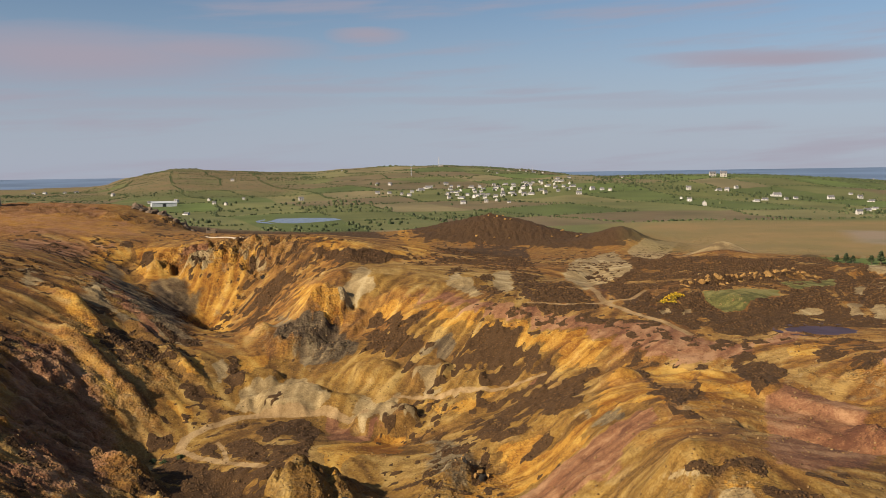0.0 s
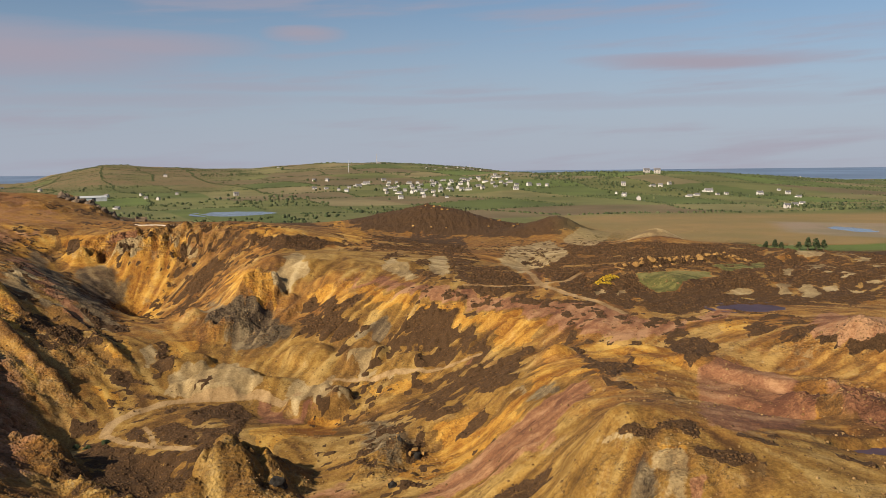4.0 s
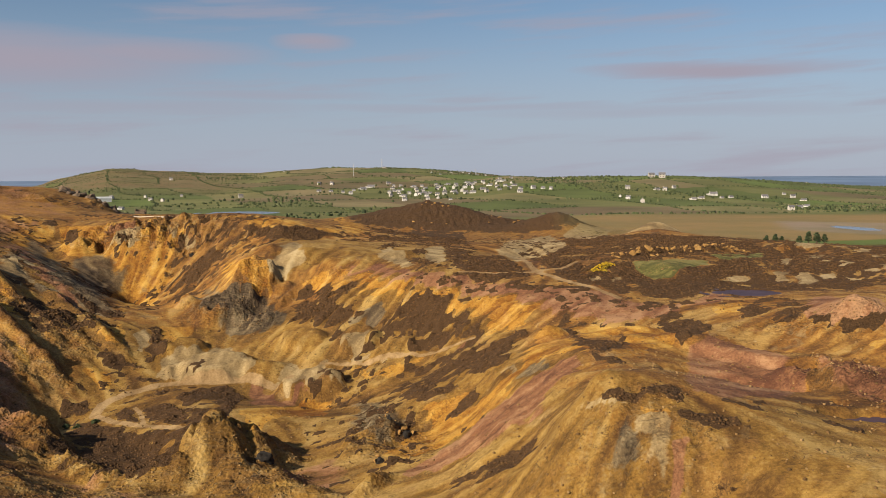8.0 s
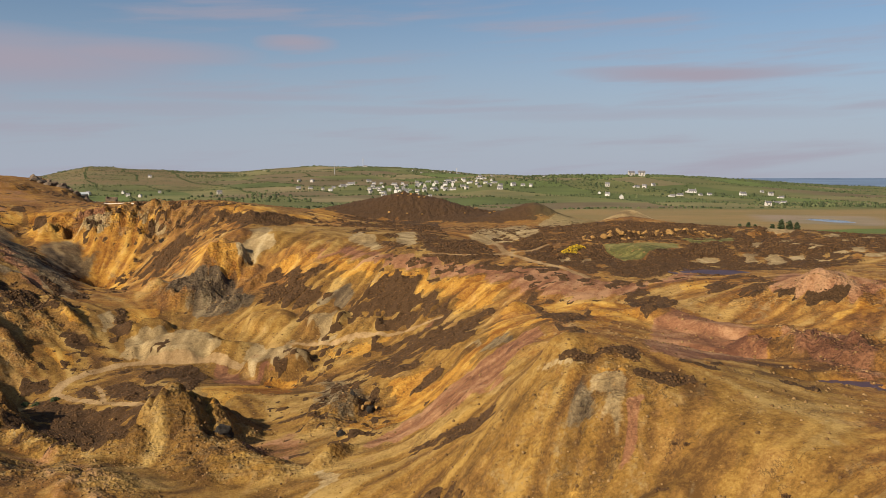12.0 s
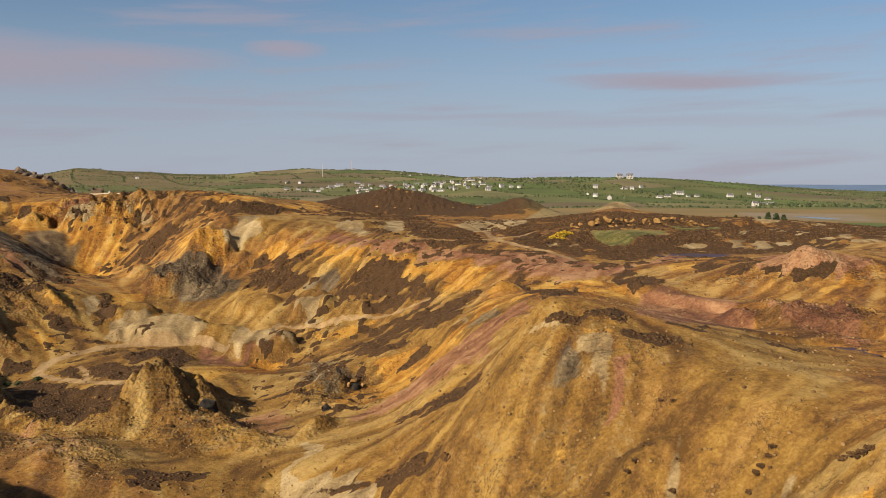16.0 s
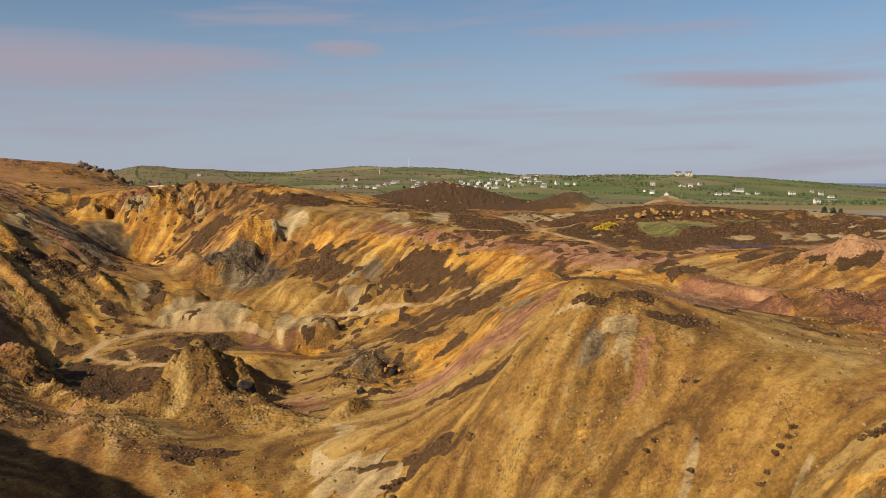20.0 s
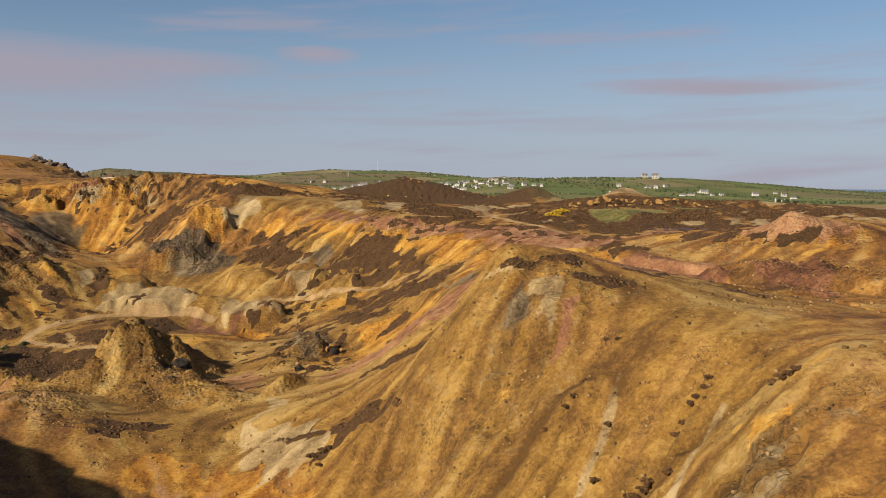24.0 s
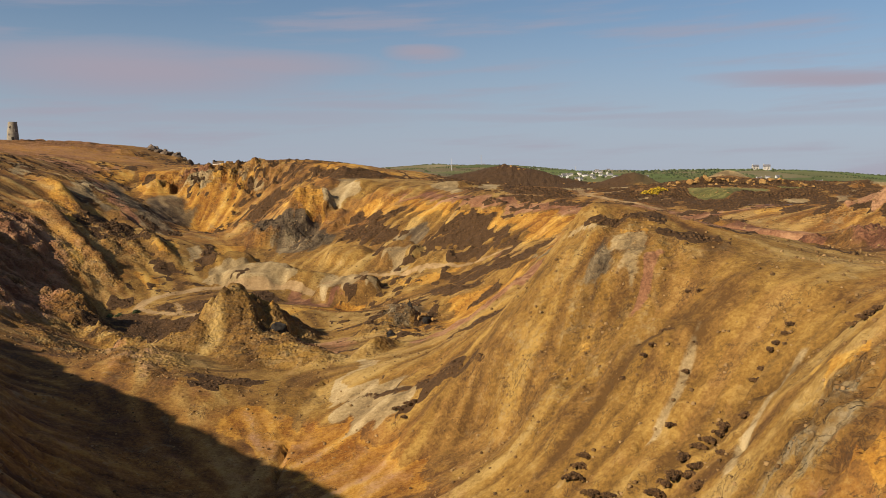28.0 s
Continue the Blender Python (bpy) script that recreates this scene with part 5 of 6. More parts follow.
# rock breaks into blocks and ledges
rock = np.maximum(rock, cover["rock"])
cliff = smooth(395, 418, gy) * smooth(460, 445, gy) * smooth(-60, -75, gx)
great = smooth(15, 30, gx) * smooth(175, 160, gy)
crack = smooth(0.35, 0.8, slope) * (1 - 0.65 * great) * (1 - np.clip(cover["yellow"] + 1.5 * cover["pale"], 0, 1) * 0.9)
big, small = blocks(gx + 0.6 * WARP_X, 0.7 * gy + 0.6 * WARP_Y, 5.2, 191), blocks(gx + 0.4 * WARP_X, gy, 2.3, 192)
gz = gz + near * rock * (1 + 1.2 * cliff) * (0.75 * big + 0.42 * small + 0.3 * lumpy(gx, gy, 4.6, 3, 91, 0.65))
gz = gz + near * (1 - 0.7 * rock) * crack * (0.3 * big + 0.18 * small)
gz = gz + near * rock * steep * 0.3 * np.sin(gz * 1.7 + 2.2 * fbm(gx, gy, 14, 2, 97))
# farmland beyond the mine: hedged fields of several greens
cover["field"] = np.maximum(smooth(640, 720, gy + 0.25 * np.abs(gx - 60)), smooth(300, 340, np.abs(gx)) * smooth(380, 460, gy))
jx, jy = gx + 30 * vnoise(gx / 170, gy / 170, 71), gy + 40 * vnoise(gx / 170, gy / 170, 72)
cell_x, cell_y = np.floor((jx + 0.35 * jy) / 105), np.floor((jy - 0.2 * jx) / 150)
pick = np.abs(np.sin(cell_x * 12.9898 + cell_y * 78.233) * 43758.5453) % 1.0
greens = np.array([(0.165, 0.165, 0.055), (0.105, 0.130, 0.034), (0.205, 0.18, 0.072), (0.235, 0.185, 0.09), (0.125, 0.165, 0.038), (0.18, 0.13, 0.068), (0.135, 0.14, 0.042)])
crop = greens[(pick * 6.999).astype(int)] * (1 + 0.22 * fbm(gx, gy, 60, 3, 78))[..., None]
moor = (smooth(-300, -480, gx * 2400 / np.maximum(gy, 900)) * smooth(1350, 1700, gy) * (0.9 + 0.5 * fbm(gx, gy, 120, 4, 77, 0.6)))[..., None].clip(0, 1)
crop = crop * (1 - moor) + np.array((0.20, 0.135, 0.065)) * moor
wide = inside([(120, 470), (240, 430), (420, 520), (470, 760), (260, 800), (150, 780)], 25)
crop[wide[0]] = crop[wide[0]] * (1 - wide[1][..., None]) + np.array((0.285, 0.19, 0.075)) * wide[1][..., None]
cover["field"][wide[0]] = np.maximum(cover["field"][wide[0]], wide[1] * smooth(480, 520, gy[wide[0]] + 0.3 * (gx[wide[0]] - 120)))
flats = inside([(296, 668), (372, 635), (345, 560), (300, 505), (272, 522), (260, 562)], 6)
crop[flats[0]] = crop[flats[0]] * (1 - flats[1][..., None]) + np.array((0.30, 0.225, 0.15)) * flats[1][..., None]
cover["field"][flats[0]] = np.maximum(cover["field"][flats[0]], flats[1])
meadow = inside([(188, 418), (330, 430), (330, 470), (190, 462)], 5)
crop[meadow[0]] = crop[meadow[0]] * (1 - meadow[1][..., None]) + np.array((0.12, 0.16, 0.035)) * meadow[1][..., None]
cover["field"][meadow[0]] = np.maximum(cover["field"][meadow[0]], meadow[1])
bare = smooth(0.50, 0.62, vnoise(gx / 6.5 + 0.3 * WARP_X, gy / 6.5, 161) + 0.45 * vnoise(gx / 2.9, gy / 2.9, 162)) * smooth(150, 170, gx) * smooth(262, 275, gy) * smooth(385, 370, gy)
cover["pale"] = np.maximum(cover["pale"], bare)
cover["red"] = np.maximum(cover["red"], 0.55 * bare * (vnoise(gx / 20, gy / 20, 163) > 0))
patch("heather", [(58, 300), (70, 362), (100, 420), (115, 410), (135, 395), (190, 425), (235, 440), (260, 400), (190, 300), (142, 262), (128, 272), (100, 266), (76, 280)], 3)
patch("heather", [(8, 340), (16, 392), (45, 402), (48, 345), (30, 330)], 4, 0.62)
patch("heather", [(-45, 705), (-12, 565), (45, 545), (95, 520), (150, 535), (150, 610), (70, 690)], 12)
patch("heather", [(-330, 660), (-225, 620), (-180, 600), (-130, 530), (-60, 505), (-30, 560), (-60, 690), (-200, 720)], 6, 0.8)
patch("red", [(-330, 560), (-330, 440), (-210, 440), (-150, 470), (-170, 520), (-215, 560)], 10, 0.5)
patch("pale", [(112, 428), (136, 424), (160, 432), (158, 446), (120, 448)], 3)
patch("yellow", [(-300, 520), (-240, 500), (-200, 520), (-170, 520), (-160, 500), (-230, 470), (-300, 480)], 9, 0.75)
cover["heather"] = cover["heather"] * (1 - np.clip(2.0 * np.maximum(cover["pale"] - 0.25, cover["green"]), 0, 1) * (gy > 235)) * (1 - smooth(0.5, 0.8, cover["yellow"]) * (gy < 300) * 0.7)
for k in ("yellow", "red", "pale"):
    cover[k] = np.clip(cover[k] + near * 0.07 * fbm(gx, gy, 7, 4, 121 + len(k)), 0, 1)
# heather frays into strands that hang down the slopes, and seeds itself in spots
spots = vnoise(gx / 2.6, gy / 2.6, 183) + 0.6 * vnoise(gx / 1.3, gy / 1.3, 184) + 0.12 * rill
lush = near * smooth(-0.25, 0.6, fbm(gx, gy, 34, 3, 185)) * smooth(225, 205, np.abs(gx)) * (1 - great) * smooth(175, 200, gy)
strands = cover["heather"] + near * (0.08 * rill * smooth(0.08, 0.4, slope) + 0.2 * fbm(gx, gy, 4.5, 4, 186, 0.65) - 0.6 * smooth(460, 420, gy) * smooth(0.3, 0.6, fbm(gx, gy, 11, 4, 188, 0.6) + 0.18 * streak))
cover["heather"] = np.clip(np.maximum(np.where(cover["heather"] > 0.02, strands, 0), 0.95 * lush * smooth(0.66, 0.98, spots + 0.38 * lush)), 0, 1)
cover["heather"] *= 1 - np.clip(1.6 * cover["tracks"], 0, 1)

gz = gz + near * 0.35 * np.clip(cover["heather"] * 2 - 0.7, 0, 1) * (0.6 + fbm(gx, gy, 1.9, 2, 61))


def sheet(name, z, mat):
    rows, cols = z.shape
    me = bpy.data.meshes.new(name)
    idx = np.arange(rows * cols).reshape(rows, cols)
    quads = np.stack([idx[:-1, :-1], idx[:-1, 1:], idx[1:, 1:], idx[1:, :-1]], -1).reshape(-1, 4)
    me.vertices.add(rows * cols)
    me.vertices.foreach_set("co", np.stack([gx, gy, z], -1).astype(np.float32).ravel())
    me.loops.add(quads.size)
    me.loops.foreach_set("vertex_index", quads.astype(np.int32).ravel())
    me.polygons.add(len(quads))
    me.polygons.foreach_set("loop_start", np.arange(0, quads.size, 4, dtype=np.int32))
    me.update(calc_edges=True)
    me.polygons.foreach_set("use_smooth", np.ones(len(quads), dtype=bool))
    me.materials.append(mat)
    return new(name, me)


ground = sheet("ground", gz, ground_mat)
tagged(ground, "orange and ochre mine workings with dark heather and farmland beyond", "ground", kind="structure")
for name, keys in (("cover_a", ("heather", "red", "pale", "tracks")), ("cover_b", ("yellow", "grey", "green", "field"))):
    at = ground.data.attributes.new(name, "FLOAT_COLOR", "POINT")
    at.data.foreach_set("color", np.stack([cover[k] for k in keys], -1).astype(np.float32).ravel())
at = ground.data.attributes.new("fields", "FLOAT_COLOR", "POINT")
at.data.foreach_set("color", np.concatenate([crop, np.ones((*crop.shape[:2], 1))], -1).astype(np.float32).ravel())

at = ground.data.attributes.new("rill", "FLOAT", "POINT")
at.data.foreach_set("value", (0.5 + 0.25 * rill).astype(np.float32).ravel())
at = ground.data.attributes.new("streak", "FLOAT", "POINT")
at.data.foreach_set("value", (0.5 + 0.25 * streak).astype(np.float32).ravel())
at = ground.data.attributes.new("tan", "FLOAT", "POINT")
at.data.foreach_set("value", cover["tan"].astype(np.float32).ravel())
at = ground.data.attributes.new("rock", "FLOAT", "POINT")
at.data.foreach_set("value", rock.astype(np.float32).ravel())


def land(x, y):
    """The height of the finished ground."""
    x, y = float(x), float(y)
    i, j = int(np.clip(np.searchsorted(GX, x) - 1, 0, len(GX) - 2)), int(np.clip(np.searchsorted(GY, y) - 1, 0, len(GY) - 2))
    u, v = (x - GX[i]) / (GX[i + 1] - GX[i]), (y - GY[j]) / (GY[j + 1] - GY[j])
    return float((gz[j, i] * (1 - u) + gz[j, i + 1] * u) * (1 - v) + (gz[j + 1, i] * (1 - u) + gz[j + 1, i + 1] * u) * v)


# ---------------------------------------------------------------- water
def water_material(name, colour, rough, size):
    m = Nodes(name)
    m.bump(m.noise(m.place((1, 0.4, 1)), size, 4, 0.6), 0.25, 0.5)
    tint = m.mix(m.step(m.noise(m.place(), size / 9, 3, 0.5), 0.35, 0.65), colour, tuple(c * 0.7 for c in colour))
    return m.finish(tint, rough)


sea_mat = water_material("sea_water", (0.15, 0.21, 0.31), 0.5, 0.02)
lake_mat = water_material("lake_water", (0.03, 0.05, 0.085), 0.12, 0.3)
pool_mat = water_material("stained_pool", (0.07, 0.045, 0.058), 0.6, 0.8)


def mesh_of(name, bm, mat, smooth_faces=False):
    me = bpy.data.meshes.new(name)
    bm.to_mesh(me)
    bm.free()
    me.materials.append(mat)
    if smooth_faces:
        me.polygons.foreach_set("use_smooth", np.ones(len(me.polygons), dtype=bool))
    return me


def part(name, bm, mat, parent, label=""):
    """One mesh object under a thing or a part."""
    ob = new(name, mesh_of(name, bm, mat))
    ob.parent = parent
    if label:
        ob["label"] = label
    return ob


def thing(name, x, y, z, label, category, group="", turn=0.0):
    ob = new(name)
    ob.empty_display_size = 0.5
    ob.matrix_basis = pose(x, y, z, 0, 0, math.degrees(turn))
    return tagged(ob, label, category, group)


def water(name, points, z, mat, label):
    bm = bmesh.new()
    top = [bm.verts.new((x, y, h)) for (x, y), h in zip(points, z if isinstance(z, tuple) else (z,) * len(points))]
    bm.faces.new(top)
    return tagged(new(name, mesh_of(name, bm, mat)), label, "water", kind="structure")


def oval(x, y, rx, ry, n=28):
    return [(x + rx * math.cos(a) , y + ry * math.sin(a)) for a in (2 * math.pi * k / n for k in range(n))]


water("sea", [(-3200, 1750), (3200, 1750), (3200, 4960), (-3200, 4960)], (2, 2, 42, 40), sea_mat, "calm blue sea beyond the coastal hills")
water("lake", oval(-142, 905, 44, 56), 33.3, lake_mat, "small blue lake among rough pasture")
water("pool", oval(114, 268, 15, 11), 35.2, pool_mat, "shallow purple-grey pool on the heath")
water("pond", oval(322, 598, 15, 40), 32.6, lake_mat, "shallow settling pond among sandy flats")
water("mine_drain", oval(88, 148, 12, 6), 29.0, pool_mat, "dark red water in a mine drain")


# ---------------------------------------------------------------- shapes
def box(bm, x0, x1, y0, y1, z0, z1):
    v = [bm.verts.new((x, y, z)) for z in (z0, z1) for x, y in ((x0, y0), (x1, y0), (x1, y1), (x0, y1))]
    for f in ((3, 2, 1, 0), (4, 5, 6, 7), (0, 1, 5, 4), (1, 2, 6, 5), (2, 3, 7, 6), (3, 0, 4, 7)):
        bm.faces.new([v[k] for k in f])


def rough_rock(rng, sx, sy, sz, jag=0.3, level_of=2):
    bm = bmesh.new()
    bmesh.ops.create_icosphere(bm, subdivisions=level_of, radius=1)
    off = Vector((rng.uniform(-90, 90), rng.uniform(-90, 90), rng.uniform(-90, 90)))
    for v in bm.verts:
        d = 1 + jag * noise.noise(v.co * 1.3 + off) + 0.6 * jag * noise.noise(v.co * 3.1 + off)
        q = v.co * d
        q = Vector((math.copysign(abs(q.x) ** 0.8, q.x), math.copysign(abs(q.y) ** 0.8, q.y), q.z))
        v.co = (q.x * sx, q.y * sy, max(q.z, -0.45) * sz)
    return bm


# ---------------------------------------------------------------- the mill tower on the hill
def mill_tower(x, y):
    z = land(x, y) - 0.8
    mill = thing("windmill_tower", x, y, z, "roofless round grey stone windmill tower on the hilltop", "windmill")
    n, high, r0, r1 = 32, 11.8, 3.55, 2.45
    bm = bmesh.new()
    rings = []
    for h, r in [(high * k / 12, r0 + (r1 - r0) * k / 12) for k in range(13)] + [(high, r1 - 0.6), (high - 2.5, r1 - 0.45), (0.4, r0 - 0.7)]:
        rings.append([bm.verts.new(((r + 0.05 * noise.noise(Vector((k, h, 3)))) * math.cos(2 * math.pi * k / n), r * math.sin(2 * math.pi * k / n),
                                    h + (0.35 * noise.noise(Vector((k * 0.6, 7, 1))) if h > high - 0.1 else 0))) for k in range(n)])
    for a, b in zip(rings, rings[1:]):
        for k in range(n):
            bm.faces.new((a[k], a[(k + 1) % n], b[(k + 1) % n], b[k]))
    part("tower_wall", bm, tower_stone, mill)
    # windows and doorway: near-black boxes with the inner shade painted on
    for angle, h, w, t in ((-1.75, 3.6, 0.8, 1.3), (-1.72, 8.0, 0.8, 1.2), (-0.5, 5.8, 0.8, 1.2), (-2.9, 5.6, 0.8, 1.2)):
        r = r0 + (r1 - r0) * h / high
        for name, grow, deep, mat in (("window_surround", 0.18, 0.10, wall_stone), ("window", 0.0, 0.16, void_shade)):
            bm = bmesh.new()
            box(bm, -w / 2 - grow, w / 2 + grow, -deep, 0.35, h - grow, h + t + grow)
            bm.transform(Matrix.Rotation(angle + math.pi / 2, 4, "Z") @ Matrix.Translation((0, -r + 0.03, 0)))
            frame_of = part(name, bm, mat, mill if grow else frame_of)
    bm = bmesh.new()
    box(bm, -0.7, 0.7, -0.14, 0.4, 0.5, 2.9)
    bm.transform(Matrix.Rotation(-1.1 + math.pi / 2, 4, "Z") @ Matrix.Translation((0, -r0 + 0.15, 0)))
    part("doorway", bm, void_shade, mill)
    return mill


mill_tower(-259.5, 525)


# ---------------------------------------------------------------- houses
def make_house(long, deep, eaves, pitch, wall, label, windows=3, chimneys=2, porch=False):
    house = thing("house", 0, 0, -500, label, "house", "houses of the village and farms")
    bm = bmesh.new()
    ridge = eaves + deep / 2 * pitch
    v = [bm.verts.new(p) for p in ((-long / 2, -deep / 2, -1.5), (long / 2, -deep / 2, -1.5), (long / 2, deep / 2, -1.5), (-long / 2, deep / 2, -1.5),
                                   (-long / 2, -deep / 2, eaves), (long / 2, -deep / 2, eaves), (long / 2, deep / 2, eaves), (-long / 2, deep / 2, eaves),
                                   (-long / 2, 0, ridge), (long / 2, 0, ridge))]
    for f in ((0, 1, 5, 4), (1, 2, 6, 9, 5), (2, 3, 7, 6), (3, 0, 4, 8, 7), (3, 2, 1, 0)):
        bm.faces.new([v[k] for k in f])
    part("wall", bm, wall, house)
    for side in (-1, 1):
        bm = bmesh.new()
        o, e = 0.35, 0.3
        a = [(-long / 2 - e, side * (deep / 2 + o), eaves - o * pitch + 0.06), (long / 2 + e, side * (deep / 2 + o), eaves - o * pitch + 0.06), (long / 2 + e, 0, ridge + 0.06), (-long / 2 - e, 0, ridge + 0.06)]
        low = [bm.verts.new(p) for p in a]
        top = [bm.verts.new((p[0], p[1], p[2] + 0.16)) for p in a]
        bm.faces.new(top)
        bm.faces.new(low[::-1])
        for k in range(4):
            bm.faces.new((low[k], low[(k + 1) % 4], top[(k + 1) % 4], top[k]))
        bmesh.ops.recalc_face_normals(bm, faces=bm.faces)
        roof = part("roof", bm, slate, house)
    for k in range(chimneys):
        x = (-1, 1)[k] * (long / 2 - 0.5)
        bm = bmesh.new()
        box(bm, x - 0.4, x + 0.4, -0.35, 0.35, ridge - 0.5, ridge + 1.1)
        part("chimney", bm, render_grey, roof)
    for k in range(windows):
        x = (k + 0.5) / windows * long - long / 2
        for z in ((1.0, 3.4) if eaves > 4 else (1.0,)):
            bm = bmesh.new()
            box(bm, x - 0.55, x + 0.55, -deep / 2 - 0.04, -deep / 2 + 0.1, z, z + 1.25)
            part("window", bm, paint_dark, house)
    bm = bmesh.new()
    box(bm, -0.5 + long * 0.12, 0.5 + long * 0.12, -deep / 2 - 0.05, -deep / 2 + 0.1, -0.2, 2.0)
    part("door", bm, bark, house)
    if porch:
        bm = bmesh.new()
        box(bm, -long / 2 - 4, -long / 2 + 0.01, -deep / 2 + 0.6, deep / 2 - 0.4, -1.5, 2.6)
        part("annexe", bm, wall, house)
    return house


kinds = [make_house(11, 7, 5.0, 0.8, render_white, "white rendered two-storey house with a slate roof"),
         make_house(13, 7, 2.7, 0.85, render_white, "low white cottage with a slate roof and annexe", 4, 2, True),
         make_house(9.5, 7, 5.0, 0.75, render_grey, "grey pebbledashed village house with a slate roof", 2, 1),
         make_house(10, 8, 2.8, 0.7, render_white, "cream bungalow with a dark slate roof", 3, 1)]
shed = thing("barn", 0, 0, -500, "long pale tin-roofed farm shed", "barn", "houses of the village and farms")
bm = bmesh.new()
box(bm, -14, 14, -6, 6, -1.5, 4)
part("wall", bm, shed_tin, shed)
bm = bmesh.new()
v = [bm.verts.new(p) for x in (-14.3, 14.3) for p in ((x, -6.4, 3.9), (x, 0, 5.8), (x, 6.4, 3.9), (x, 6.4, 4.1), (x, 0, 6.0), (x, -6.4, 4.1))]
for k in range(6):
    bm.faces.new((v[k], v[(k + 1) % 6], v[6 + (k + 1) % 6], v[6 + k]))
bm.faces.new(v[5::-1])
bm.faces.new(v[6:])
bmesh.ops.recalc_face_normals(bm, faces=bm.faces)
part("roof", bm, shed_tin, shed)
bm = bmesh.new()
box(bm, -2, 2, -6.06, -5.9, -0.5, 3.4)
part("door", bm, paint_dark, shed)

FARM = [(301, 1039, 9), (301, 1101, 7), (300, 1137, 6), (381, 1095, 6), (398, 1115, 7), (435, 1176, 10), (430, 1131, 6), (446, 1142, 6), (487, 1134, 9), (547, 1212, 6), (535, 1158, 7), (526, 1107, 7), (407, 882, 8), (446, 948, 6), (469, 979, 6), (340, 1249, 10), (378, 1236, 8), (388, 1233, 8), (412, 1269, 6), (437, 1465, 14), (455, 1466, 14), (918, 2315, 12), (988, 2206, 11), (846, 1778, 9)]
VILLAGE = [(-102, 1432, 9), (-83, 1423, 8), (-49, 1353, 8), (-34, 1467, 9), (-22, 1512, 11), (7, 1600, 10), (-115, 1610, 8), (-92, 1605, 9), (-48, 1437, 8), (-62, 1382, 7), (27, 1169, 7), (58, 1192, 6), (73, 1213, 7), (184, 1218, 9), (211, 1273, 8), (224, 1269, 8), (233, 1255, 7), (85, 1150, 6), (52, 1327, 7)]
HILLTOP = [(-2, 2268, 13), (99, 1918, 10), (114, 1869, 8), (154, 2103, 11), (201, 2177, 11), (220, 2165, 12), (241, 2171, 11), (-240, 2181, 11), (309, 1552, 12), (190, 2206, 11)]
COAST = [(-421, 1822, 10), (-209, 1341, 9), (-321, 1273, 6), (-349, 1355, 6), (-388, 1321, 8), (-380, 1234, 15), (-584, 1607, 9), (-914, 2026, 10), (-865, 1972, 10), (-804, 1930, 9), (-810, 2006, 11), (-302, 1377, 6), (-298, 1246, 6), (-423, 1308, 6), (-303, 1071, 6)]

rng = random.Random(5)
homes = []


def settle(x, y, wide, kind=None):
    """A house of about that width, with its front to the open side."""
    one = kind or rng.choice(kinds if wide < 12 else kinds[:2])
    turn = rng.choice((0, 0, 12, -15, 25, 80, -30))
    grow = max(0.5, min(1.15, wide / 11.0)) * rng.uniform(0.85, 1.1)
    made = copy_thing(one, pose(x, y, land(x, y) + 0.2, 0, 0, turn) @ Matrix.Scale(grow, 4))
    made.scale = (grow, grow, grow)
    homes.append((x, y))


for rows in (FARM, VILLAGE, HILLTOP, COAST):
    for x, y, wide in rows:
        settle(x, y, wide * 0.45 if rows is HILLTOP else wide * 0.85, shed if wide >= 15 else None)
for k in range(62):
    # the close rows of the village
    row = k % 5
    y = 1285 + row * 62 + rng.uniform(-14, 14)
    settle(y / 1340 * (12 + (k // 5) * 15.5 + rng.uniform(-6, 6)), y, 6.4)
for one in (*kinds, shed):
    for o in (*one.children_recursive, one):
        bpy.data.objects.remove(o)

# ---------------------------------------------------------------- masts on the hill
def mast(name, x, y, high, label, arms):
    one = thing(name, x, y, land(x, y) - 0.5, label, "mast")
    bm = bmesh.new()
    bmesh.ops.create_cone(bm, cap_ends=True, segments=6, radius1=0.9, radius2=0.3, depth=high, matrix=Matrix.Translation((0, 0, high / 2)))
    part("pole", bm, steel, one)
    for k in range(arms):
        bm = bmesh.new()
        z = high * (0.62 + 0.33 * k / max(1, arms - 1))
        box(bm, -1.5, 1.5, -0.25, 0.25, z, z + 0.8)
        part("antenna", bm, steel, one)


mast("radio_mast", -7, 2120, 22, "thin steel radio mast on the hilltop", 3)
mast("telecom_pole", -62, 1834, 24, "slim pale telephone mast in a field", 2)
mast("radio_mast", 215, 2160, 14, "thin steel radio mast on the hilltop", 2)


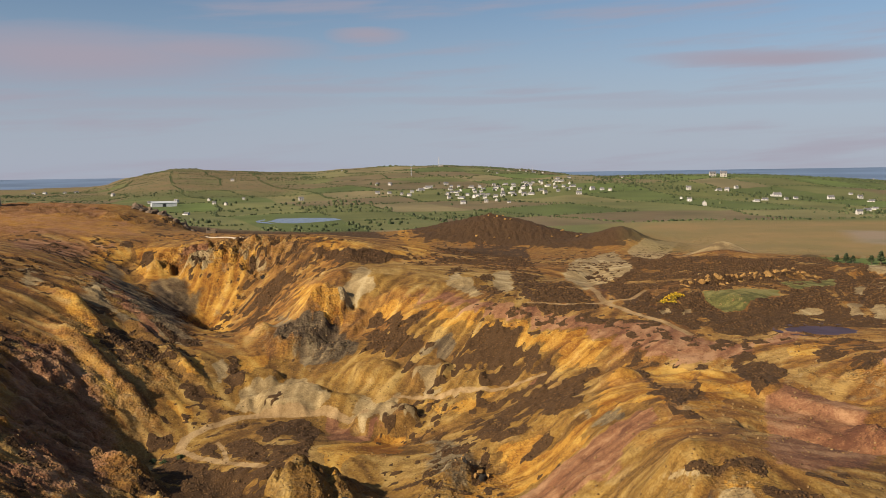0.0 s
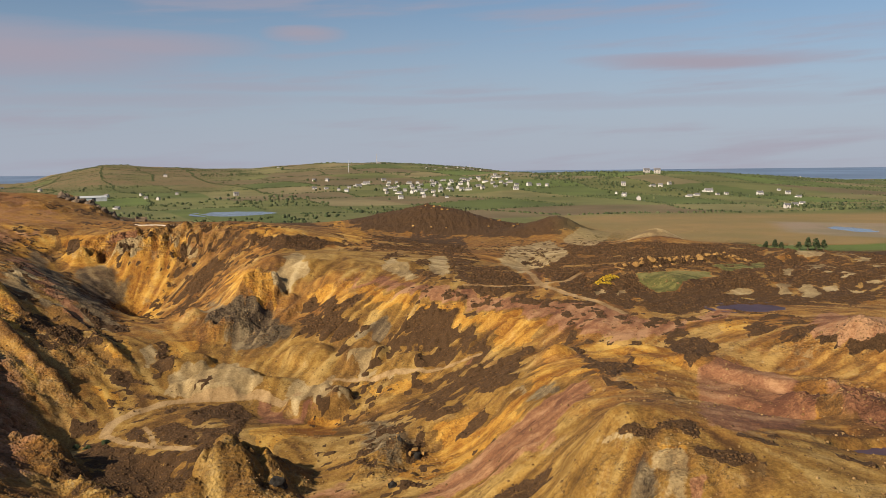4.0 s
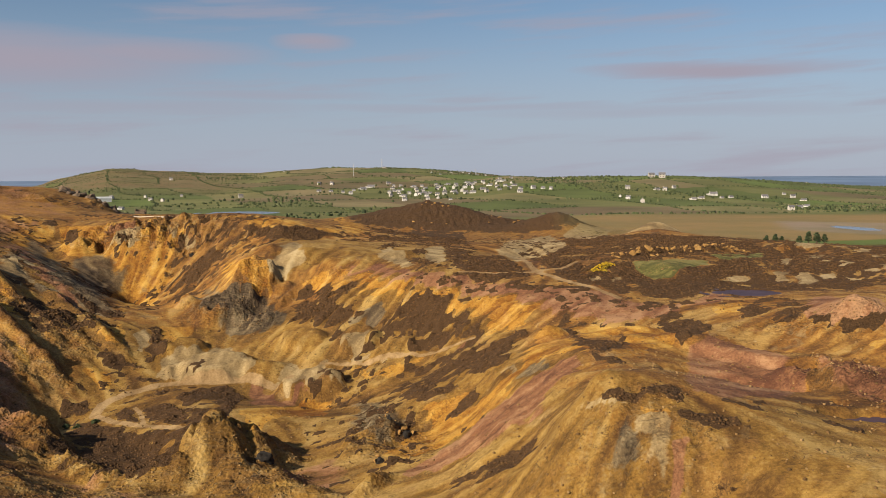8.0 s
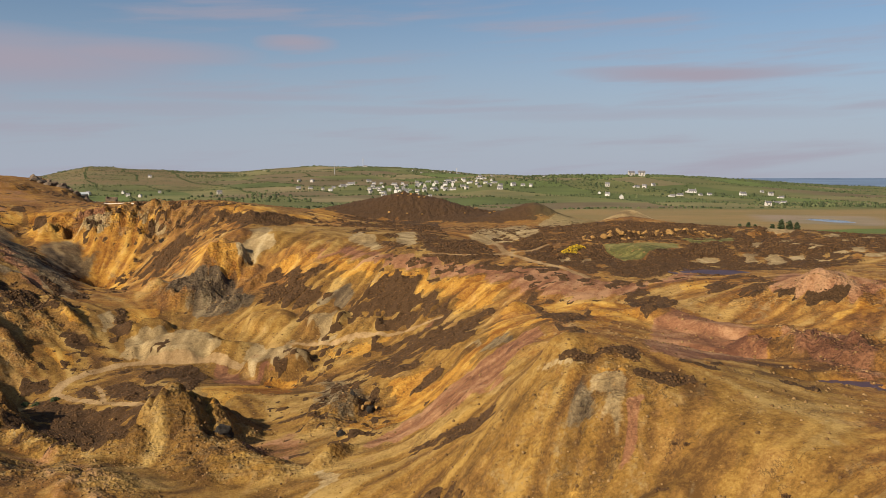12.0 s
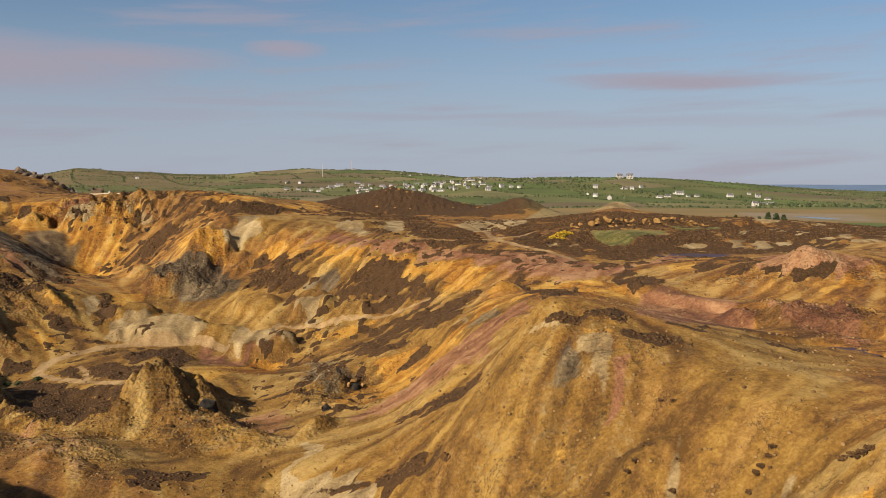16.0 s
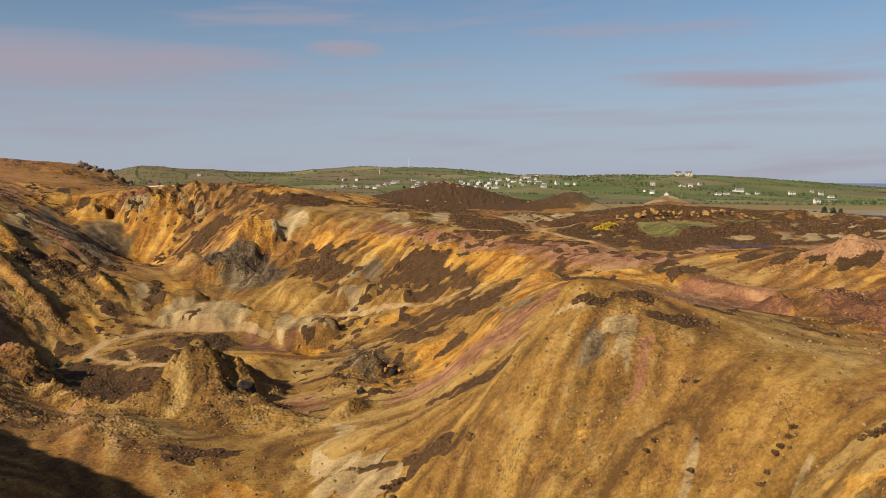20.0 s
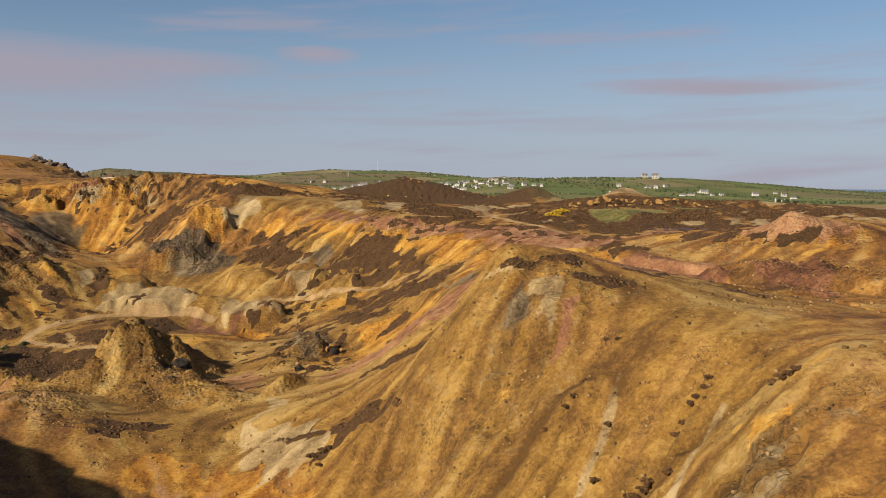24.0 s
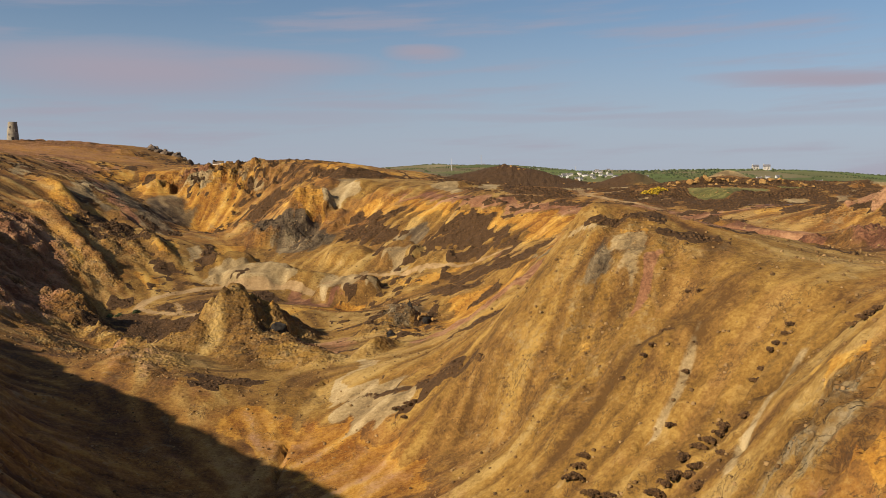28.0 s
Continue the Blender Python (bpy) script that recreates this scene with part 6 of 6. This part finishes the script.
# ---------------------------------------------------------------- joined small stuff
def scatter(name, places, shape, mat, label, category, flat=0.75):
    """One joined mesh of many small clumps; places are x, y, z, size."""
    verts, tris = shape
    n, k = len(places), len(verts)
    r = np.random.RandomState(len(places))
    turn, jitter = r.rand(n) * 6.283, 1 + 0.5 * (r.rand(n, k, 3) - 0.5)
    v = verts[None] * jitter
    c, s = np.cos(turn)[:, None], np.sin(turn)[:, None]
    size = places[:, 3][:, None]
    out = np.stack([(c * v[..., 0] - s * v[..., 1]) * size + places[:, 0][:, None], (s * v[..., 0] + c * v[..., 1]) * size + places[:, 1][:, None],
                    v[..., 2] * size * flat + places[:, 2][:, None]], -1).reshape(-1, 3)
    faces = (tris[None] + (np.arange(n) * k)[:, None, None]).reshape(-1, 3)
    me = bpy.data.meshes.new(name)
    me.vertices.add(len(out))
    me.vertices.foreach_set("co", out.astype(np.float32).ravel())
    me.loops.add(faces.size)
    me.loops.foreach_set("vertex_index", faces.astype(np.int32).ravel())
    me.polygons.add(len(faces))
    me.polygons.foreach_set("loop_start", np.arange(0, faces.size, 3, dtype=np.int32))
    me.update(calc_edges=True)
    me.materials.append(mat)
    return tagged(new(name, me), label, category, kind="stuff")


def ball(rings, n):
    v, f = [(0, 0, -0.3)], []
    for k in range(rings):
        a = math.pi * (0.35 + 0.62 * k / rings) - math.pi / 2
        for i in range(n):
            t = 2 * math.pi * (i + 0.5 * k) / n
            v.append((math.cos(a) * math.cos(t), math.cos(a) * math.sin(t), math.sin(a) + 0.3))
    v.append((0, 0, 1.15))
    for k in range(rings - 1):
        for i in range(n):
            a, b = 1 + k * n + i, 1 + k * n + (i + 1) % n
            f += [(a, b, b + n), (a, b + n, a + n)]
    last = len(v) - 1
    f += [(last - n + i, last - n + (i + 1) % n, last) for i in range(n)]
    return np.array(v, float), np.array(f)


def lands(x, y):
    i, j = np.clip(np.searchsorted(GX, x) - 1, 0, len(GX) - 2), np.clip(np.searchsorted(GY, y) - 1, 0, len(GY) - 2)
    u, v = (x - GX[i]) / (GX[i + 1] - GX[i]), (y - GY[j]) / (GY[j + 1] - GY[j])
    return ((gz[j, i] * (1 - u) + gz[j, i + 1] * u) * (1 - v) + (gz[j + 1, i] * (1 - u) + gz[j + 1, i + 1] * u) * v), (j, i)


rs = np.random.RandomState(9)
x, y = rs.uniform(-190, 215, 300000), 95 + 365 * rs.rand(300000) ** 1.2
z, (j, i) = lands(x, y)
frayed = cover["heather"][j, i] + 0.12 * vnoise(x / 1.6, y / 1.6, 132)
keep = (frayed > 0.45 + 0.3 * rs.rand(len(x))) & (cover["tracks"][j, i] < 0.4) & (rs.rand(len(x)) < 0.75)
size = rs.uniform(0.16, 0.46, len(x)) * (1 + 0.4 * (y > 300))
scatter("heather_tufts", np.stack([x, y, z - 0.1, size], -1)[keep], ball(2, 5), heather_leaf, "dark brown heather tufts over the mine ground", "heather", 0.55)
x, y = rs.uniform(-120, 150, 150000), 85 + 250 * rs.rand(150000) ** 1.3
z, (j, i) = lands(x, y)
loose = 0.25 + 0.9 * rock[j, i] + 0.5 * vnoise(x / 9, y / 9, 141)
keep = (rs.rand(len(x)) < loose * 0.5) & (cover["heather"][j, i] < 0.5)
size = 0.07 + 0.32 * rs.rand(len(x)) ** 5
scatter("scree_stones", np.stack([x, y, z, size], -1)[keep], ball(2, 5), scree_stone, "loose ochre stones lying on the slopes", "scree", 0.7)
# hedges and thickets between the far fields
x, y = rs.uniform(-1400, 1500, 420000), 690 + 1750 * rs.rand(420000)
ok = np.abs(x) < 0.62 * y
x, y = x[ok], y[ok]
px, py = x + 30 * vnoise(x / 170, y / 170, 71), y + 40 * vnoise(x / 170, y / 170, 72)
u, v = (px + 0.35 * py) / 105, (py - 0.2 * px) / 150
du, dv = np.abs(u - np.round(u)) * 105, np.abs(v - np.round(v)) * 150
gap = np.abs(np.sin(np.round(u) * 91.7 + np.floor(v) * 37.1) * 4375.5) % 1.0
gap2 = np.abs(np.sin(np.round(v) * 53.3 + np.floor(u) * 71.9) * 4375.5) % 1.0
keep = ((du < 2.6) & (gap < 0.72)) | ((dv < 2.8) & (gap2 < 0.75))
wood = (fbm(x, y, 150, 3, 151) > 0.62) & (rs.rand(len(x)) < 0.06)
scrub = (x * 2400 / y < -380) & (y > 1400) & (rs.rand(len(x)) < 0.10 + 0.25 * (fbm(x, y, 70, 2, 152) > 0.2))
keep = (keep | wood | scrub) & (np.hypot((x + 140) / 62, (y - 903) / 72) > 1.05) & ~((y < 800) & (x > 60) & (x < 470))
z, _ = lands(x, y)
size = rs.uniform(0.6, 1.6, len(x)) * (1 + 0.6 * wood) * (1 - 0.5 * scrub)
scatter("hedgerows", np.stack([x, y, z, size], -1)[keep], ball(2, 6), hedge_leaf, "dark green hedgerows and thickets between the fields", "hedge", 1.0)
near_home = np.array([(hx + rs.normal(0, 14), hy + rs.normal(0, 18) + 4) for hx, hy in homes for _ in range(2)])
z, _ = lands(near_home[:, 0], near_home[:, 1])
scatter("garden_trees", np.c_[near_home, z, rs.uniform(1.0, 2.5, len(z))], ball(3, 7), hedge_leaf, "dark garden trees round the houses", "trees", 1.3)


# ---------------------------------------------------------------- pines by the meadow
def pine(x, y, high, label):
    one = thing("pine_tree", x, y, land(x, y) - 0.2, label, "tree", "pines by the meadow")
    r = random.Random(int(x * 7 + y))
    bm = bmesh.new()
    bmesh.ops.create_cone(bm, cap_ends=True, segments=7, radius1=0.28, radius2=0.08, depth=high, matrix=Matrix.Translation((0, 0, high / 2)))
    for k in range(9):
        h, a, l = high * (0.4 + 0.06 * k), r.uniform(0, 6.28), high * r.uniform(0.12, 0.22)
        m = Matrix.Translation((0, 0, h)) @ Matrix.Rotation(a, 4, "Z") @ Matrix.Rotation(1.25, 4, "Y") @ Matrix.Translation((0, 0, l / 2))
        bmesh.ops.create_cone(bm, cap_ends=False, segments=4, radius1=0.08, radius2=0.03, depth=l, matrix=m)
    part("trunk", bm, bark, one)
    v, f = [], []
    for _ in range(260):
        h = r.uniform(0.34, 1.0)
        reach = high * 0.38 * (1.05 - h) ** 0.55 * r.uniform(0.35, 1.0)
        a = r.uniform(0, 6.28)
        c = Vector((reach * math.cos(a), reach * math.sin(a), high * h + r.uniform(-0.3, 0.3)))
        n = len(v)
        s = r.uniform(0.35, 0.75)
        for _ in range(4):
            v.append(c + Vector((r.uniform(-s, s), r.uniform(-s, s), r.uniform(-s, s) * 0.6)))
        f += [(n, n + 1, n + 2), (n, n + 2, n + 3), (n, n + 3, n + 1), (n + 1, n + 3, n + 2)]
    me = bpy.data.meshes.new("crown")
    me.from_pydata(v, [], f)
    me.materials.append(needles)
    crown = new("crown", me)
    crown.parent = one


for x, y, high in ((193, 431, 6.0), (195, 435, 6.5), (191, 436, 5.0), (197, 432, 5.0), (206, 423, 8.0), (208, 427, 9.0), (210, 422, 8.0), (212, 427, 8.5), (214, 423, 8.0), (204, 428, 6.0), (189, 433, 3.6)):
    pine(x, y, high * 0.66, "dark wind-bent pine at the meadow edge")


# ---------------------------------------------------------------- bushes
def bush(name, x, y, wide, high, mat, label, category, group=""):
    r = random.Random(int(x * 31 + y * 17))
    one = thing(name, x, y, land(x, y) - 0.1, label, category, group)
    bm = bmesh.new()
    for k in range(5):
        a = r.uniform(0, 6.28)
        m = Matrix.Rotation(a, 4, "Z") @ Matrix.Rotation(r.uniform(0.3, 0.9), 4, "Y") @ Matrix.Translation((0, 0, high * 0.35))
        bmesh.ops.create_cone(bm, cap_ends=False, segments=4, radius1=0.06, radius2=0.02, depth=high * 0.7, matrix=m)
    part("stems", bm, bark, one)
    lump, tris = ball(2, 6)
    v, f = [], []
    for _ in range(int(26 + 30 * wide)):
        d, a = math.sqrt(r.random()), r.uniform(0, 6.28)
        out = 0.75 + 0.35 * math.sin(3 * a + x)
        c = Vector((wide / 2 * d * out * math.cos(a), wide / 2 * d * out * math.sin(a), high * (0.75 - d * d * 0.7) * r.uniform(0.7, 1.1)))
        n, s = len(v), r.uniform(0.12, 0.27)
        for q in lump:
            v.append(c + Vector(tuple(q)) * s * r.uniform(0.6, 1.3))
        f += [tuple(int(k) + n for k in one_tri) for one_tri in tris]
    me = bpy.data.meshes.new("foliage")
    me.from_pydata(v, [], f)
    me.materials.append(mat)
    leaves = new("foliage", me)
    leaves.parent = one


for x, y, w in ((79.9, 315.1, 4.8), (76.3, 310.0, 3.4), (81.9, 317.0, 4.2), (83.5, 316.9, 3.2), (79.3, 310.1, 3.0)):
    bush("gorse_bush", x, y, w, w * 0.45, gorse_leaf, "gorse bush in full yellow bloom on the heath", "bush", "gorse on the heath")
for x, y, w in ((35.4, 108.3, 2.4), (36.4, 109.8, 2.0), (37.0, 111.3, 1.6), (37.3, 104.4, 2.2), (38.9, 101.9, 1.8), (51.9, 103.1, 2.0), (51.2, 102.8, 1.6), (50.0, 102.8, 1.8), (48.8, 102.4, 1.6), (47.2, 101.4, 2.2), (45.6, 99.4, 2.4), (44.6, 99.1, 1.8), (48.0, 99.2, 1.8), (46.9, 97.7, 1.6), (47.3, 94.8, 2.0), (43.7, 98.6, 2.2), (53.7, 101.7, 1.5), (48.1, 120.0, 1.2), (48.9, 119.1, 0.9), (49.4, 113.0, 0.9), (46.5, 107.2, 1.0), (55.9, 105.7, 1.2), (56.8, 106.8, 1.1), (58.0, 107.7, 0.9), (58.7, 107.9, 1.0), (59.8, 108.3, 0.9), (60.6, 109.0, 0.8), (63.9, 98.4, 1.4), (63.9, 96.1, 1.5), (64.3, 95.2, 1.3), (64.9, 95.0, 1.2), (52.2, 126.0, 0.7), (53.4, 124.5, 0.6), (50.3, 98.2, 1.0), (42.5, 118.2, 0.6), (46.2, 118.3, 0.8), (45.1, 118.0, 0.7), (10.0, 148.2, 1.6), (11.8, 148.6, 1.4), (12.8, 148.5, 1.0), (11.2, 146.0, 0.9)):
    bush("heather_bush", x, y, w * 1.25, w * 0.2, heather_leaf, "dark brown heather bush rooted in the scree", "bush", "heather bushes on the great slope")
for x, y in ((-79, 247), (-83, 250), (-75, 249)):
    bush("gorse_bush", x, y, 2.6, 1.2, hedge_leaf, "low dull green gorse on the pit floor", "bush", "green gorse in the pit")


# ---------------------------------------------------------------- rocks
def angular_rock(r, sx, sy, sz):
    """A broken block: the hull of a handful of scattered points, its foot cut flat."""
    bm = bmesh.new()
    for _ in range(16):
        d = Vector((r.gauss(0, 1), r.gauss(0, 1), r.gauss(0, 0.8))).normalized() * r.uniform(0.7, 1.15)
        bm.verts.new((d.x * sx, d.y * sy, max(d.z, -0.45) * sz))
    hull = bmesh.ops.convex_hull(bm, input=bm.verts)
    bmesh.ops.delete(bm, geom=[v for v in hull["geom_interior"] if isinstance(v, bmesh.types.BMVert)], context="VERTS")
    bmesh.ops.bevel(bm, geom=bm.edges[:], offset=0.05 * min(sx, sy, sz), segments=1, affect="EDGES")
    bmesh.ops.subdivide_edges(bm, edges=[e for e in bm.edges if e.calc_length() > 0.5 * sx], cuts=1)
    for v in bm.verts:
        v.co += 0.10 * sx * noise.noise_vector(v.co * 1.4 / sx + Vector((sx * 9, sy * 7, 3)))
    bmesh.ops.triangulate(bm, faces=bm.faces[:])
    return bm


def outcrop(x, y, sx, sy, sz, mat, label, group, sink=0.2, turn=0.0, name="boulder"):
    r = random.Random(int(x * 13 + y * 7))
    ob = new(name, mesh_of(name, angular_rock(r, sx, sy, sz), mat))
    ob.matrix_basis = pose(x, y, land(x, y) + sz * (0.45 - sink), 0, 0, turn)
    return tagged(ob, label, "rock", group)


rb = random.Random(4)
for k in range(30):
    t = (k + rb.random()) / 30
    x, y = -196 + 40 * t + rb.gauss(0, 2.0), 566 - 4 * t + rb.gauss(0, 3.0)
    s = rb.uniform(1.6, 4.2)
    outcrop(x, y, s, s * 0.75, s * rb.uniform(0.6, 1.0), dark_rock, "jagged dark brown rock outcrop at the end of the hill", "dark rocks by the hill", turn=rb.uniform(0, 180), name="rock_outcrop", sink=0.5)
for x, y, s, h in ((92, 333, 2.4, 1.5), (96, 335, 2.8, 2.2), (101, 338, 2.6, 1.9), (105, 340, 3, 2.3), (110, 343, 2.6, 1.8), (116, 346, 2.8, 2.4), (121, 349, 2.2, 2.0), (126, 352, 2.8, 2.2), (131, 355, 2.4, 2.0), (137, 358, 2.8, 1.9), (143, 361, 2.6, 1.6), (113, 349, 2.0, 1.4)):
    outcrop(x + (s * 53) % 3 - 1.5, y + (x * 17) % 7 - 3.5, s * 0.55, s * 0.42, h * 0.75, gold_rock, "pale ochre boulder among the heather", "boulders on the heath", turn=x * 37 % 180)
rb = random.Random(21)
for k in range(70):
    x = rb.uniform(88, 150)
    y = 331 + (x - 88) * 0.55 + rb.gauss(0, 4.5)
    s = rb.uniform(0.5, 1.4)
    outcrop(x, y, s, s * 0.7, s * rb.uniform(0.5, 0.95), gold_rock, "small pale ochre crag in the heather", "boulders on the heath", turn=rb.uniform(0, 180))
for k in range(26):
    x, y = rb.uniform(20, 118), rb.uniform(548, 606)
    s = rb.uniform(0.5, 1.6)
    outcrop(x, y, s, s * 0.7, s * rb.uniform(0.4, 0.8), gold_rock, "pale stone showing through the heather hill", "stones on the heather hill", turn=rb.uniform(0, 180))
# old adits: a near-black lump paints each mouth's shade, under a rough lintel
def adit_mouth(x, y, w, high, turn):
    adit = thing("adit_mouth", x, y, land(x, y) - 0.2, "dark mouth of an old mine adit under ochre rock", "cave", "old adits", turn)
    r = random.Random(int(w * 100))
    # solid lump, its dark colour standing in for the shaded hollow
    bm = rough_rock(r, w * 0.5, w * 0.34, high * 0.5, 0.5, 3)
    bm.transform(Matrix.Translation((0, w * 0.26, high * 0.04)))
    part("opening", bm, void_shade, adit)
    for dx, dy, dz, sx, sy, sz in () if w > 4 else ((-w * 0.55, 0.7, 0.2, 0.35, 0.7, 0.75), (w * 0.6, 0.9, 0.1, 0.3, 0.6, 0.55), (-w * 0.1, 1.3, 0.62, 0.85, 0.6, 0.5)):
        bm = angular_rock(r, w * sx * 0.42, w * sy * 0.45, high * sz * 0.5)
        bm.transform(Matrix.Translation((dx, dy, high * dz + high * sz * 0.25)))
        part("rock", bm, gold_rock, adit)


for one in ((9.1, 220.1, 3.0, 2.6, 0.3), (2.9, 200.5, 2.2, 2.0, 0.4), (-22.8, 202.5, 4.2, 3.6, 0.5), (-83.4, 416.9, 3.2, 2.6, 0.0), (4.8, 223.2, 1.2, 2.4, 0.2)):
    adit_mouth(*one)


# ---------------------------------------------------------------- wall along the far lip
wall = thing("stone_wall", -109, 456, land(-109, 456), "long low pale stone wall on the pit edge", "wall")
r = random.Random(3)
for k in range(30):
    t = k / 30
    x, y = -122 + 28 * t, 466 - 19 * t
    bm = bmesh.new()
    h = r.uniform(0.35, 0.5)
    box(bm, -0.56, 0.56, -0.3, 0.3, -1.0, h)
    bmesh.ops.bevel(bm, geom=bm.edges[:], offset=0.06, segments=1, affect="EDGES")
    bm.transform(Matrix.Translation((x + 109, y - 456, land(x, y) - land(-109, 456))) @ Matrix.Rotation(-0.6, 4, "Z"))
    part("stone_block", bm, wall_stone, wall)

# ---------------------------------------------------------------- small ruin behind the lip
hut = thing("ruined_hut", -126, 492, land(-126, 492) - 0.3, "small roofless ruin of dark stone", "ruin")
for x0, x1, y0, y1, h in ((-2.6, 2.6, -2, -1.5, 2.1), (-2.6, 2.6, 1.5, 2, 2.9), (-2.6, -2.1, -1.5, 1.5, 3.2), (2.1, 2.6, -1.5, 1.5, 1.6)):
    bm = bmesh.new()
    box(bm, x0, x1, y0, y1, 0, h)
    bmesh.ops.subdivide_edges(bm, edges=bm.edges[:], cuts=3)
    for v in bm.verts:
        v.co += 0.12 * noise.noise_vector(v.co * 1.7)
    part("wall", bm, dark_rock, hut)
